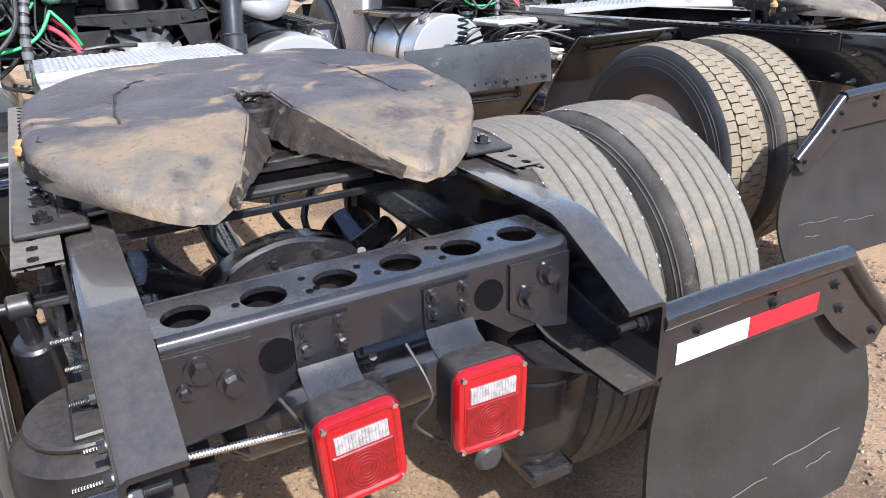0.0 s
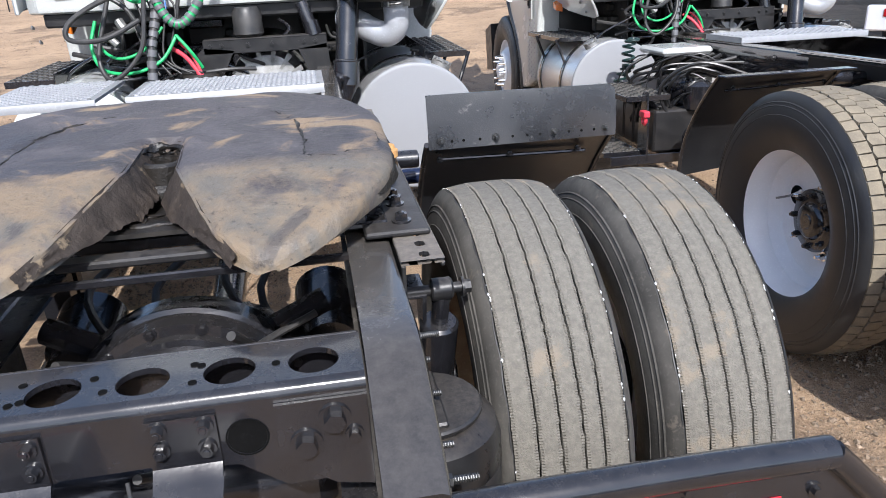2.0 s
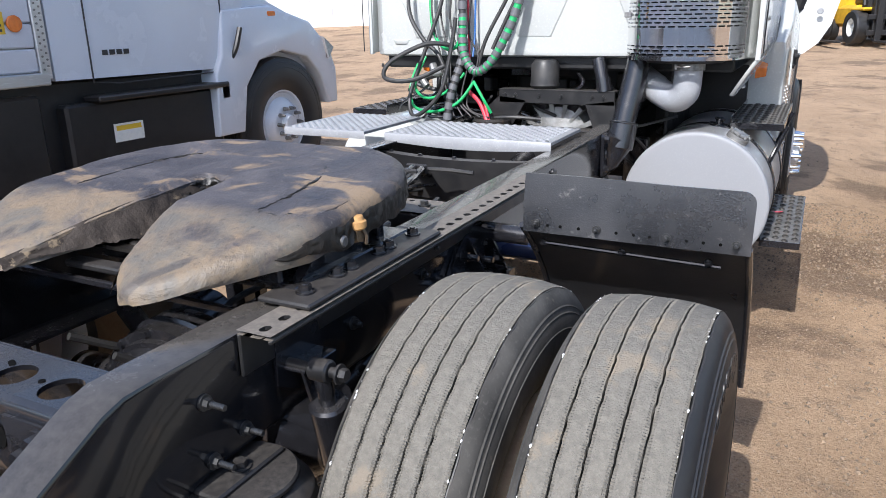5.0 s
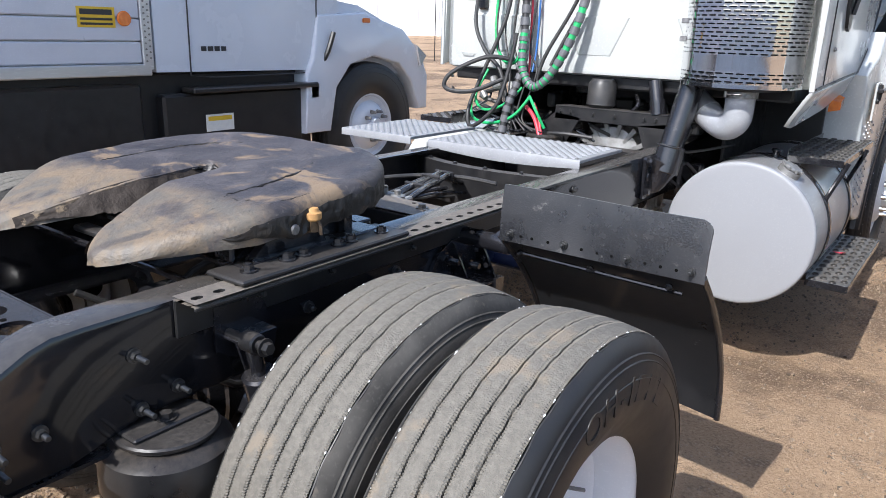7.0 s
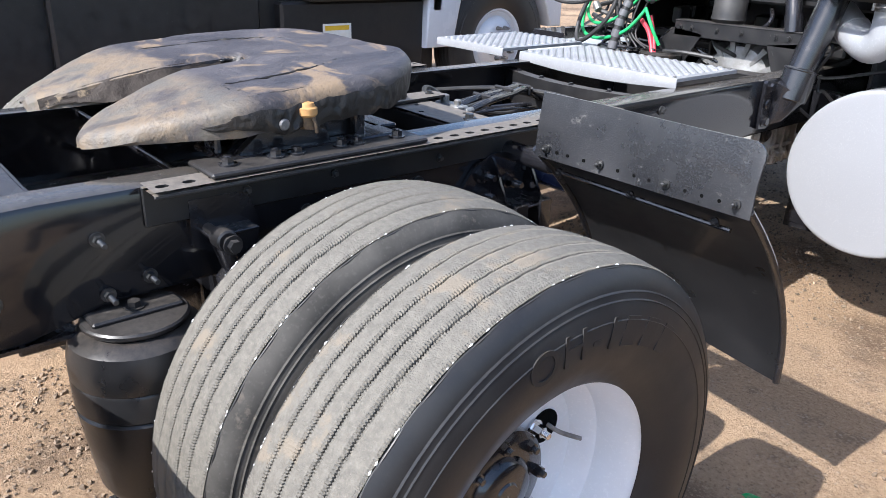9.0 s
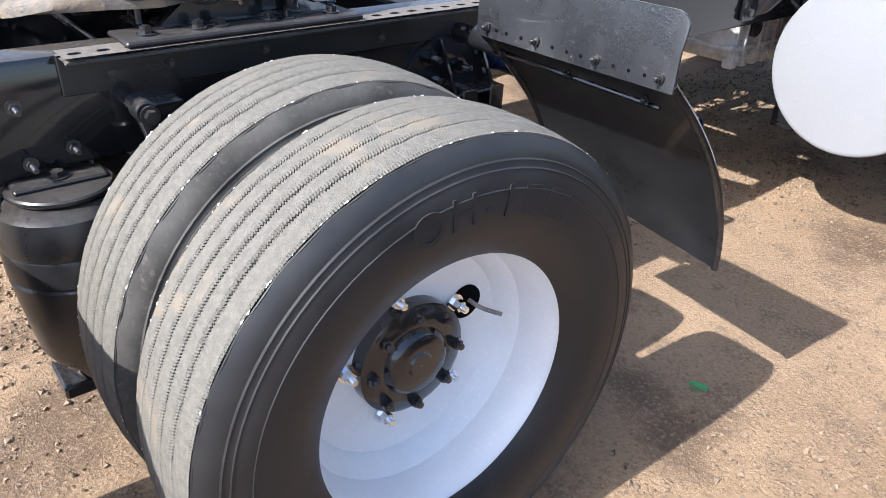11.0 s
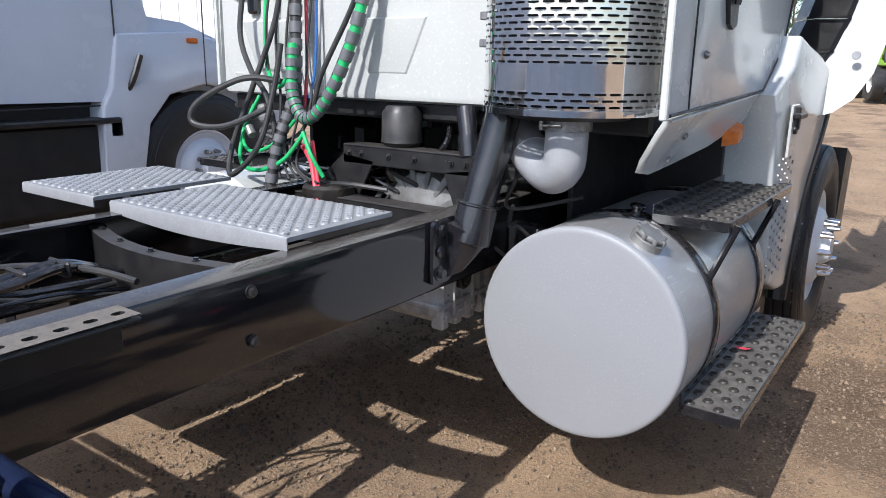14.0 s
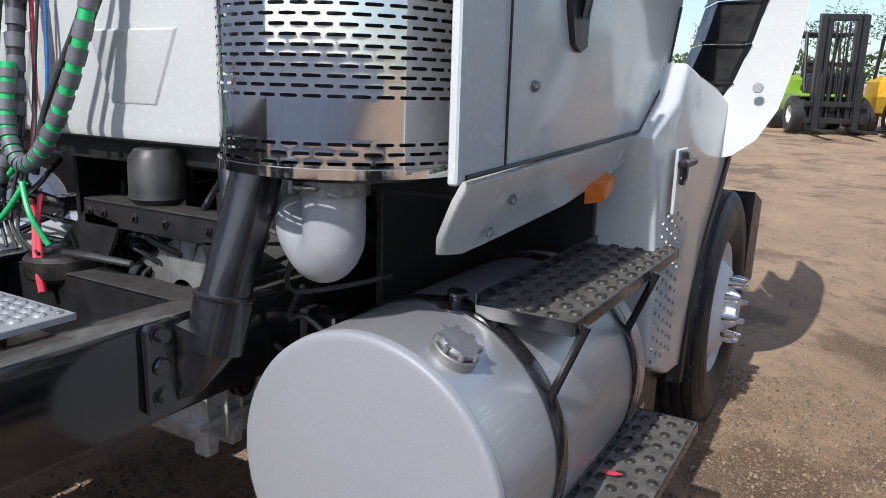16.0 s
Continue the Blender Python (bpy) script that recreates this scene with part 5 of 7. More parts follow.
        arm = Shape().tube([(side * 0.50, 0.62, 0.52), (side * 0.50, 0.3, 0.50), (side * 0.5, 0.0, 0.46), (side * 0.5, -0.45, 0.36)], 0.04, 10)
        part("trailing_arm", arm, BLACK, parent)
    for side in (-1, 1):
        ch = Shape().cyl((side * 0.30, 0.10, 0.70), (side * 0.30, 0.28, 0.74), 0.085, seg=28, bevel=0.015).cyl((side * 0.30, 0.04, 0.69), (side * 0.30, 0.10, 0.70), 0.07, seg=24)
        part("brake_chamber", ch, BLACK, parent)
    tk = Shape().lathe([(-0.28, 0.001), (-0.27, 0.07), (-0.24, 0.10), (0.24, 0.10), (0.27, 0.07), (0.28, 0.001)], "x", (0.02, -0.42, 0.70), 32)
    part("air_tank", tk, BLACK, parent, "black cylindrical air tank under the frame")
    for x in (-0.62, -1.06):
        t3 = Shape().box(x - 0.2, x + 0.2, 1.38, 2.24, 0.5, 0.86, 0.02)
        part("battery_box", t3, BLACK_MATT, parent, "black battery box beside the frame")
    hs = Shape()
    for k, (x, z) in enumerate(((-0.2, 0.9), (-0.05, 0.88), (0.12, 0.92), (0.2, 0.86))):
        hs.tube([(x, -0.30, z), (x + 0.05, -0.1, z - 0.1 - 0.02 * k), (x - 0.06, 0.15, z - 0.04), (x + 0.08, 0.5, z + 0.02), (x, 1.0, z + 0.05)], 0.010, 8)
    hs.tube([(0.0, -0.62, 0.86), (0.02, -0.5, 0.80), (0.12, -0.3, 0.86), (0.28, -0.2, 0.9)], 0.008, 8)
    hs.tube([(-0.33, -0.62, 0.93), (-0.2, -0.55, 0.87), (-0.1, -0.7, 0.86)], 0.007, 8)
    part("air_line", hs, HOSE, parent)
    xm = Shape().box(-0.43, 0.43, 2.25, 2.258, 0.86, 1.05, 0.003).box(-0.43, 0.43, 2.25, 2.35, 1.042, 1.052, 0.003)
    part("frame_crossmember", xm, BLACK_MATT, parent)
    ends = [-0.43 + 0.086 * k for k in range(11)]
    cells = [(u0, u1, v0, v1, (0.009, 0.009) if (i + j) % 3 == 0 else None) for i, (u0, u1) in enumerate(zip(ends, ends[1:])) for j, (v0, v1) in enumerate(((0.515, 0.562), (0.562, 0.615), (0.615, 0.665)))]
    xm = Shape().holed(cells, lambda u, v, w: (u, v, 1.056 + w), 0.008)
    xm.box(-0.43, 0.43, 0.515, 0.523, 0.90, 1.047, 0.002).box(-0.43, 0.43, 0.657, 0.665, 0.90, 1.047, 0.002)
    cross = part("frame_crossmember", xm, DUSTED, parent, "dusty drilled crossmember between the rails")
    strip = Shape().prism([(-0.062, 0.432), (-0.05, 0.425), (0.03, 0.425), (0.037, 0.435), (0.012, 0.735), (0.0, 0.745), (-0.062, 0.745), (-0.07, 0.735)], "z", 1.062, 1.069)
    part("valve_strip", strip, DUSTED, cross, "dusty flat bracket across the crossmember")
    for x, y in ((-0.02, 0.46), (-0.03, 0.59), (-0.03, 0.70)):
        part("bolt", Shape().bolt((x, y, 1.069), (0, 0, 1), 0.010, 0.008), DARK_ZINC, cross)
    for x, y in ((-0.32, 0.60), (0.28, 0.60), (0.34, 0.55)):
        part("bolt", Shape().bolt((x, y, 1.057), (0, 0, 1), 0.014, 0.011), DARK_ZINC, cross)
    valve = Shape().box(-0.07, 0.05, 0.75, 0.80, 0.99, 1.035, 0.008).cyl((-0.03, 0.77, 1.03), (-0.03, 0.77, 1.06), 0.015, seg=14, bevel=0.003).cyl((0.03, 0.775, 1.03), (0.03, 0.775, 1.052), 0.012, seg=12, bevel=0.003)
    for k in range(4):
        valve.cyl((-0.055 + 0.033 * k, 0.795, 1.012), (-0.055 + 0.033 * k, 0.835, 1.014), 0.011, seg=10, bevel=0.003)
    part("air_valve", valve, CAST, parent, "grey air valve with brass fittings")
    part("valve_hose", Shape().tube([(-0.05, 0.70, 1.05), (-0.09, 0.73, 1.075), (-0.10, 0.78, 1.06), (-0.06, 0.80, 1.03)], 0.009, 8), HOSE, parent)
    for k in range(4):
        x = -0.055 + 0.033 * k
        pts = [(x, 0.83, 1.014), (x * 0.9 - 0.01, 0.93, 1.024 + 0.008 * (k % 2)), (x * 0.7 - 0.03, 1.05, 1.036), (x * 0.6 - 0.06, 1.18, 1.03 + 0.01 * (k % 2)), (x * 0.5 - 0.12, 1.34, 0.98), (x - 0.2, 1.6, 0.9)]
        part("frame_hose", Shape().tube(pts, (0.011, 0.014, 0.009, 0.012)[k], 10), (HOSE, BLACK, HOSE, BLACK)[k], parent)
    for y, z in ((0.93, 1.026), (1.06, 1.036), (1.17, 1.034)):
        x = -0.02 - (y - 0.9) * 0.16
        part("hose_tie", Shape().box(x - 0.045, x + 0.05, y, y + 0.012, z - 0.02, z + 0.022, 0.006), BLACK_MATT, parent)
    arc = [(-0.425 + 0.085 * k, 1.46 - 0.10 * (1 - ((k - 5) / 5) ** 2)) for k in range(11)]
    am = Shape().rings([[(x, y, 1.042), (x, y + 0.05, 1.042), (x, y + 0.05, 1.034), (x, y + 0.009, 1.034), (x, y + 0.009, 0.87), (x, y, 0.87)] for x, y in arc])
    part("frame_crossmember", am, BLACK_MATT, parent, "curved black crossmember between the rails")
    for k in (1, 3, 5, 7, 9):
        part("bolt", Shape().bolt((arc[k][0], arc[k][1] + 0.03, 1.042), (0, 0, 1), 0.008, 0.006), BLACK, parent)
    bow = Shape().tube([(-0.36, 1.0, 1.0), (-0.2, 1.15, 1.02), (0.0, 1.22, 1.03), (0.15, 1.25, 1.02)], 0.009, 8)
    part("frame_hose", bow, HOSE, parent)
    rl = random.Random(21)
    for k in range(4):
        x0, z0 = -0.36 + 0.05 * k, 0.92 + 0.008 * k
        pts = [(x0, 0.78 + rl.uniform(-0.05, 0.05), z0), (x0 + rl.uniform(-0.03, 0.06), 0.98, z0 + rl.uniform(-0.01, 0.04)), (x0 + rl.uniform(0.0, 0.12), 1.18, z0 + rl.uniform(-0.02, 0.05)), (x0 + rl.uniform(0.05, 0.2), 1.40, z0 + rl.uniform(-0.04, 0.02)), (x0 + rl.uniform(0.05, 0.2), 1.7, z0 - 0.06)]
        part("frame_hose", Shape().tube(pts, rl.choice((0.006, 0.008, 0.011)), 8), rl.choice((HOSE, HOSE, BLACK)), parent)


def front_flap(parent, side, plated=True):
    """Quarter mud guard ahead of the rear wheels: a black steel plate with a rubber apron that curves forward."""
    fg = group_part("quarter_fender", parent, "black quarter fender plate with rubber apron")
    s = Shape()
    rows = []
    for x in [0.64 + 0.07 * k for k in range(8)] + [1.16, 1.18, 1.195, 1.207, 1.215, 1.219, 1.22]:
        lift = 0.006 * math.sin((x - 0.64) * 11)
        top = 1.203 - 0.006 * (x - 0.64) - 0.03 * (1 - math.sqrt(max(0.0, 1 - (max(0.0, x - 1.19) / 0.03) ** 2)))
        rows.append([(side * x, 0.497, 1.045), (side * x, 0.50 + lift, 1.12), (side * x, 0.512 + lift, top), (side * x, 0.517 + lift, top), (side * x, 0.505 + lift, 1.12), (side * x, 0.502, 1.045)])
    s.rings(rows)
    if plated:
        part("plate", s, SCUFFED_HIGHLIT, fg, "scuffed dusty black steel plate with painted pale highlights")
    bulge = lambda t: 0.503 + 0.337 * (1 - (1 - t) ** 1.9)
    rows = []
    for k in range(15):
        t, u = k / 14, 0.86 * k / 14
        wob = 0.006 * math.sin(t * 5)
        rows.append([(side * (0.635 + 0.01 * t), bulge(u) + wob, 1.06 - 0.53 * u), (side * 1.215, bulge(t), 1.06 - 0.53 * t), (side * 1.215, bulge(t) + 0.008, 1.062 - 0.53 * t), (side * (0.635 + 0.01 * t), bulge(u) + 0.008 + wob, 1.062 - 0.53 * u)])
    part("apron", Shape().rings(rows), APRON, fg, "scuffed black rubber apron")
    e = Shape()
    for x, m in ((0.635, 0.86), (1.215, 1.0)):
        e.tube([(side * x, bulge(m * k / 9), 1.06 - 0.53 * m * k / 9) for k in range(10)], 0.009, 8)
    e.tube([(side * 0.68, 0.555, 1.0), (side * 1.15, 0.57, 0.985)], 0.006, 8)
    part("edge_bead", e, BLACK, fg)
    b = Shape()
    for x in (0.677, 0.843, 1.022, 1.186):
        b.bolt((side * x, 0.496, 1.07), (0, -1, 0), 0.0078, 0.007, 0.012)
    if plated:
        part("bolt", b, DARK_ZINC, fg)
    # Row of small black dots, coloured as the shade in open holes.
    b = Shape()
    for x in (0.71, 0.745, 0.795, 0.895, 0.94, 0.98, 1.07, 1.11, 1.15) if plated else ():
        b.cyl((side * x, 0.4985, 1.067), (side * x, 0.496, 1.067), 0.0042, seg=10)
    part("black_dot_row", b, HOLE_SHADE, fg, kind="stuff")
    if not plated:
        part("top_flange", Shape().box(side * 0.60, side * 1.22, 0.44, 0.512, 1.058, 1.066, 0.003), BLACK, fg, "black folded top flange")
    b = Shape()
    for x in (0.68, 0.9, 1.12):
        b.bolt((side * x, 0.553, 1.0), (0, -1, 0), 0.007, 0.006, 0.006)
    part("rivet", b, BLACK, fg)
    p = Shape().lathe([(side * 0.44, 0.026), (side * 1.146, 0.026), (side * 1.146, 0.022), (side * 0.9, 0.022)], "x", (0, 0.735, 0.905), 24)
    part("support_tube", p, NAVY, fg, "navy painted support tube")
    part("tube_socket", Shape().cyl((side * 0.44, 0.60, 1.0), (side * 0.62, 0.60, 0.998), 0.028, seg=20, bevel=0.004), BLACK, fg)


def tread_plate(parent, x0, x1, y0, y1, z, name="deck_plate", lip=0.035, droop=0.0):
    s, nx, ny = Shape(), int((x1 - x0 - 0.04) / 0.041), int((y1 - y0 - 0.03) / 0.0235)
    s.box(x0, x1, y0, y1, z - 0.003, z, 0.001)
    ring = [(math.cos(0.7854 * k), math.sin(0.7854 * k)) for k in range(8)]
    for j in range(ny):
        for i in range(nx - j % 2):
            cx, cy = x0 + 0.04 + (i + 0.5 * (j % 2)) * (x1 - x0 - 0.08) / (nx - 1), y0 + 0.027 + j * (y1 - y0 - 0.054) / (ny - 1)
            s.rings([[(cx + r * p, cy + r * q, z + w) for p, q in ring] for r, w in ((0.0145, -0.0005), (0.012, 0.0035), (0.0085, 0.0062), (0.004, 0.0066), (0.0038, 0.002))], True, False, True)
    s.rings([[(x, y0, z - 0.001), (x, y0 - 0.004, z - 0.006), (x, y0 - 0.004, z - lip - droop * math.sin(3.1416 * (x - x0) / (x1 - x0))), (x, y0, z - lip - droop * math.sin(3.1416 * (x - x0) / (x1 - x0)))] for x in [x0 + (x1 - x0) * k / 10 for k in range(11)]])
    s.box(x0, x0 + 0.003, y0, y1, z - lip, z - 0.001, 0.001).box(x1 - 0.003, x1, y0, y1, z - 0.014, z - 0.001, 0.001)
    p = part(name, s, PLATE, parent, "white painted grip deck plate with raised round buttons", angle=40)
    for x in (x0 + 0.025, x1 - 0.025):
        for y in (y0 + 0.02, y1 - 0.02):
            part("rivet", Shape().cyl((x, y, z - 0.002), (x, y, z + 0.004), 0.008, seg=12, bevel=0.002), ZINC, p)


def grip_step(parent, x0, x1, y0, y1, z, side=1, name="step", back=True):
    s = Shape()
    nu, nv = max(3, round((x1 - x0) / 0.042)), round((y1 - y0) / 0.042)
    du, dv = (x1 - x0) / nu, (y1 - y0) / nv
    cells = [(x0 + i * du, x0 + (i + 1) * du, y0 + j * dv, y0 + (j + 1) * dv, (0.0125, 0.0125) if (i + j) % 2 == 0 else (0.0055, 0.0055)) for i in range(nu) for j in range(nv)]
    s.holed(cells, lambda u, v, w: (side * u, v, z + w), 0.006, 0.0005)
    st = part(name, s, STEP, parent, "dark grip-strut steel step with punched round holes")
    c, ring = Shape(), [(math.cos(0.6283 * k), math.sin(0.6283 * k)) for k in range(10)]
    for i in range(nu):
        for j in range(nv):
            if (i + j) % 2 == 0:
                cu, cv = x0 + (i + 0.5) * du, y0 + (j + 0.5) * dv
                c.rings([[(side * (cu + r * p), cv + r * q, z + w) for p, q in ring] for r, w in ((0.0165, 0.0008), (0.0150, 0.0045), (0.0128, 0.007), (0.0115, 0.0065), (0.0112, -0.006))], True, False, False)
    part("punched_rim", c, STEP_RIM, st, "dark raised rims of the punched holes", kind="stuff")
    e = Shape().box(side * x1, side * (x1 + 0.004), y0, y1, z - 0.03, z + 0.002, 0.001).box(side * x0, side * x1, y0 - 0.004, y0, z - 0.03, z + 0.002, 0.001).box(side * x0, side * x1, y1, y1 + 0.004, z - 0.03, z + 0.002, 0.001)
    e.box(side * (x0 - 0.004), side * x0, y0, y1, z - 0.03, z + (0.03 if back else 0.002), 0.001)
    part("step_frame", e, BLACK, st)
    return st


def fuel_tank(parent, side, dy=0.0, xc=0.846, zc=0.737, r=0.336, y0=2.258, y1=3.25, steps=True, y_step=(2.55, 3.48)):
    tk = group_part("fuel_tank", parent, "large round aluminium fuel tank with black straps", dy)
    c = (side * xc, 0, zc)
    part("shell", Shape().lathe([(y0 + 0.012, r - 0.002), (y0 + 0.02, r), (y1 - 0.02, r), (y1 - 0.005, r - 0.008), (y1, r - 0.03), (y1, 0.001)], "y", c, 72), ALU, tk, "brushed aluminium shell")
    prof = [(y0 + 0.02, r + 0.0015), (y0 + 0.006, r), (y0 + 0.001, r - 0.003), (y0 - 0.002, r - 0.009), (y0 - 0.0025, r - 0.02)]
    prof += [(y0 - 0.0025 - 0.006 * math.sin(k / 8 * 1.57), (r - 0.02) * (1 - k / 8) + 0.001) for k in range(1, 9)]
    part("end_cap", Shape().lathe(prof, "y", c, 72), TANK_WHITE, tk, "silver-white painted domed end")
    for y in (y0 + 0.30, y1 - 0.12):
        s = Shape().lathe([(y - 0.03, r + 0.001), (y - 0.03, r + 0.005), (y - 0.024, r + 0.007), (y + 0.024, r + 0.007), (y + 0.03, r + 0.005), (y + 0.03, r + 0.001)], "y", c, 72)
        part("strap", s, BLACK, tk, "black steel strap")
        b = Shape().box(side * 0.44, side * 0.56, y - 0.035, y + 0.035, zc - r - 0.03, zc + 0.25, 0.006).prism([(side * 0.44, zc - r - 0.05), (side * 0.9, zc - r - 0.045), (side * 0.9, zc - r - 0.01), (side * 0.44, zc - 0.1)], "y", y - 0.03, y + 0.03)
        part("bracket", b, BLACK, tk)
    a = radians(62)
    up = Vector((side * math.cos(a), 0, math.sin(a)))
    base = Vector(c) + Vector((0, y0 + 0.10, 0)) + up * (r - 0.006)
    cap = Shape().cyl(base, base + up * 0.028, 0.052, seg=28, bevel=0.003).cyl(base + up * 0.028, base + up * 0.045, 0.047, seg=24, bevel=0.006)
    for k in range(8):
        q = up.orthogonal().normalized()
        q.rotate(Matrix.Rotation(k * 0.785, 3, up))
        cap.cyl(base + up * 0.03 + q * 0.046, base + up * 0.045 + q * 0.046, 0.007, seg=8)
    part("filler_cap", cap, CAST, tk, "ribbed cast filler cap")
    up2 = Vector((side * 0.15, 0, 0.99)).normalized()
    base2 = Vector(c) + Vector((0, y0 + 0.30, 0)) + up2 * (r - 0.004)
    part("vent_cap", Shape().cyl(base2, base2 + up2 * 0.012, 0.05, seg=24, bevel=0.003).cyl(base2, base2 + up2 * 0.035, 0.018, seg=16, bevel=0.004).cyl(base2 + up2 * 0.03, base2 + up2 * 0.042, 0.026, seg=12, bevel=0.003), BLACK, tk)
    if steps:
        ys0, ys1 = y_step
        grip_step(tk, 0.955, 1.19, ys0, ys1, 1.085, side, "upper_step")
        grip_step(tk, 1.155, 1.325, y0 + 0.09, y1 + 0.12, 0.563, side, "lower_step")
        for y in (y0 + 0.30, y1 - 0.12):
            b = Shape().tube([(side * 1.21, y + 0.02, 1.075), (side * 1.145, y, 0.90), (side * 1.165, y, 0.80)], 0.011, 8, False)
            part("step_strut", b, BLACK, tk)
            part("step_post", Shape().tube([(side * 1.0, y, 1.04), (side * 1.0, y, 1.08)], 0.012, 8), BLACK, tk)
            b = Shape().box(side * (xc + 0.1), side * 1.19, y - 0.03, y + 0.03, zc - r + 0.10, zc - r + 0.125, 0.004)
            b.tube([(side * 1.19, y, 0.56), (side * 1.12, y, 0.52), (side * 1.0, y, 0.44)], 0.012, 8, False)
            part("step_bracket", b, BLACK, tk)
    return tk


def air_cleaner(parent, dy=0.0):
    ac = group_part("air_cleaner", parent, "round air cleaner behind a polished slotted heat shield", dy)
    c, R = Vector((0.735, 2.36, 0)), 0.262
    part("canister", Shape().lathe([(1.43, 0.02), (1.43, R - 0.03), (2.5, R - 0.03), (2.5, 0.02)], "z", c, 40), BLACK_MATT, ac)
    n, s = 38, Shape()
    z, pitch = 1.402, 0.0172
    for row in range(49):
        h, slot = (0.019, False) if row == 0 else (0.066, False) if row == 4 else (pitch, True)
        off = 0.5 * (row % 2)
        for k in range(n):
            u0 = (k + off) / n
            s.holed([(u0, u0 + 1 / n, z, z + h, (0.40 / n, h * 0.19) if slot else None)], lambda u, v, w: (c.x + (R + w) * math.cos(6.28318 * u), c.y + (R + w) * math.sin(6.28318 * u), v), 0.002)
        z += h
    sh = part("heat_shield", s, CHROME, ac, "polished stainless shield with rows of slots", angle=20)
    r = Shape().lathe([(1.402, R + 0.001), (1.402, R + 0.004), (1.420, R + 0.004), (1.420, R + 0.001)], "z", c, 64)
    part("band", r, CHROME, sh)
    lo = Shape().cyl((0.735, 2.36, 1.385), (0.735, 2.36, 1.43), 0.19, seg=32, bevel=0.01)
    part("base", lo, BLACK_MATT, ac)
    el = Shape().tube([(0.775, 2.262, 1.41), (0.775, 2.262, 1.30), (0.765, 2.268, 1.25), (0.72, 2.29, 1.221), (0.65, 2.328, 1.243), (0.58, 2.378, 1.285), (0.52, 2.44, 1.315)], 0.0635, 24, True, 8)
    part("intake_elbow", el, GREY_PIPE, ac, "silver painted intake elbow")
    part("weld_seam", Shape().cyl((0.618, 2.35, 1.262), (0.609, 2.357, 1.268), 0.066, seg=28, bevel=0.003), GREY_PIPE, ac)
    cl = Shape().lathe([(1.355, 0.065), (1.355, 0.073), (1.39, 0.073), (1.39, 0.065)], "z", (0.775, 2.262, 0), 28).cyl((0.735, 2.187, 1.372), (0.795, 2.184, 1.372), 0.005, seg=8).box(0.725, 0.737, 2.18, 2.207, 1.358, 1.386, 0.002)
    part("hose_clamp", cl, ZINC, ac)
    st = group_part("exhaust_stack", parent, "black painted exhaust stack on a frame bracket", dy)
    part("pipe", Shape().tube([(0.493, 2.192, 1.03), (0.504, 2.218, 1.11), (0.545, 2.30, 1.42), (0.56, 2.33, 1.60), (0.56, 2.34, 2.6)], 0.056, 24), BLACK, st)
    part("sleeve", Shape().cyl((0.492, 2.19, 0.985), (0.504, 2.218, 1.105), 0.066, seg=28, bevel=0.004).cyl((0.5035, 2.216, 1.10), (0.5045, 2.2185, 1.112), 0.069, seg=28, bevel=0.004), BLACK, st)
    b = Shape().prism([(2.045, 1.06), (2.055, 1.07), (2.13, 1.07), (2.17, 1.04), (2.19, 0.90), (2.12, 0.87), (2.045, 0.875)], "x", 0.442, 0.457)
    b.hull([(0.457, y, z) for y, z in ((2.115, 1.06), (2.115, 0.885), (2.25, 1.06), (2.24, 0.95))] + [(0.494 + 0.062 * math.cos(0.5236 * k), 2.195 + 0.062 * math.sin(0.5236 * k), z) for k in range(12) for z in (0.995, 1.03)] + [(0.49, 2.13, 0.90), (0.50, 2.16, 0.905), (0.475, 2.125, 1.05)])
    part("frame_bracket", b, BLACK, st, "black cast bracket with large bolts")
    part("bolt", Shape().bolt((0.457, 2.08, 1.045), (1, 0, 0), 0.017, 0.014).cyl((0.457, 2.078, 0.975), (0.466, 2.078, 0.975), 0.02, seg=18, bevel=0.004).bolt((0.457, 2.08, 0.905), (1, 0, 0), 0.017, 0.014), BLACK, st)
    k = Shape()
    for zz in (1.60, 1.68):
        k.lathe([(zz - 0.012, 0.060), (zz - 0.012, 0.066), (zz + 0.012, 0.066), (zz + 0.012, 0.06)], "z", (0.56, 2.33, 0), 24).box(0.47, 0.52, 2.25, 2.28, zz - 0.012, zz + 0.012, 0.003)
    part("clamp", k, ZINC, st)


def sheet(poly, xf, xb, r=0.022):
    """A moulded panel with the outline poly of (y, z), its outer face at xf(y, z) and its inner at xb(y, z); the outer edge is rounded."""
    n = len(poly)
    area = sum(poly[i][0] * poly[(i + 1) % n][1] - poly[(i + 1) % n][0] * poly[i][1] for i in range(n))
    sign = 1 if area > 0 else -1
    inward = []
    for i in range(n):
        a, p, b = Vector(poly[i - 1]), Vector(poly[i]), Vector(poly[(i + 1) % n])
        d0, d1 = (p - a).normalized(), (b - p).normalized()
        m = Vector((-(d0.y + d1.y), d0.x + d1.x)) * sign
        inward.append(m.normalized() if m.length > 1e-6 else Vector((0, 0)))
    r = min(r, 0.45 * min(abs(xf(*p) - xb(*p)) for p in poly))
    rows = [[(xb(y, z), y, z) for y, z in poly]]
    for k in range(5):
        t = radians(22.5 * k)
        row = []
        for (y, z), q in zip(poly, inward):
            o = math.copysign(1, xf(y, z) - xb(y, z))
            s = r * (1 - math.cos(t))
            row.append((xf(y, z) - o * r * (1 - math.sin(t)), y + q.x * s, z + q.y * s))
        rows.append(row)
    return Shape().rings(rows)


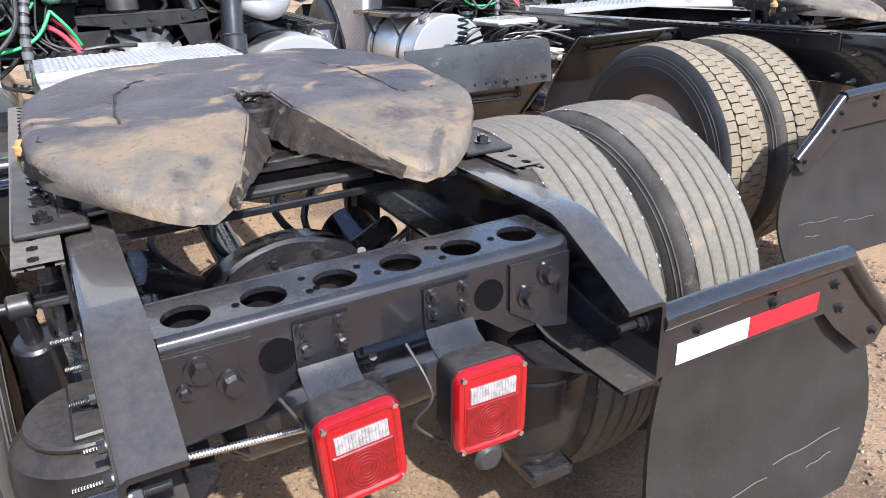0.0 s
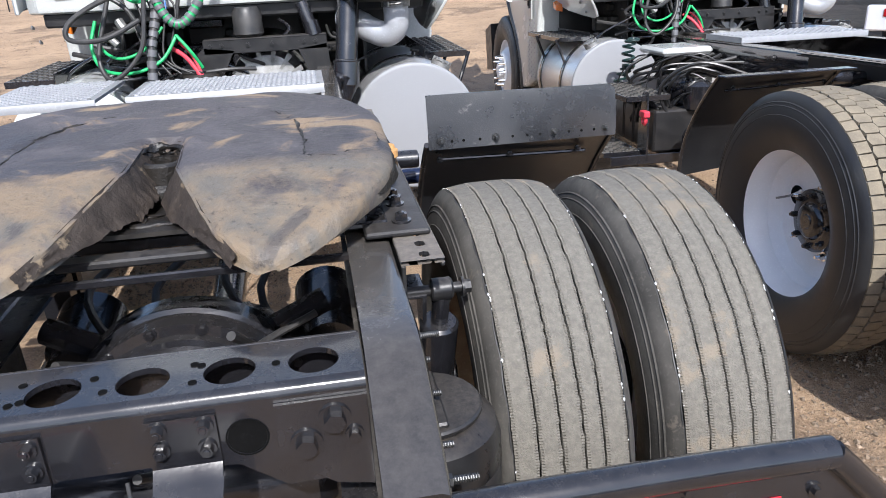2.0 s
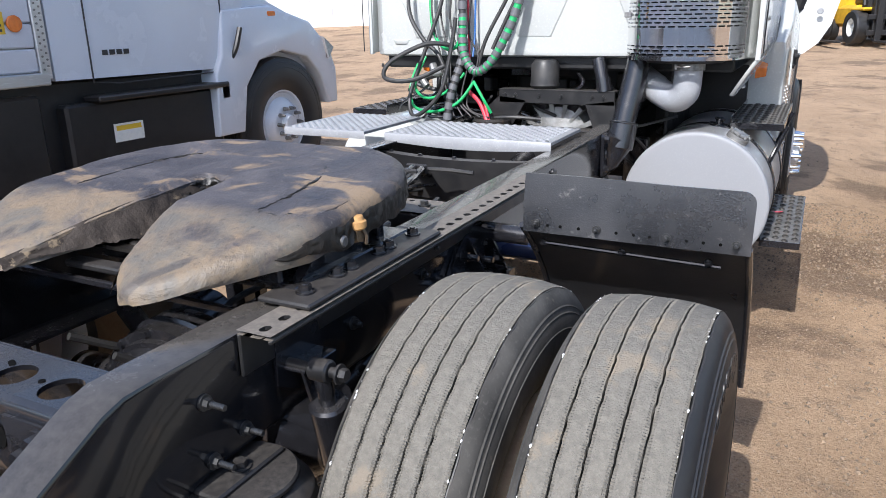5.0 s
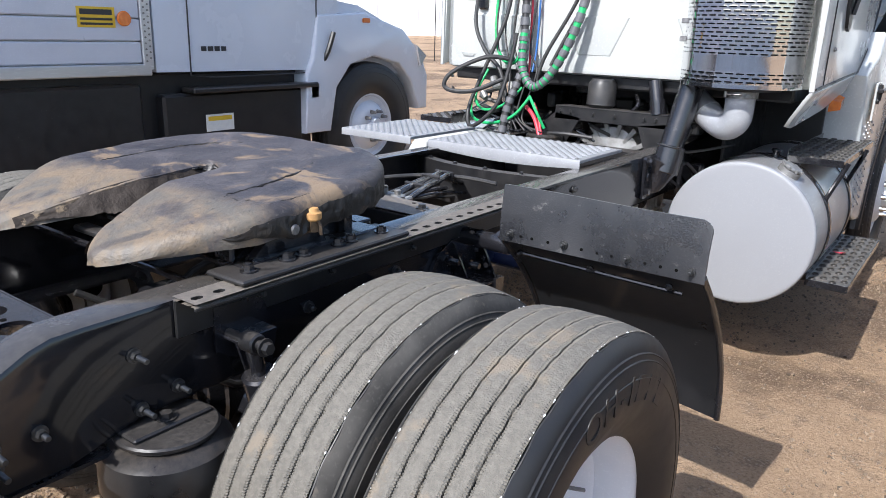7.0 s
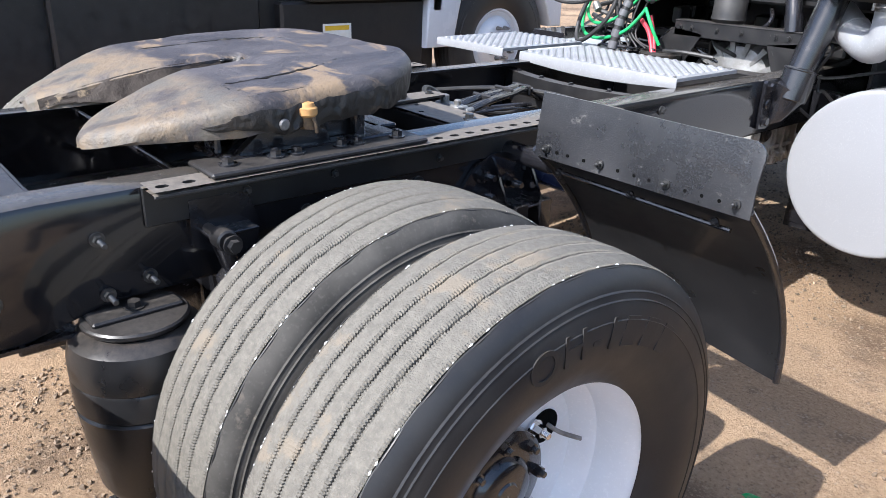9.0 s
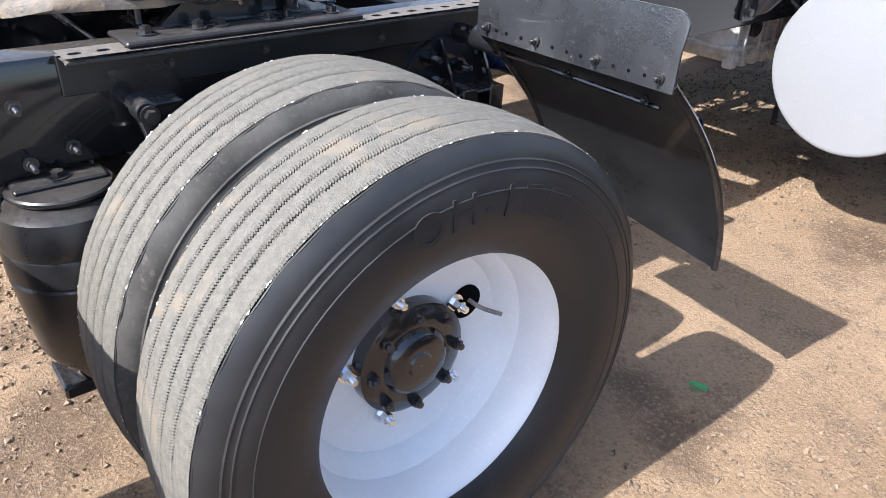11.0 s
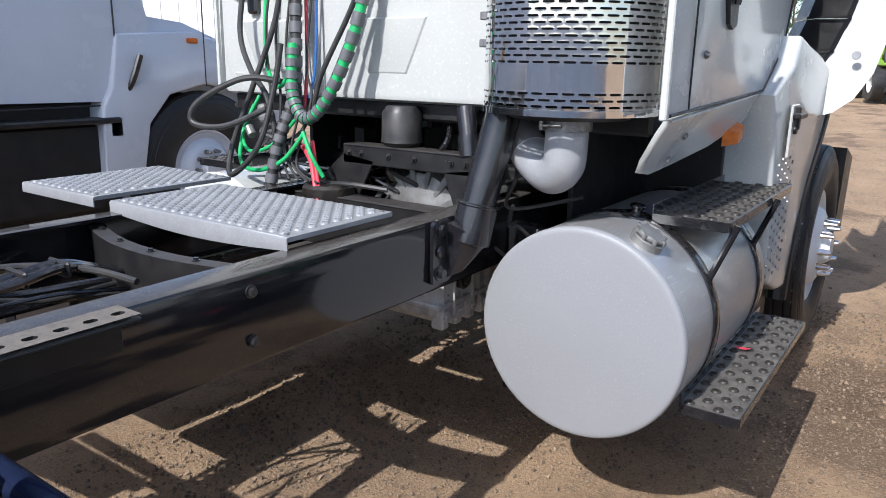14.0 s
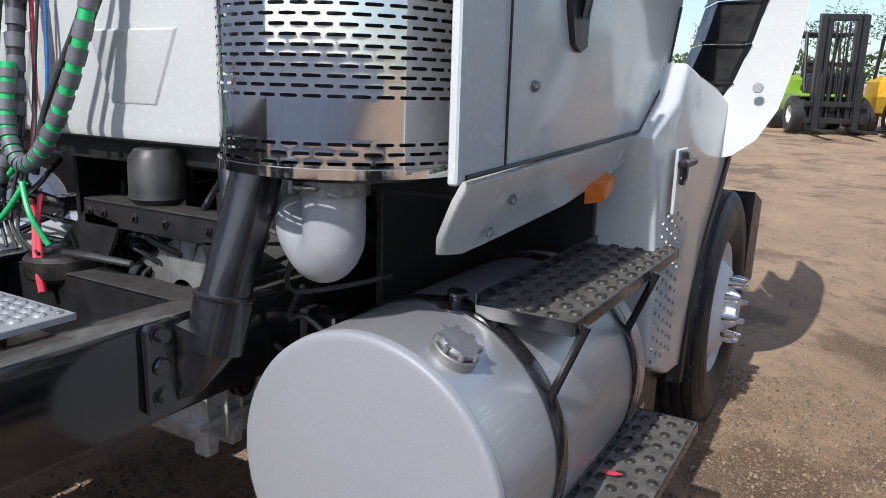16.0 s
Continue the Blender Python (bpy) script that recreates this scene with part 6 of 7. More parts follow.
def cab(parent, dy=0.0, yb=2.44, skirted=1):
    """Day cab seen from behind: rear wall with stamped ribs, flanks, fairing, cowl and tilted hood."""
    cb = group_part("cab", parent, "white painted day cab", dy)
    s, half, z0, z1 = Shape(), 1.03, 1.395, 2.75
    rows = []
    for x, d in [(-half, 0.12), (-half + 0.02, 0.05), (-half + 0.08, 0.0), (-0.6, -0.01), (0, -0.015), (0.6, -0.01), (half - 0.08, 0.0), (half - 0.02, 0.05), (half, 0.12)]:
        rows.append([(x, yb + d, z0 + 0.01), (x, yb + d - 0.008, z0 + 0.03), (x, yb + d, z1), (x, yb + d + 0.03, z1), (x, yb + d + 0.03, z0)])
    back = part("rear_wall", s.rings(rows), WHITE, cb, "white stamped steel rear wall")

    def stamped(poly, h=0.016, rim=0.022):
        """A soft pad pressed out of the wall: outline of (x, z), its sides sloping in by rim."""
        c = sum((Vector(p) for p in poly), Vector((0, 0))) / len(poly)
        rows = []
        for share, o in ((0.0, 0.0), (0.25, 0.25), (0.75, 0.85), (1.0, 1.0)):
            rows.append([(p[0] + (c.x - p[0]) / (Vector(p) - c).length * rim * share, yb - 0.012 - h * o, p[1] + (c.y - p[1]) / (Vector(p) - c).length * rim * share) for p in poly])
        part("stamped_rib", Shape().rings(rows, True, False, True), WHITE, cb, angle=40)

    for bx in (-0.62, -0.02, 0.58):
        stamped([(bx - 0.20, 1.70), (bx - 0.11, 1.49), (bx + 0.09, 1.49), (bx + 0.18, 1.70)])
        stamped([(bx - 0.27, 1.90), (bx - 0.24, 1.78), (bx + 0.22, 1.78), (bx + 0.25, 1.90)])
        stamped([(bx + 0.16, 1.475), (bx + 0.175, 1.45), (bx + 0.255, 1.45), (bx + 0.27, 1.475)], 0.007, 0.012)
        stamped([(bx - 0.26, 1.485), (bx - 0.245, 1.46), (bx - 0.165, 1.46), (bx - 0.15, 1.485)], 0.007, 0.012)
    for sg in (-1, 1):
        yf = 2.24 if sg == skirted else 2.50
        flank = [(yf, 1.405), (yf, 2.7), (3.95, 2.7), (3.95, 2.2), (3.62, 1.62), (3.33, 1.455), (2.6, 1.425)]
        fl = part("flank", sheet(flank, lambda y, z: sg * (1.072 - 0.03 * max(0, z - 1.7)), lambda y, z: sg * (1.058 - 0.03 * max(0, z - 1.7))), WHITE, cb, "glossy white door and side panel")
        part("seam", Shape().tube([(sg * 1.074, yf + 0.02, 1.412), (sg * 1.074, 2.8, 1.433), (sg * 1.073, 3.33, 1.455), (sg * 1.072, 3.60, 1.62), (sg * 1.07, 3.72, 1.85)], 0.005, 8, False), BLACK_MATT, cb, "black panel gap")
        part("door_gap", Shape().tube([(sg * 1.073, 2.42, 1.42), (sg * 1.073, 2.42, 2.3)], 0.003, 6), BLACK_MATT, cb)
        part("corner_strip", Shape().box(sg * 1.056, sg * 1.076, yf - 0.018, yf + 0.006, 1.40, 2.6, 0.004), WHITE, cb)
        bo = Shape()
        for y, z in ((2.545, 1.575),):
            bo.bolt((sg * 1.073, y, z), (sg, 0, 0), 0.0085, 0.006)
        part("bolt", bo, ZINC, cb)
        hd = Shape().hull([(sg * x, y, z) for x in (1.06, 1.08) for y, z in ((2.74, 1.67), (2.78, 1.655), (2.82, 1.67), (2.83, 2.0), (2.72, 2.0), (2.71, 1.75))])
        part("door_handle", hd, BLACK_MATT, cb, "black recessed door handle")
        part("handle_grip", Shape().tube([(sg * 1.085, 2.775, 1.95), (sg * 1.10, 2.775, 1.85), (sg * 1.085, 2.772, 1.73)], 0.012, 8), BLACK, cb)
        fair = [(2.29, 1.40), (3.30, 1.45), (3.56, 1.60), (3.56, 1.43), (3.26, 1.33), (2.99, 1.262), (2.66, 1.232), (2.45, 1.222), (2.37, 1.235), (2.325, 1.28), (2.295, 1.36)]
        bulge = lambda y, z: sg * (0.97 + 0.6 * max(0.0, z - 1.235) if z < 1.40 else 1.07)
        if sg == skirted:
            part("lower_fairing", sheet(fair, bulge, lambda y, z: bulge(y, z) - sg * 0.02), WHITE, cb)
        bo = Shape().bolt((sg * 1.03, 2.553, 1.335), (sg, 0, -0.5), 0.008, 0.006).bolt((sg * 0.995, 2.516, 1.265), (sg, 0, -0.5), 0.008, 0.006)
        part("bolt", bo, ZINC, cb)
        part("marker_lamp", Shape().hull([(sg * x, y, z) for x, y, z in ((1.0, 3.10, 1.318), (1.0, 3.20, 1.35), (1.0, 3.10, 1.255), (1.0, 3.20, 1.287), (1.055, 3.11, 1.308), (1.055, 3.185, 1.33), (1.055, 3.11, 1.268), (1.055, 3.185, 1.292))]), AMBER, cb, "amber side marker lamp")
        cowl = [(3.44, 0.68), (3.40, 1.0), (3.36, 1.25), (3.30, 1.44), (3.50, 1.55), (3.60, 1.665), (3.74, 1.64), (4.05, 1.60), (4.42, 1.51), (4.40, 1.40), (4.24, 1.22), (4.02, 1.02), (3.88, 0.80), (3.80, 0.57), (3.62, 0.60)]
        part("cowl", sheet(cowl, lambda y, z: sg * (1.165 - 0.12 * max(0, 3.62 - y) - 0.1 * max(0, z - 1.5)), lambda y, z: sg * 0.86), WHITE, cb, "white cowl panel behind the front wheel")
        part("fender_lip", Shape().tube([(sg * 1.13, y, z) for y, z in ((3.84, 0.50), (3.90, 0.80), (4.05, 1.02), (4.26, 1.2), (4.42, 1.36))], 0.045, 10), BLACK_MATT, cb, "black rubber fender lip")
        lt = Shape().box(sg * 1.16, sg * 1.185, 3.515, 3.545, 1.30, 1.39, 0.004).box(sg * 1.17, sg * 1.20, 3.44, 3.60, 1.345, 1.368, 0.006).cyl((sg * 1.15, 3.53, 1.30), (sg * 1.178, 3.53, 1.30), 0.018, seg=14)
        part("hood_latch", lt, BLACK_MATT, cb, "black rubber hood latch")
        part("latch_recess", Shape().box(sg * 1.155, sg * 1.1655, 3.47, 3.60, 1.19, 1.40, 0.004), WHITE, cb)
        sp = Shape()
        for i in range(5):
            for j in range(12):
                y, z = 3.45 + 0.04 * i, 0.70 + 0.042 * j + 0.02 * (i % 2)
                x = 1.165 - 0.12 * max(0, 3.62 - y)
                sp.cyl((sg * (x - 0.004), y, z), (sg * (x + 0.0025), y, z), 0.007, seg=8)
        part("kick_plate_button", sp, PLATE, cb, kind="stuff")
        part("side_skirt", Shape().box(sg * 0.95, sg * 1.10, 3.42, 3.78, 0.30, 0.66, 0.02), BLACK_MATT, cb)
        hood, liner = Shape(), Shape()
        edge = [(1.08, 1.30), (1.20, 1.335), (1.28, 1.40), (1.345, 1.52), (1.385, 1.70), (1.405, 1.92), (1.41, 2.3), (1.38, 2.8)]
        inner = [(1.06, 1.48), (1.10, 1.50), (1.13, 1.55), (1.17, 1.63), (1.22, 1.78), (1.26, 1.95), (1.28, 2.3), (1.26, 2.8)]
        hood.rings([[(sg * x, 4.20 + 0.02 * k, z) for k, (x, z) in enumerate(edge)], [(sg * x, 4.22 + 0.02 * k, z) for k, (x, z) in enumerate(inner)]], False, False, False)
        hood.rings([[(sg * x, 4.20 + 0.02 * k, z) for k, (x, z) in enumerate(edge)], [(sg * (x - 0.05), 4.55 + 0.02 * k, z) for k, (x, z) in enumerate(edge)], [(sg * (x - 0.25), 5.1, z) for x, z in edge]], False, False, False)
        part("hood", hood, WHITE, cb, "white hood tilted open forward")
        for k in range(7):
            (xa, za), (xb, zb) = inner[k], inner[k + 1]
            liner.rings([[(sg * (x - o), 4.23 + 0.02 * k + p, z) for x, z in ((xa, za), (xb, zb - 0.012))] for o, p in ((0.0, 0.0), (0.03, 0.03), (0.14, 0.03), (0.2, 0.06), (0.3, 0.3))], False, False, False)
            liner.rings([[(sg * (x - o), 4.23 + 0.02 * k + p, z) for x, z in ((xb, zb - 0.012), (xb, zb))] for o, p in ((0.0, -0.01), (0.03, 0.01), (0.14, 0.01), (0.2, 0.04), (0.3, 0.28))], False, False, False)
        part("wheel_liner", liner, BLACK_MATT, cb, "black ribbed plastic wheel liner", kind="stuff")
        part("hood_stop", Shape().cyl((sg * 1.27, 4.205, 1.60), (sg * 1.27, 4.215, 1.60), 0.02, seg=16, bevel=0.003), GREY_PIPE, cb)
        part("bumper_end", Shape().hull([(sg * x, y, z) for x in (1.0, 1.2) for y, z in ((5.0, 0.62), (5.3, 0.60), (5.35, 1.02), (5.05, 1.1))]), BLACK_MATT, cb, "black bumper end")
    part("windscreen", Shape().hull([(x, y, z) for x in (-0.95, 0.95) for y, z in ((4.0, 1.95), (4.1, 1.9), (3.9, 2.7), (3.86, 2.7))]), GLASS, cb)
    part("roof", Shape().box(-1.03, 1.03, yb + 0.05, 3.95, 2.70, 2.78, 0.03), WHITE, cb)
    for x0, x1, y0, y1 in ((-0.95, 0.95, 3.34, 3.37), (0.62, 0.64, 2.62, 3.34), (-0.64, -0.62, 2.62, 3.34)):
        part("underfloor_panel", Shape().box(x0, x1, y0, y1, 0.92, 1.35, 0.004), BLACK_MATT, cb)
    part("cab_floor", Shape().box(-0.95, 0.95, yb + 0.04, 4.3, 1.33, 1.40, 0.01), BLACK_MATT, cb)


def engine_bay(parent):
    """Gearbox, beam, boxes and pipes under the cab; the far tank only on a whole truck."""
    whole = depth(parent) == 0
    e = group_part("gearbox", parent, "dirty cast aluminium gearbox under the cab") if whole else parent
    s = Shape()
    s.lathe([(2.44, 0.05), (2.46, 0.16), (2.60, 0.20), (2.9, 0.22), (3.2, 0.26), (3.25, 0.26)], "y", (0.10, 0, 0.98), 28)
    part("bell_housing", s, CAST, e)
    for k in range(14):
        a = 6.28318 * k / 14
        s = Shape().hull([(0.10 + r * math.cos(a + q), y, 0.98 + r * math.sin(a + q)) for r in (0.1, 0.2) for q in (-0.07, 0.07) for y in (2.45, 2.62)])
        part("cooling_rib", s, CAST, e)
    part("engine_block", Shape().box(-0.4, 0.4, 3.1, 4.3, 0.65, 1.35, 0.04), BLACK_MATT, e)
    # The case pieces take the lightened tone in place of sunlight.
    for k in range(8):
        part("case_rib", Shape().box(0.275, 0.297 + 0.008 * (k % 2), 2.33 + 0.06 * k, 2.345 + 0.06 * k, 0.63, 0.84, 0.004), LIT_CASE, e)
    part("side_case", Shape().box(-0.05, 0.28, 2.31, 2.82, 0.625, 0.86, 0.03), LIT_CASE, e, "cast aluminium gear case, lightened as if sunlit")
    part("case_flange", Shape().box(-0.07, 0.30, 2.30, 2.83, 0.68, 0.70, 0.004), LIT_CASE, e)
    for k in range(6):
        part("case_boss", Shape().box(0.245, 0.30, 2.325 + 0.085 * k, 2.37 + 0.085 * k, 0.60, 0.68, 0.008).bolt((0.30, 2.347 + 0.085 * k, 0.65), (1, 0, 0), 0.013, 0.01), LIT_CASE, e)
    part("case_cover", Shape().cyl((0.275, 2.46, 0.77), (0.31, 2.46, 0.77), 0.04, seg=20, bevel=0.006).cyl((0.305, 2.46, 0.77), (0.32, 2.46, 0.77), 0.02, seg=14, bevel=0.004), BLACK_MATT, e)
    c = Shape().box(-0.20, 0.42, 2.36, 2.372, 1.165, 1.235, 0.003).box(-0.20, 0.42, 2.36, 2.45, 1.227, 1.238, 0.003)
    c.prism([(-0.20, 1.20), (-0.05, 1.18), (-0.14, 1.02), (-0.36, 1.0), (-0.36, 1.06)], "y", 2.36, 2.37).prism([(0.42, 1.19), (0.27, 1.17), (0.32, 1.04), (0.43, 1.02)], "y", 2.36, 2.37)
    for x in (-0.17, -0.11, 0.02, 0.14, 0.30, 0.36):
        c.bolt((x, 2.358, 1.205), (0, -1, 0), 0.009, 0.008)
    part("cab_mount_beam", c, BLACK_MATT, parent, "black pressed cab mount beam")
    b = Shape().lathe([(1.237, 0.02), (1.237, 0.06), (1.255, 0.078), (1.27, 0.075), (1.36, 0.073), (1.385, 0.055), (1.385, 0.01)], "z", (0.03, 2.43, 0), 28)
    part("cab_air_bag", b, HOSE, parent, "black rubber cab air bag")
    d = Shape().tube([(0.31, 2.43, 1.39), (0.35, 2.40, 1.26)], 0.034, 16).tube([(0.345, 2.40, 1.30), (0.36, 2.39, 1.23)], 0.04, 16)
    part("damper", d, BLACK, parent)
    r = random.Random(7)
    for k in range(26):
        x, y, z = r.uniform(-0.8, 0.35), r.uniform(2.56, 3.3), r.uniform(0.98, 1.30)
        part("engine_box", Shape().box(x, x + r.uniform(0.04, 0.2), y, y + 0.1, z, z + r.uniform(0.04, 0.12), 0.01), r.choice((BLACK, BLACK_MATT, GREASE)), parent)
    for k in range(26):
        x, z = r.uniform(-0.75, 0.6), r.uniform(1.0, 1.34)
        part("engine_pipe", Shape().tube([(x, 2.52, z), (x + r.uniform(-0.1, 0.1), 2.42, z - 0.05), (x + r.uniform(-0.2, 0.2), 2.48, z - r.uniform(0.05, 0.2)), (x + r.uniform(-0.3, 0.3), 2.6, z - r.uniform(0.1, 0.3))], r.uniform(0.006, 0.013), 7), r.choice((HOSE, BLACK, HOSE, ZINC)), parent)
    part("fuel_filter", Shape().cyl((-0.22, 2.30, 1.02), (-0.22, 2.30, 1.09), 0.10, seg=24, bevel=0.012), GREASE, parent, "round oily canister lid")
    part("canister_handle", Shape().tube([(-0.30, 2.30, 1.08), (-0.1, 2.28, 1.1), (0.05, 2.32, 1.09)], 0.01, 8), HOSE, parent)
    if not whole:
        return
    lt = Shape().lathe([(2.27, 0.02), (2.258, 0.30), (2.275, 0.336), (3.23, 0.336), (3.25, 0.3), (3.25, 0.02)], "y", (-0.846, 0, 0.737), 48)
    part("left_tank", lt, WHITE, parent, "white cylinder tank")
    grip_step(parent, 0.955, 1.19, 2.45, 3.3, 1.085, -1, "upper_step")
    grip_step(parent, 1.155, 1.325, 2.3, 3.35, 0.563, -1, "lower_step")


def hose_set(parent, dy=0.0):
    """Air and power lines that hang between the cab wall and the frame."""
    hs = group_part("air_line_set", parent, "coloured air lines and spiral-wrapped cables", dy)
    o = Vector((0, -0.11, 0))

    def line(name, pts, r, mat, label=""):
        return part(name, Shape().tube([Vector(p) + o for p in pts], r, 10), mat, hs, label)

    line("green_hose", [(-0.60, 2.5, 1.98), (-0.60, 2.47, 1.70), (-0.57, 2.44, 1.53), (-0.49, 2.40, 1.45), (-0.41, 2.37, 1.45), (-0.37, 2.38, 1.52)], 0.009, GREEN)
    line("green_hose", [(-0.68, 2.46, 1.36), (-0.71, 2.42, 1.24), (-0.66, 2.36, 1.14), (-0.52, 2.32, 1.12), (-0.38, 2.33, 1.17), (-0.30, 2.37, 1.28)], 0.0085, GREEN)
    line("green_hose", [(-0.62, 2.44, 1.40), (-0.66, 2.38, 1.26), (-0.58, 2.34, 1.19), (-0.46, 2.35, 1.22), (-0.36, 2.38, 1.32)], 0.0075, GREEN)
    line("green_hose", [(-0.30, 2.36, 1.28), (-0.24, 2.34, 1.20), (-0.20, 2.36, 1.12)], 0.008, GREEN)
    line("red_hose", [(-0.40, 2.5, 1.98), (-0.385, 2.48, 1.72), (-0.37, 2.46, 1.50), (-0.35, 2.42, 1.36)], 0.0065, PINK)
    line("red_hose", [(-0.34, 2.40, 1.22), (-0.27, 2.37, 1.17), (-0.21, 2.33, 1.08), (-0.18, 2.32, 1.0)], 0.011, PINK)
    line("red_hose", [(-0.30, 2.41, 1.24), (-0.24, 2.36, 1.18), (-0.19, 2.33, 1.05)], 0.007, PINK)
    line("blue_hose", [(-0.36, 2.52, 2.0), (-0.35, 2.5, 1.75), (-0.345, 2.48, 1.52), (-0.34, 2.44, 1.40)], 0.0055, BLUE)
    for k in range(5):
        x = -0.56 + 0.055 * k
        line("thin_cable", [(x, 2.5, 1.96), (x - 0.03, 2.46, 1.66 - 0.03 * k), (x + 0.05, 2.40, 1.40), (-0.46 + 0.03 * k, 2.36, 1.24 - 0.02 * k), (-0.40 + 0.05 * k, 2.33, 1.10)], 0.005, HOSE)
    line("gladhand", [(-0.56, 2.40, 1.36), (-0.53, 2.38, 1.32), (-0.49, 2.38, 1.33)], 0.022, CAST, "grey cast air coupling")
    line("gladhand", [(-0.60, 2.36, 1.28), (-0.57, 2.35, 1.25)], 0.018, CAST, "grey cast air coupling")
    line("cable", [(-0.72, 2.5, 1.95), (-0.72, 2.44, 1.66), (-0.62, 2.40, 1.50), (-0.50, 2.37, 1.40), (-0.42, 2.35, 1.2)], 0.011, HOSE)
    line("cable", [(-0.52, 2.5, 1.95), (-0.52, 2.45, 1.7), (-0.60, 2.38, 1.42), (-0.66, 2.32, 1.20), (-0.60, 2.26, 1.10), (-0.46, 2.28, 1.22), (-0.42, 2.33, 1.42), (-0.40, 2.36, 1.6)], 0.011, HOSE)
    line("cable", [(-0.42, 2.38, 1.46), (-0.55, 2.30, 1.47), (-0.72, 2.22, 1.38), (-0.74, 2.2, 1.30), (-0.6, 2.24, 1.29), (-0.45, 2.32, 1.36)], 0.012, HOSE)
    line("cable", [(-0.02, 2.5, 2.0), (-0.14, 2.46, 1.72), (-0.26, 2.42, 1.48), (-0.30, 2.4, 1.30)], 0.010, HOSE)
    line("cable", [(0.06, 2.5, 2.0), (-0.10, 2.46, 1.70), (-0.22, 2.42, 1.44)], 0.010, HOSE)
    for pts in ([(-0.42, 2.48, 1.98), (-0.40, 2.44, 1.70), (-0.38, 2.40, 1.42), (-0.42, 2.34, 1.22), (-0.44, 2.30, 1.0)],
                [(-0.03, 2.48, 2.0), (-0.08, 2.42, 1.66), (-0.18, 2.38, 1.42), (-0.28, 2.36, 1.33), (-0.36, 2.37, 1.42), (-0.38, 2.4, 1.6)]):
        core = part("wrapped_cable", Shape().tube([Vector(p) + o for p in pts], 0.02, 12), GREEN if pts[0][0] > -0.2 else HOSE, hs, "spiral-wrapped cable")
        sp = Shape()
        dense = Shape().tube([Vector(p) + o for p in pts], 0.001, 3, True, 14, False)
        mids = [sum((Vector(dense.v[i * 3 + k]) for k in range(3)), Vector()) / 3 for i in range(len(dense.v) // 3)]
        for i in range(0, len(mids) - 3, 3):
            sp.tube([mids[i], mids[i + 1], mids[i + 1] + (mids[i + 2] - mids[i + 1]) * 0.95], 0.0245, 12, False)
        part("spiral_wrap", sp, WRAP, core, "grey plastic spiral wrap", kind="stuff")
    g = Shape()
    for x, z in ((-0.72, 1.95), (-0.62, 1.95), (-0.52, 1.95), (-0.40, 1.95)):
        g.cyl(Vector((x, 2.545, z)) + o, Vector((x, 2.49, z - 0.02)) + o, 0.02, seg=12)
    g.box(-0.76, -0.30, 2.42, 2.435, 1.88, 2.0, 0.004)
    part("coupling_bracket", g, BLACK_MATT, hs)
    q = Shape().box(-0.76, -0.70, 2.40, 2.435, 1.72, 1.88, 0.01)
    part("socket", q, BLACK, hs)


# ---- the tractor that the camera follows ----
truck = thing("semi_truck", "white day-cab semi tractor with black frame, parked on dirt", "truck", "parked trucks")
for sgn in (1, -1):
    frame_rail(truck, sgn)
    angle_iron(truck, sgn)
    rear_flap(truck, sgn, sgn > 0, sgn > 0)
    front_flap(truck, sgn, sgn > 0)
    dual_wheel(truck, sgn, 0.0, 1.230, fine=sgn > 0)
    front_wheel(truck, sgn, 4.55, 1.20, zc=0.62)
crossmember(truck)
tail_lamp(truck, -0.119, -3)
tail_lamp(truck, 0.102, 2)
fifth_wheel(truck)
under_frame(truck)
tread_plate(truck, -0.42, 0.37, 1.535, 1.955, 1.109, droop=0.02)
tread_plate(truck, -1.0, -0.54, 1.55, 2.10, 1.105, "side_deck_plate")
fuel_tank(truck, 1)
air_cleaner(truck)
cab(truck)
engine_bay(truck)
hose_set(truck)


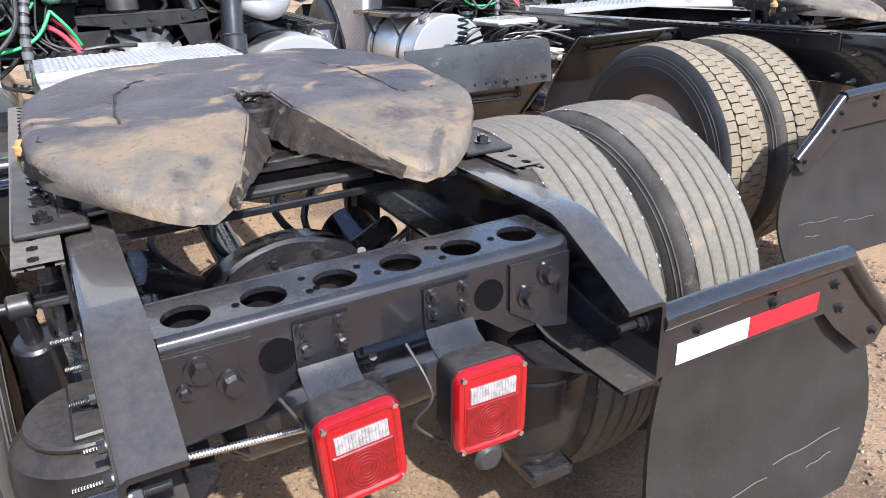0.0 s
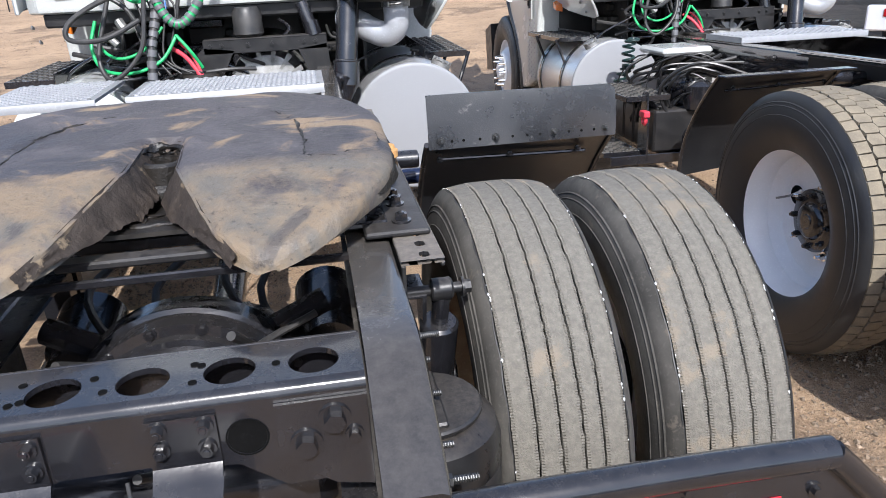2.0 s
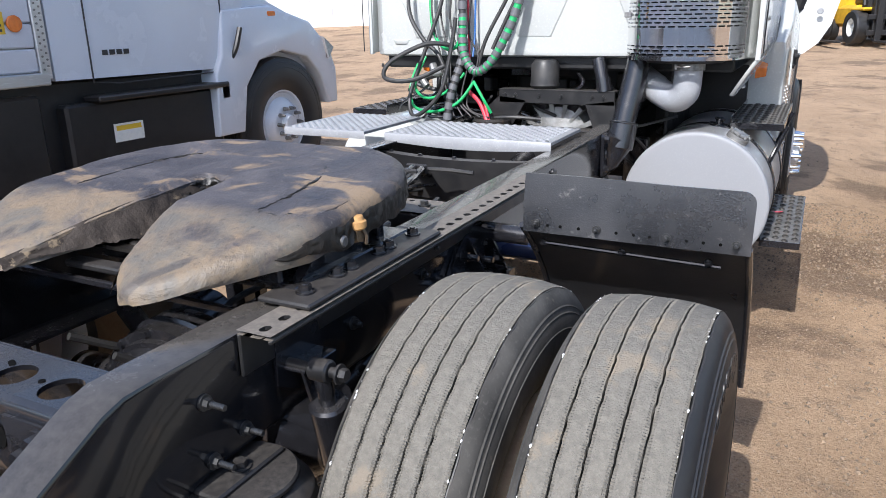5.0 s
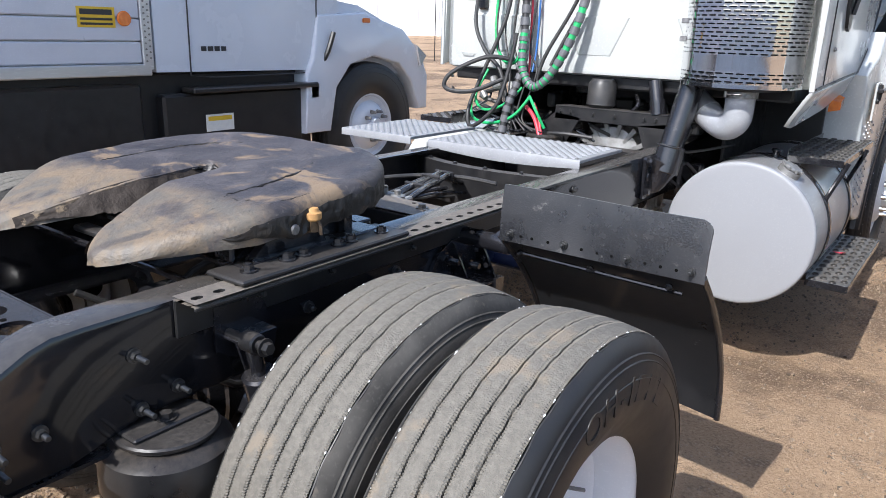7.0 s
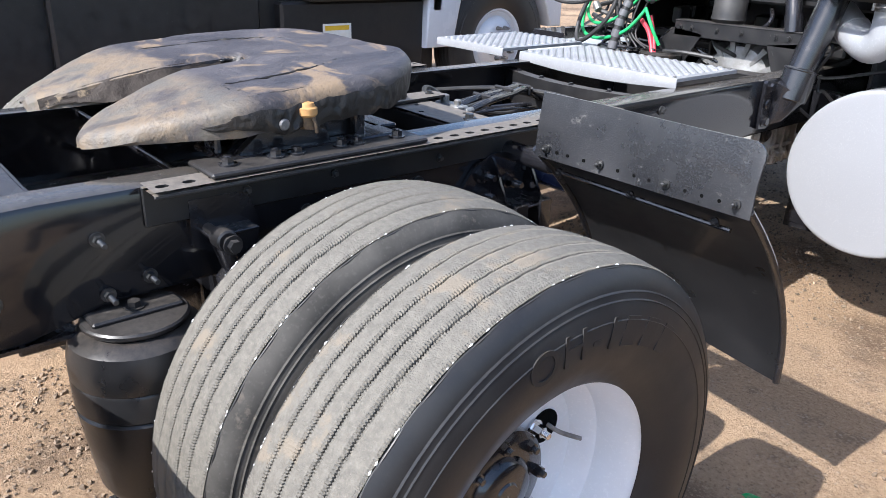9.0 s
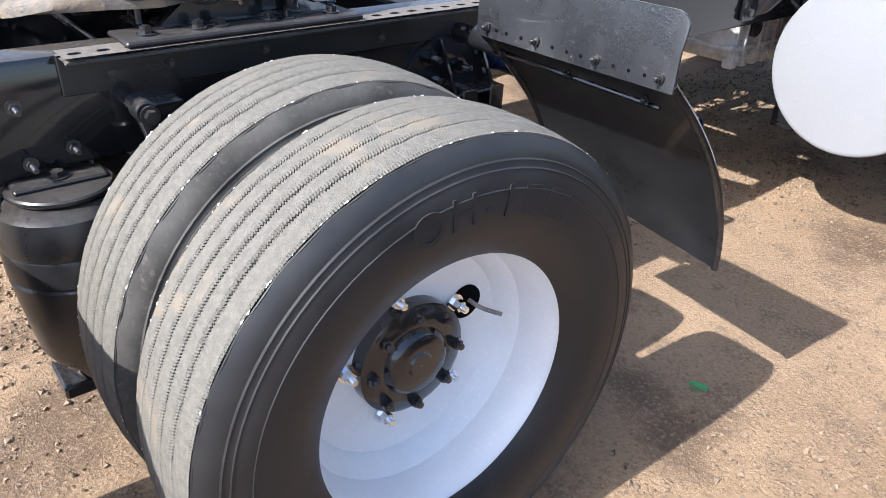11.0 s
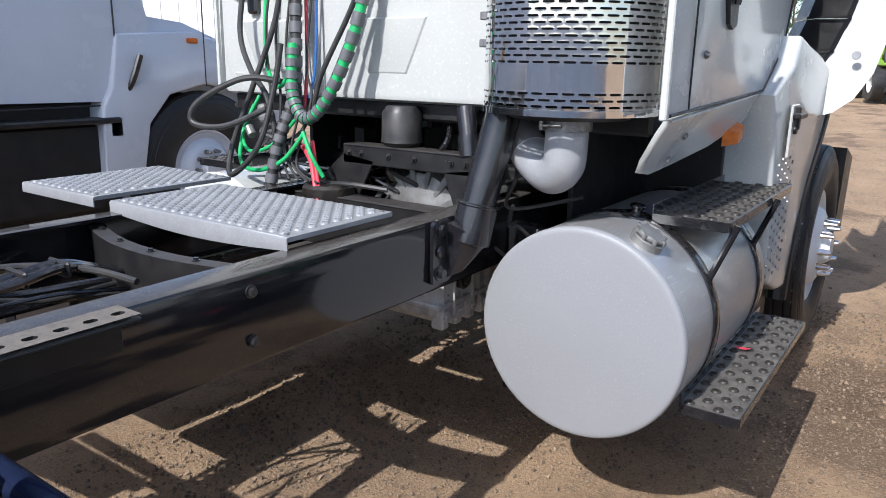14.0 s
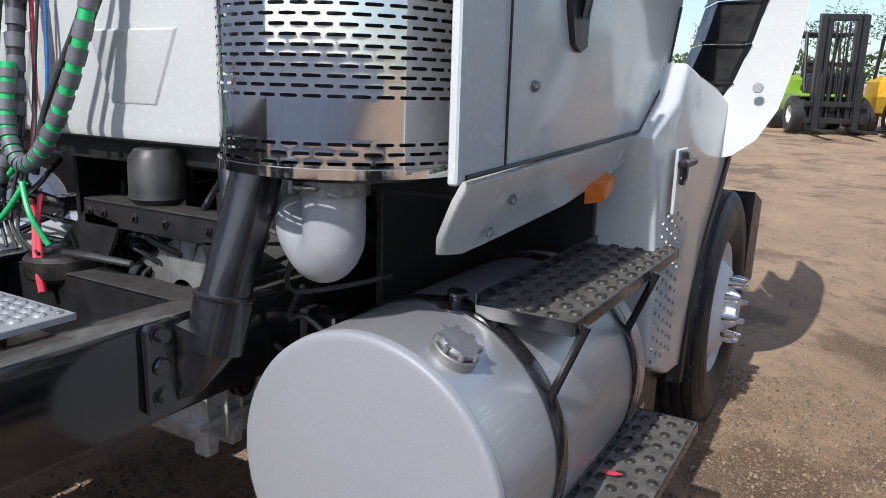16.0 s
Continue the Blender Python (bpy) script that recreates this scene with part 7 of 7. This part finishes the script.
# ---- the tractor beside it ----
def battery_step(parent, side):
    """Open battery box with cables and two grip steps, between wheel and tank."""
    bs = group_part("battery_box", parent, "open black battery box with grip steps and cables")
    grip_step(bs, 0.86, 1.14, 1.75, 2.42, 0.80, side, "upper_step", False)
    grip_step(bs, 1.02, 1.26, 1.80, 2.58, 0.45, side, "lower_step", False)
    f = Shape().prism([(1.74, 0.82), (1.80, 0.82), (1.86, 0.60), (1.86, 0.40), (1.72, 0.40), (1.72, 0.60)], "x", side * 1.0, side * 1.012)
    f.box(side * 0.5, side * 1.24, 1.72, 1.735, 0.38, 0.44, 0.004).box(side * 0.48, side * 0.9, 1.74, 2.44, 0.40, 0.43, 0.004)
    part("frame", f, BLACK, bs)
    r = random.Random(3)
    for k in range(4):
        part("battery", Shape().box(side * 0.50, side * 0.95, 1.76 + 0.17 * k, 1.91 + 0.17 * k, 0.44, 0.70, 0.012), BLACK_MATT, bs)
    for k in range(9):
        y = r.uniform(1.8, 2.4)
        part("battery_cable", Shape().tube([(side * 0.9, y, 0.70), (side * r.uniform(0.8, 0.98), y + 0.1, 0.76), (side * r.uniform(0.85, 0.97), y + 0.15, 0.6), (side * 0.8, y + 0.2, 0.5)], 0.011, 8), HOSE, bs)
    for k in range(7):
        y = r.uniform(1.5, 2.6)
        part("slack_cable", Shape().tube([(side * 0.45, y, 1.0), (side * r.uniform(0.5, 0.7), y + 0.1, 0.92), (side * r.uniform(0.5, 0.75), y + 0.25, 0.84), (side * 0.5, y + 0.4, 0.8)], 0.012, 8), HOSE, bs)
    part("lift_ring", Shape().lathe([(-0.012, 0.022), (0, 0.034), (0.012, 0.022), (0, 0.016), (-0.012, 0.022)], "x", (side * 1.04, 1.70, 0.66), 20).box(side * 1.02, side * 1.06, 1.66, 1.74, 0.68, 0.72, 0.006), PINK, bs, "red lifting ring")
    part("cover", Shape().box(side * 0.46, side * 0.80, 2.0, 2.42, 1.0, 1.05, 0.02), WHITE, bs, "white plastic cover")
    coil = []
    for k in range(72):
        a = k * 0.9
        coil.append((side * (0.86 + 0.038 * math.cos(a) + 0.02 * math.sin(k * 0.11)), 2.34 + 0.0035 * k + 0.038 * math.sin(a), 1.10 - 0.0048 * k + 0.02 * math.sin(k * 0.15)))
    part("coiled_cable", Shape().tube(coil, 0.0095, 6, True, 3), surface("teal_coil", (0.012, 0.035, 0.034), None, 0.3), bs, "coiled dark green cable")
    for k in range(16):
        y, z = 1.66 + 0.05 * k, r.uniform(0.80, 1.0)
        part("slack_cable", Shape().tube([(side * 0.47, y - 0.1, z), (side * r.uniform(0.6, 0.75), y + r.uniform(-0.08, 0.02), z + r.uniform(-0.02, 0.08)), (side * r.uniform(0.75, 0.95), y + r.uniform(0.0, 0.1), z - r.uniform(0.0, 0.1)), (side * r.uniform(0.8, 0.97), y + 0.12, z - r.uniform(0.15, 0.3)), (side * 0.7, y + 0.2, 0.62)], r.choice((0.005, 0.007, 0.010)), 8), BAG, bs)
    for k in range(3):
        y = 1.78 + 0.2 * k
        part("chamber", Shape().lathe([(0.70, 0.02), (0.70, 0.085), (0.76, 0.095), (0.84, 0.09), (0.87, 0.05), (0.88, 0.01)], "z", (side * 0.66, y, 0), 20), BLACK, bs, "black round brake chamber")
    part("air_tank", Shape().lathe([(1.25, 0.001), (1.27, 0.09), (1.6, 0.09), (1.62, 0.001)], "y", (side * 0.75, 0, 0.55), 24), BLACK, bs)


neighbour = thing("semi_truck", "white day-cab semi tractor with drive tyres, parked alongside", "truck", "parked trucks", pose(3.279, 0.824, -0.007, -2.1, 0, -2.0))
for sgn in (1, -1):
    frame_rail(neighbour, sgn, label="black channel frame rail")
    angle_iron(neighbour, sgn)
    rear_flap(neighbour, sgn, False)
    front_flap(neighbour, sgn, False)
    dual_wheel(neighbour, sgn, 0.0, 1.21, True, TREAD_DRIVE)
    front_wheel(neighbour, sgn, 4.95, 1.20, zc=0.66)
    fuel_tank(neighbour, sgn, 0.44)
battery_step(neighbour, -1)
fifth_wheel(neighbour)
cab(neighbour, 0.44, skirted=-1)
hose_set(neighbour, 0.44)
air_cleaner(neighbour, 0.44)
engine_bay(group_part("engine_bay", neighbour, "dark gearbox, beams and pipes under the cab", 0.44))
tread_plate(neighbour, -0.42, 0.42, 1.75, 2.20, 1.112)


# ---- box truck on the far side ----
def box_truck():
    bt = thing("box_truck", "pale blue-white cab box truck with a ribbed aluminium body", "truck", "parked trucks", pose(-3.595, -0.15, 0.33) @ Matrix.Scale(0.90, 4))
    X = 1.05
    c = Shape()
    prof = [(1.90, 1.06), (1.90, 2.5), (3.3, 2.5), (3.6, 2.1), (3.72, 1.62), (3.72, 1.04)]
    n = len(prof)
    c.add([(X, y, z) for y, z in prof] + [(-X, y, z) for y, z in prof], [tuple(range(n)), tuple(range(2 * n - 1, n - 1, -1))] + [(i, (i + 1) % n, n + (i + 1) % n, n + i) for i in range(n)])
    part("cab", c, BLUEWHITE, bt)
    shift = -0.14
    f = [(3.42, 0.50), (3.44, 1.0), (3.52, 1.14), (3.60, 1.50), (4.2, 1.54), (4.75, 1.40), (5.02, 1.15), (5.12, 0.95), (5.12, 0.62), (4.98, 0.62), (4.86, 0.90), (4.66, 1.08), (4.30, 1.15), (3.98, 1.08), (3.80, 0.88), (3.72, 0.50)]
    part("fender", sheet([(y + shift, z) for y, z in f], lambda y, z: X + 0.05 - 0.1 * max(0, z - 1.2), lambda y, z: X - 0.4), BLUEWHITE, bt)
    part("hood", Shape().hull([(x, y + shift, z) for x in (-0.98, 0.98) for y, z in ((3.6, 1.2), (3.6, 1.66), (4.2, 1.6), (4.9, 1.35), (5.1, 0.9), (4.2, 1.2))]), BLUEWHITE, bt)
    part("marker_lamp", Shape().box(X + 0.015, X + 0.035, 4.02, 4.12, 1.45, 1.49, 0.008), AMBER, bt, "amber side marker")
    part("headlamp", Shape().hull([(X - 0.1, 4.92, 1.05), (X + 0.10, 4.80, 1.05), (X + 0.08, 4.76, 1.25), (X - 0.1, 4.86, 1.28), (X + 0.06, 4.94, 1.15)]), CLEAR, bt)
    d = Shape().tube([(X + 0.003, 2.18, 2.4), (X + 0.003, 2.18, 1.03), (X + 0.003, 2.4, 1.01), (X + 0.003, 3.38, 1.02), (X + 0.003, 3.46, 1.25), (X + 0.003, 3.46, 2.2)], 0.006, 6, False)
    part("door_seam", d, PRINT, bt)
    for k in range(4):
        part("badge_bar", Shape().box(X + 0.001, X + 0.005, 2.28 + 0.06 * k, 2.28 + 0.06 * k + 0.046, 1.205, 1.24, 0.001), PRINT, bt, "dark maker's badge shape")
    part("mirror_arm", Shape().tube([(X + 0.02, 3.50, 1.10), (X + 0.06, 3.54, 1.2), (X + 0.07, 3.60, 1.36)], 0.022, 8), BLACK_MATT, bt)
    part("step_board", Shape().box(X - 0.1, X + 0.07, 2.15, 3.42, 0.90, 0.94, 0.01).box(X - 0.02, X + 0.05, 3.34, 3.44, 0.80, 0.94, 0.01), BLACK_MATT, bt)
    part("side_box", Shape().box(X - 0.6, X - 0.02, 1.95, 3.30, 0.30, 0.895, 0.02), BLACK_MATT, bt, "dark battery and tank box")
    part("side_box", Shape().box(X - 0.5, X - 0.04, 0.4, 1.8, 0.35, 0.98, 0.02), BLACK_MATT, bt, "dark tank box")
    lb = part("sticker", Shape().box(X - 0.019, X - 0.016, 2.30, 2.56, 0.60, 0.73, 0.0005), PAPER, bt, "white service sticker")
    part("sticker_band", Shape().box(X - 0.016, X - 0.015, 2.32, 2.54, 0.68, 0.715, 0.0003), YELLOW_PRINT, lb)
    for k in range(9):
        z = 1.125 + 0.15 * k
        part("body_slat", Shape().box(X - 0.02, X, -3.0, 1.80, z, z + 0.143, 0.01), BODY_GREY, bt)
    part("body_rail", Shape().box(X - 0.06, X + 0.015, -3.0, 1.86, 1.04, 1.12, 0.008), ALU, bt)
    ed = part("corner_post", Shape().box(X - 0.05, X + 0.012, 1.80, 1.88, 1.08, 2.5, 0.006), ALU, bt)
    rv = Shape()
    for k in range(14):
        for j in (0, 1):
            rv.cyl((X + 0.011, 1.825 + 0.03 * j, 1.14 + 0.04 * k + 0.02 * j), (X + 0.017, 1.825 + 0.03 * j, 1.14 + 0.04 * k + 0.02 * j), 0.007, seg=8)
    part("rivet_rows", rv, ZINC, ed, kind="stuff")
    sg = part("sign", Shape().box(X + 0.001, X + 0.004, 1.36, 1.62, 1.36, 1.49, 0.001), YELLOW_PRINT, bt, "yellow sign with dark bars")
    for z0, z1 in ((1.44, 1.475), (1.405, 1.42), (1.375, 1.39)):
        part("sign_bar", Shape().box(X + 0.004, X + 0.006, 1.38, 1.60, z0, z1, 0.0005), PRINT, sg)
    part("side_lamp", Shape().cyl((X, 1.68, 1.42), (X + 0.02, 1.68, 1.42), 0.05, seg=20, bevel=0.006), AMBER, bt, "round orange side lamp")
    part("chassis_rail", Shape().box(0.3, 0.42, -3, 4.6, 0.65, 0.9, 0.01), BLACK_MATT, bt)
    part("chassis_rail", Shape().box(-0.42, -0.3, -3, 4.6, 0.65, 0.9, 0.01), BLACK_MATT, bt)
    part("underbody", Shape().box(-0.9, X - 0.12, -3.0, 3.5, 0.25, 1.05, 0.02), BLACK_MATT, bt, "dark running gear under the body")
    part("body_floor", Shape().box(-0.9, 0.9, -3, 1.8, 0.95, 1.06, 0.02), BLACK_MATT, bt)
    part("body_core", Shape().box(-X, X - 0.03, -3.0, 1.80, 1.06, 2.5, 0.02), WHITE, bt)
    front_wheel(bt, 1, 4.30 + shift, 1.09, 0.6, 0.5, BLUEWHITE, ZINC)
    front_wheel(bt, -1, 4.30 + shift, 1.16, 0.6, 0.5, BLUEWHITE, ZINC)
    dual_wheel(bt, 1, -1.2, 1.04, False, TREAD, 0.6, 0.5, rim_r=0.32)


box_truck()


# ---- far yard ----
def forklift(x, y, turn, paint, label):
    fk = thing("forklift", label, "forklift", "forklifts in the yard", pose(x, y, ground_z(x, y), 0, 0, turn))
    part("body", Shape().box(-0.62, 0.62, -0.9, 0.45, 0.4, 0.92, 0.08).box(-0.7, 0.7, 0.3, 1.0, 0.78, 0.86, 0.03), paint, fk)
    part("counterweight", Shape().box(-0.62, 0.62, -1.3, -0.4, 0.4, 1.3, 0.12), paint, fk)
    part("cowl", Shape().box(-0.5, 0.5, 0.42, 0.8, 0.4, 1.25, 0.08).box(-0.46, 0.46, 0.3, 0.6, 1.15, 1.32, 0.06), BLACK_MATT, fk)
    part("steering_wheel", Shape().tube([(0.17 * math.cos(k * math.pi / 8), 0.2 + 0.1 * math.sin(k * math.pi / 8), 1.45 + 0.14 * math.sin(k * math.pi / 8)) for k in range(17)], 0.016, 6, False).tube([(0, 0.45, 1.25), (0, 0.2, 1.45)], 0.02, 6, False), BLACK_MATT, fk)
    for x0 in (-0.56, 0.56):
        part("guard_post", Shape().tube([(x0, 0.75, 0.9), (x0, 0.5, 2.2), (x0, -0.75, 2.2), (x0, -0.95, 1.25)], 0.04, 8, False), BLACK_MATT, fk)
    for k in range(6):
        part("guard_bar", Shape().box(-0.56, 0.56, -0.6 + 0.2 * k, -0.56 + 0.2 * k, 2.17, 2.22, 0.01), BLACK_MATT, fk)
    m = Shape()
    for x0, x1, top in ((0.5, 0.36, 2.55), (0.34, 0.24, 2.48)):
        for sx in (-1, 1):
            m.box(min(sx * x0, sx * x1), max(sx * x0, sx * x1), 0.98, 1.16, 0.15, top, 0.02)
    m.box(-0.5, 0.5, 0.97, 1.04, 2.42, 2.57, 0.01).box(-0.5, 0.5, 0.96, 1.02, 1.45, 1.55, 0.01).box(-0.5, 0.5, 0.96, 1.02, 0.3, 0.45, 0.01)
    part("mast", m, BLACK_MATT, fk, kind="stuff")
    h = Shape()
    for x0 in (-0.13, 0.13):
        h.cyl((x0, 1.06, 0.3), (x0, 1.06, 1.6), 0.045, seg=12).cyl((x0, 1.06, 1.6), (x0, 1.06, 2.4), 0.025, seg=10)
    h.tube([(0.04, 1.1, 2.35), (0.05, 1.12, 1.4), (0.0, 1.14, 0.7)], 0.015, 6, False).tube([(-0.04, 1.1, 2.35), (-0.05, 1.12, 1.5), (-0.02, 1.14, 0.7)], 0.015, 6, False)
    part("lift_cylinder", h, BLACK_MATT, fk)
    part("carriage", Shape().box(-0.66, 0.66, 1.17, 1.24, 0.22, 0.34, 0.01).box(-0.66, 0.66, 1.17, 1.24, 0.58, 0.7, 0.01), BLACK_MATT, fk)
    for x0 in (-0.42, 0.42):
        part("fork", Shape().box(x0 - 0.07, x0 + 0.07, 1.25, 1.31, 0.08, 1.3, 0.01).box(x0 - 0.07, x0 + 0.07, 1.25, 2.35, 0.06, 0.11, 0.01), BLACK_MATT, fk)
    for sx in (-1, 1):
        for yy, r in ((0.7, 0.4), (-0.8, 0.32)):
            w = group_part("wheel", fk)
            part("tyre", Shape().lathe([(sx * 0.52, r * 0.5), (sx * 0.52, r - 0.03), (sx * 0.56, r), (sx * 0.78, r), (sx * 0.82, r - 0.03), (sx * 0.82, r * 0.55)], "x", (0, yy, r), 28), RUBBER, w)
            part("rim", Shape().lathe([(sx * 0.54, r * 0.53), (sx * 0.8, r * 0.55), (sx * 0.8, r * 0.5), (sx * 0.7, r * 0.42), (sx * 0.7, r * 0.12), (sx * 0.76, r * 0.1), (sx * 0.76, 0.005)], "x", (0, yy, r), 24), WHITE, w)
    part("seat", Shape().box(-0.27, 0.27, -0.45, 0.1, 0.92, 1.1, 0.05).box(-0.27, 0.27, -0.56, -0.42, 1.05, 1.65, 0.05), BLACK_MATT, fk)


forklift(0.3, 20.77, 203, LIME, "lime green forklift with black mast")
forklift(2.3, 20.6, 203, YELLOW, "yellow forklift with black mast")
forklift(4.3, 20.5, 203, YELLOW, "yellow forklift parked in a row")


def far_tree(x, y, h, seed):
    tr, r = thing("tree", "green leafy tree at the edge of the yard", "tree", "trees behind the yard", pose(x, y, ground_z(x, y) - 0.05)), random.Random(seed)
    t = Shape().tube([(0, 0, 0), (0.1, 0, h * 0.3), (-0.1, 0.1, h * 0.6), (0, 0, h * 0.85)], [0.2, 0.15, 0.1, 0.06], 8)
    for k in range(7):
        a, z = r.uniform(0, 6.28), h * r.uniform(0.3, 0.65)
        t.tube([(0, 0, z), (math.cos(a) * h * 0.15, math.sin(a) * h * 0.15, z + h * 0.1), (math.cos(a) * h * 0.28, math.sin(a) * h * 0.28, z + h * 0.22)], [0.07, 0.05, 0.03], 6)
    part("trunk", t, BARK, tr)
    lf = Shape()
    for _ in range(1500):
        d = Vector((r.gauss(0, 1), r.gauss(0, 1), r.gauss(0, 0.8))).normalized() * r.uniform(0.35, 1.0) ** 0.6
        c = Vector((d.x * h * 0.36, d.y * h * 0.36, h * 0.66 + d.z * h * 0.32)) * (1 + 0.12 * noise.noise(d * 3 + Vector((seed, 0, 0))))
        q, e = r.uniform(0.06, 0.16), Euler((r.uniform(0, 6), r.uniform(0, 6), 0)).to_matrix()
        lf.add([c + e @ Vector(p) * q for p in ((-1, 0, 0), (0, -0.5, 0.1), (1, 0, 0), (0, 0.5, 0.1))], [(0, 1, 2, 3)])
    part("crown", lf, LEAF, tr)


for k, (x, y, h) in enumerate(((-9, 92, 9), (-3, 88, 8.5), (3, 90, 9.5), (9, 86, 8), (15, 93, 9), (-16, 95, 9))):
    far_tree(x, y, h, k)


def far_hedge():
    s, r = Shape(), random.Random(12)
    for _ in range(9000):
        x, t = r.uniform(-45, 45), r.random()
        top = 2.6 + 1.1 * noise.noise(Vector((x * 0.25, 0, 0))) + 0.5 * noise.noise(Vector((x, 3, 0)))
        c = Vector((x, 74 + r.uniform(-0.8, 0.8), ground_z(0, 74) + t * top))
        q, e = r.uniform(0.12, 0.3), Euler((r.uniform(0, 6), r.uniform(0, 6), 0)).to_matrix()
        s.add([c + e @ Vector(p) * q for p in ((-1, 0, 0), (0, -0.5, 0.1), (1, 0, 0), (0, 0.5, 0.1))], [(0, 1, 2, 3)])
    tagged(part("hedge", s, LEAF), "row of green bushes along the far edge of the yard", "hedge", kind="stuff")


far_hedge()


def far_building():
    fb = thing("warehouse", "low white warehouse wall across the yard", "building", place=pose(-20, 26, 0.9, 0, 0, 18))
    part("wall", Shape().box(-14, 14, -0.2, 0.2, 0, 4.2, 0.03), WALL, fb)
    s = Shape()
    for k in range(28):
        s.box(-14 + k, -13.93 + k, -0.24, -0.2, 0.1, 4.2, 0.01)
    part("wall_rib", s, WALL, fb)
    part("roof", Shape().box(-14.3, 14.3, -0.5, 8, 4.2, 4.4, 0.05), ALU, fb)


far_building()


def far_truck(x, y, turn):
    ft = thing("cargo_truck", "white flat-sided truck body parked across the yard", "truck", "parked trucks", pose(x, y, -0.04, 0, 0, turn))
    part("body", Shape().box(-1.25, 1.25, -3.5, 3.5, 0.86, 2.9, 0.05), WHITE, ft)
    part("bumper", Shape().box(-1.25, 1.25, -3.62, -3.5, 0.48, 0.80, 0.02), BODY_GREY, ft, "pale grey steel bumper")
    for x0 in (-1.05, 0.75):
        part("tail_light", Shape().box(x0, x0 + 0.3, -3.64, -3.62, 0.66, 0.76, 0.01), RED, ft)
    for x0 in (-0.9, -0.3, 0.3, 0.9):
        part("body_latch", Shape().box(x0 - 0.12, x0 + 0.12, -3.53, -3.5, 1.0, 1.03, 0.006), BLACK_MATT, ft)
    part("step_hole", Shape().cyl((-0.2, -3.63, 0.64), (-0.2, -3.61, 0.64), 0.09, seg=24, bevel=0.005), ALU, ft)
    part("chassis", Shape().box(-0.6, 0.6, -3.4, 3.4, 0.45, 0.86, 0.02), BLACK_MATT, ft)
    for sx in (1, -1):
        for yy in (-2.2, 2.4):
            front_wheel(ft, sx, yy, 1.15)


far_truck(11.0, 8.8, -47)


# ---- unseen wall, added behind the camera for the chrome to reflect ----
def reflection_wall():
    s = Shape()
    for k in range(20):
        s.box(-40 + 4 * k, -36.05 + 4 * k, -14.2, -14.0, -0.2, 2.6, 0.02)
    tagged(part("wall_for_reflection", s, WALL), "unseen light panel wall added for the chrome to reflect", "wall", kind="structure")


reflection_wall()


# ---- litter on the dirt ----
def twine(x, y):
    tw, r = thing("plastic_twine", "frayed scrap of green plastic twine on the dirt", "litter", place=pose(x, y, ground_z(x, y))), random.Random(5)
    for k in range(9):
        a = r.uniform(-0.5, 0.5)
        part("strand", Shape().tube([(0, 0, 0.006), (0.02 * math.cos(a), 0.02 * math.sin(a), r.uniform(0.008, 0.02)), (0.055 * math.cos(a), 0.055 * math.sin(a) + 0.01, 0.006)], 0.0012, 5), GREEN, tw)


twine(1.124, 1.036)


def leaf(x, y, z):
    lf = Shape().rings([[(x - 0.028, y - 0.004, z + 0.006), (x - 0.028, y + 0.004, z + 0.006)], [(x - 0.008, y - 0.012, z + 0.002), (x - 0.008, y + 0.012, z + 0.002)], [(x + 0.012, y - 0.010, z + 0.003), (x + 0.012, y + 0.010, z + 0.004)], [(x + 0.03, y - 0.002, z + 0.008), (x + 0.03, y + 0.002, z + 0.008)]], False, False, False)
    tagged(part("dry_leaf", lf, PINK), "small dry red leaf lying on the step", "leaf")


leaf(1.20, 2.90, 0.57)
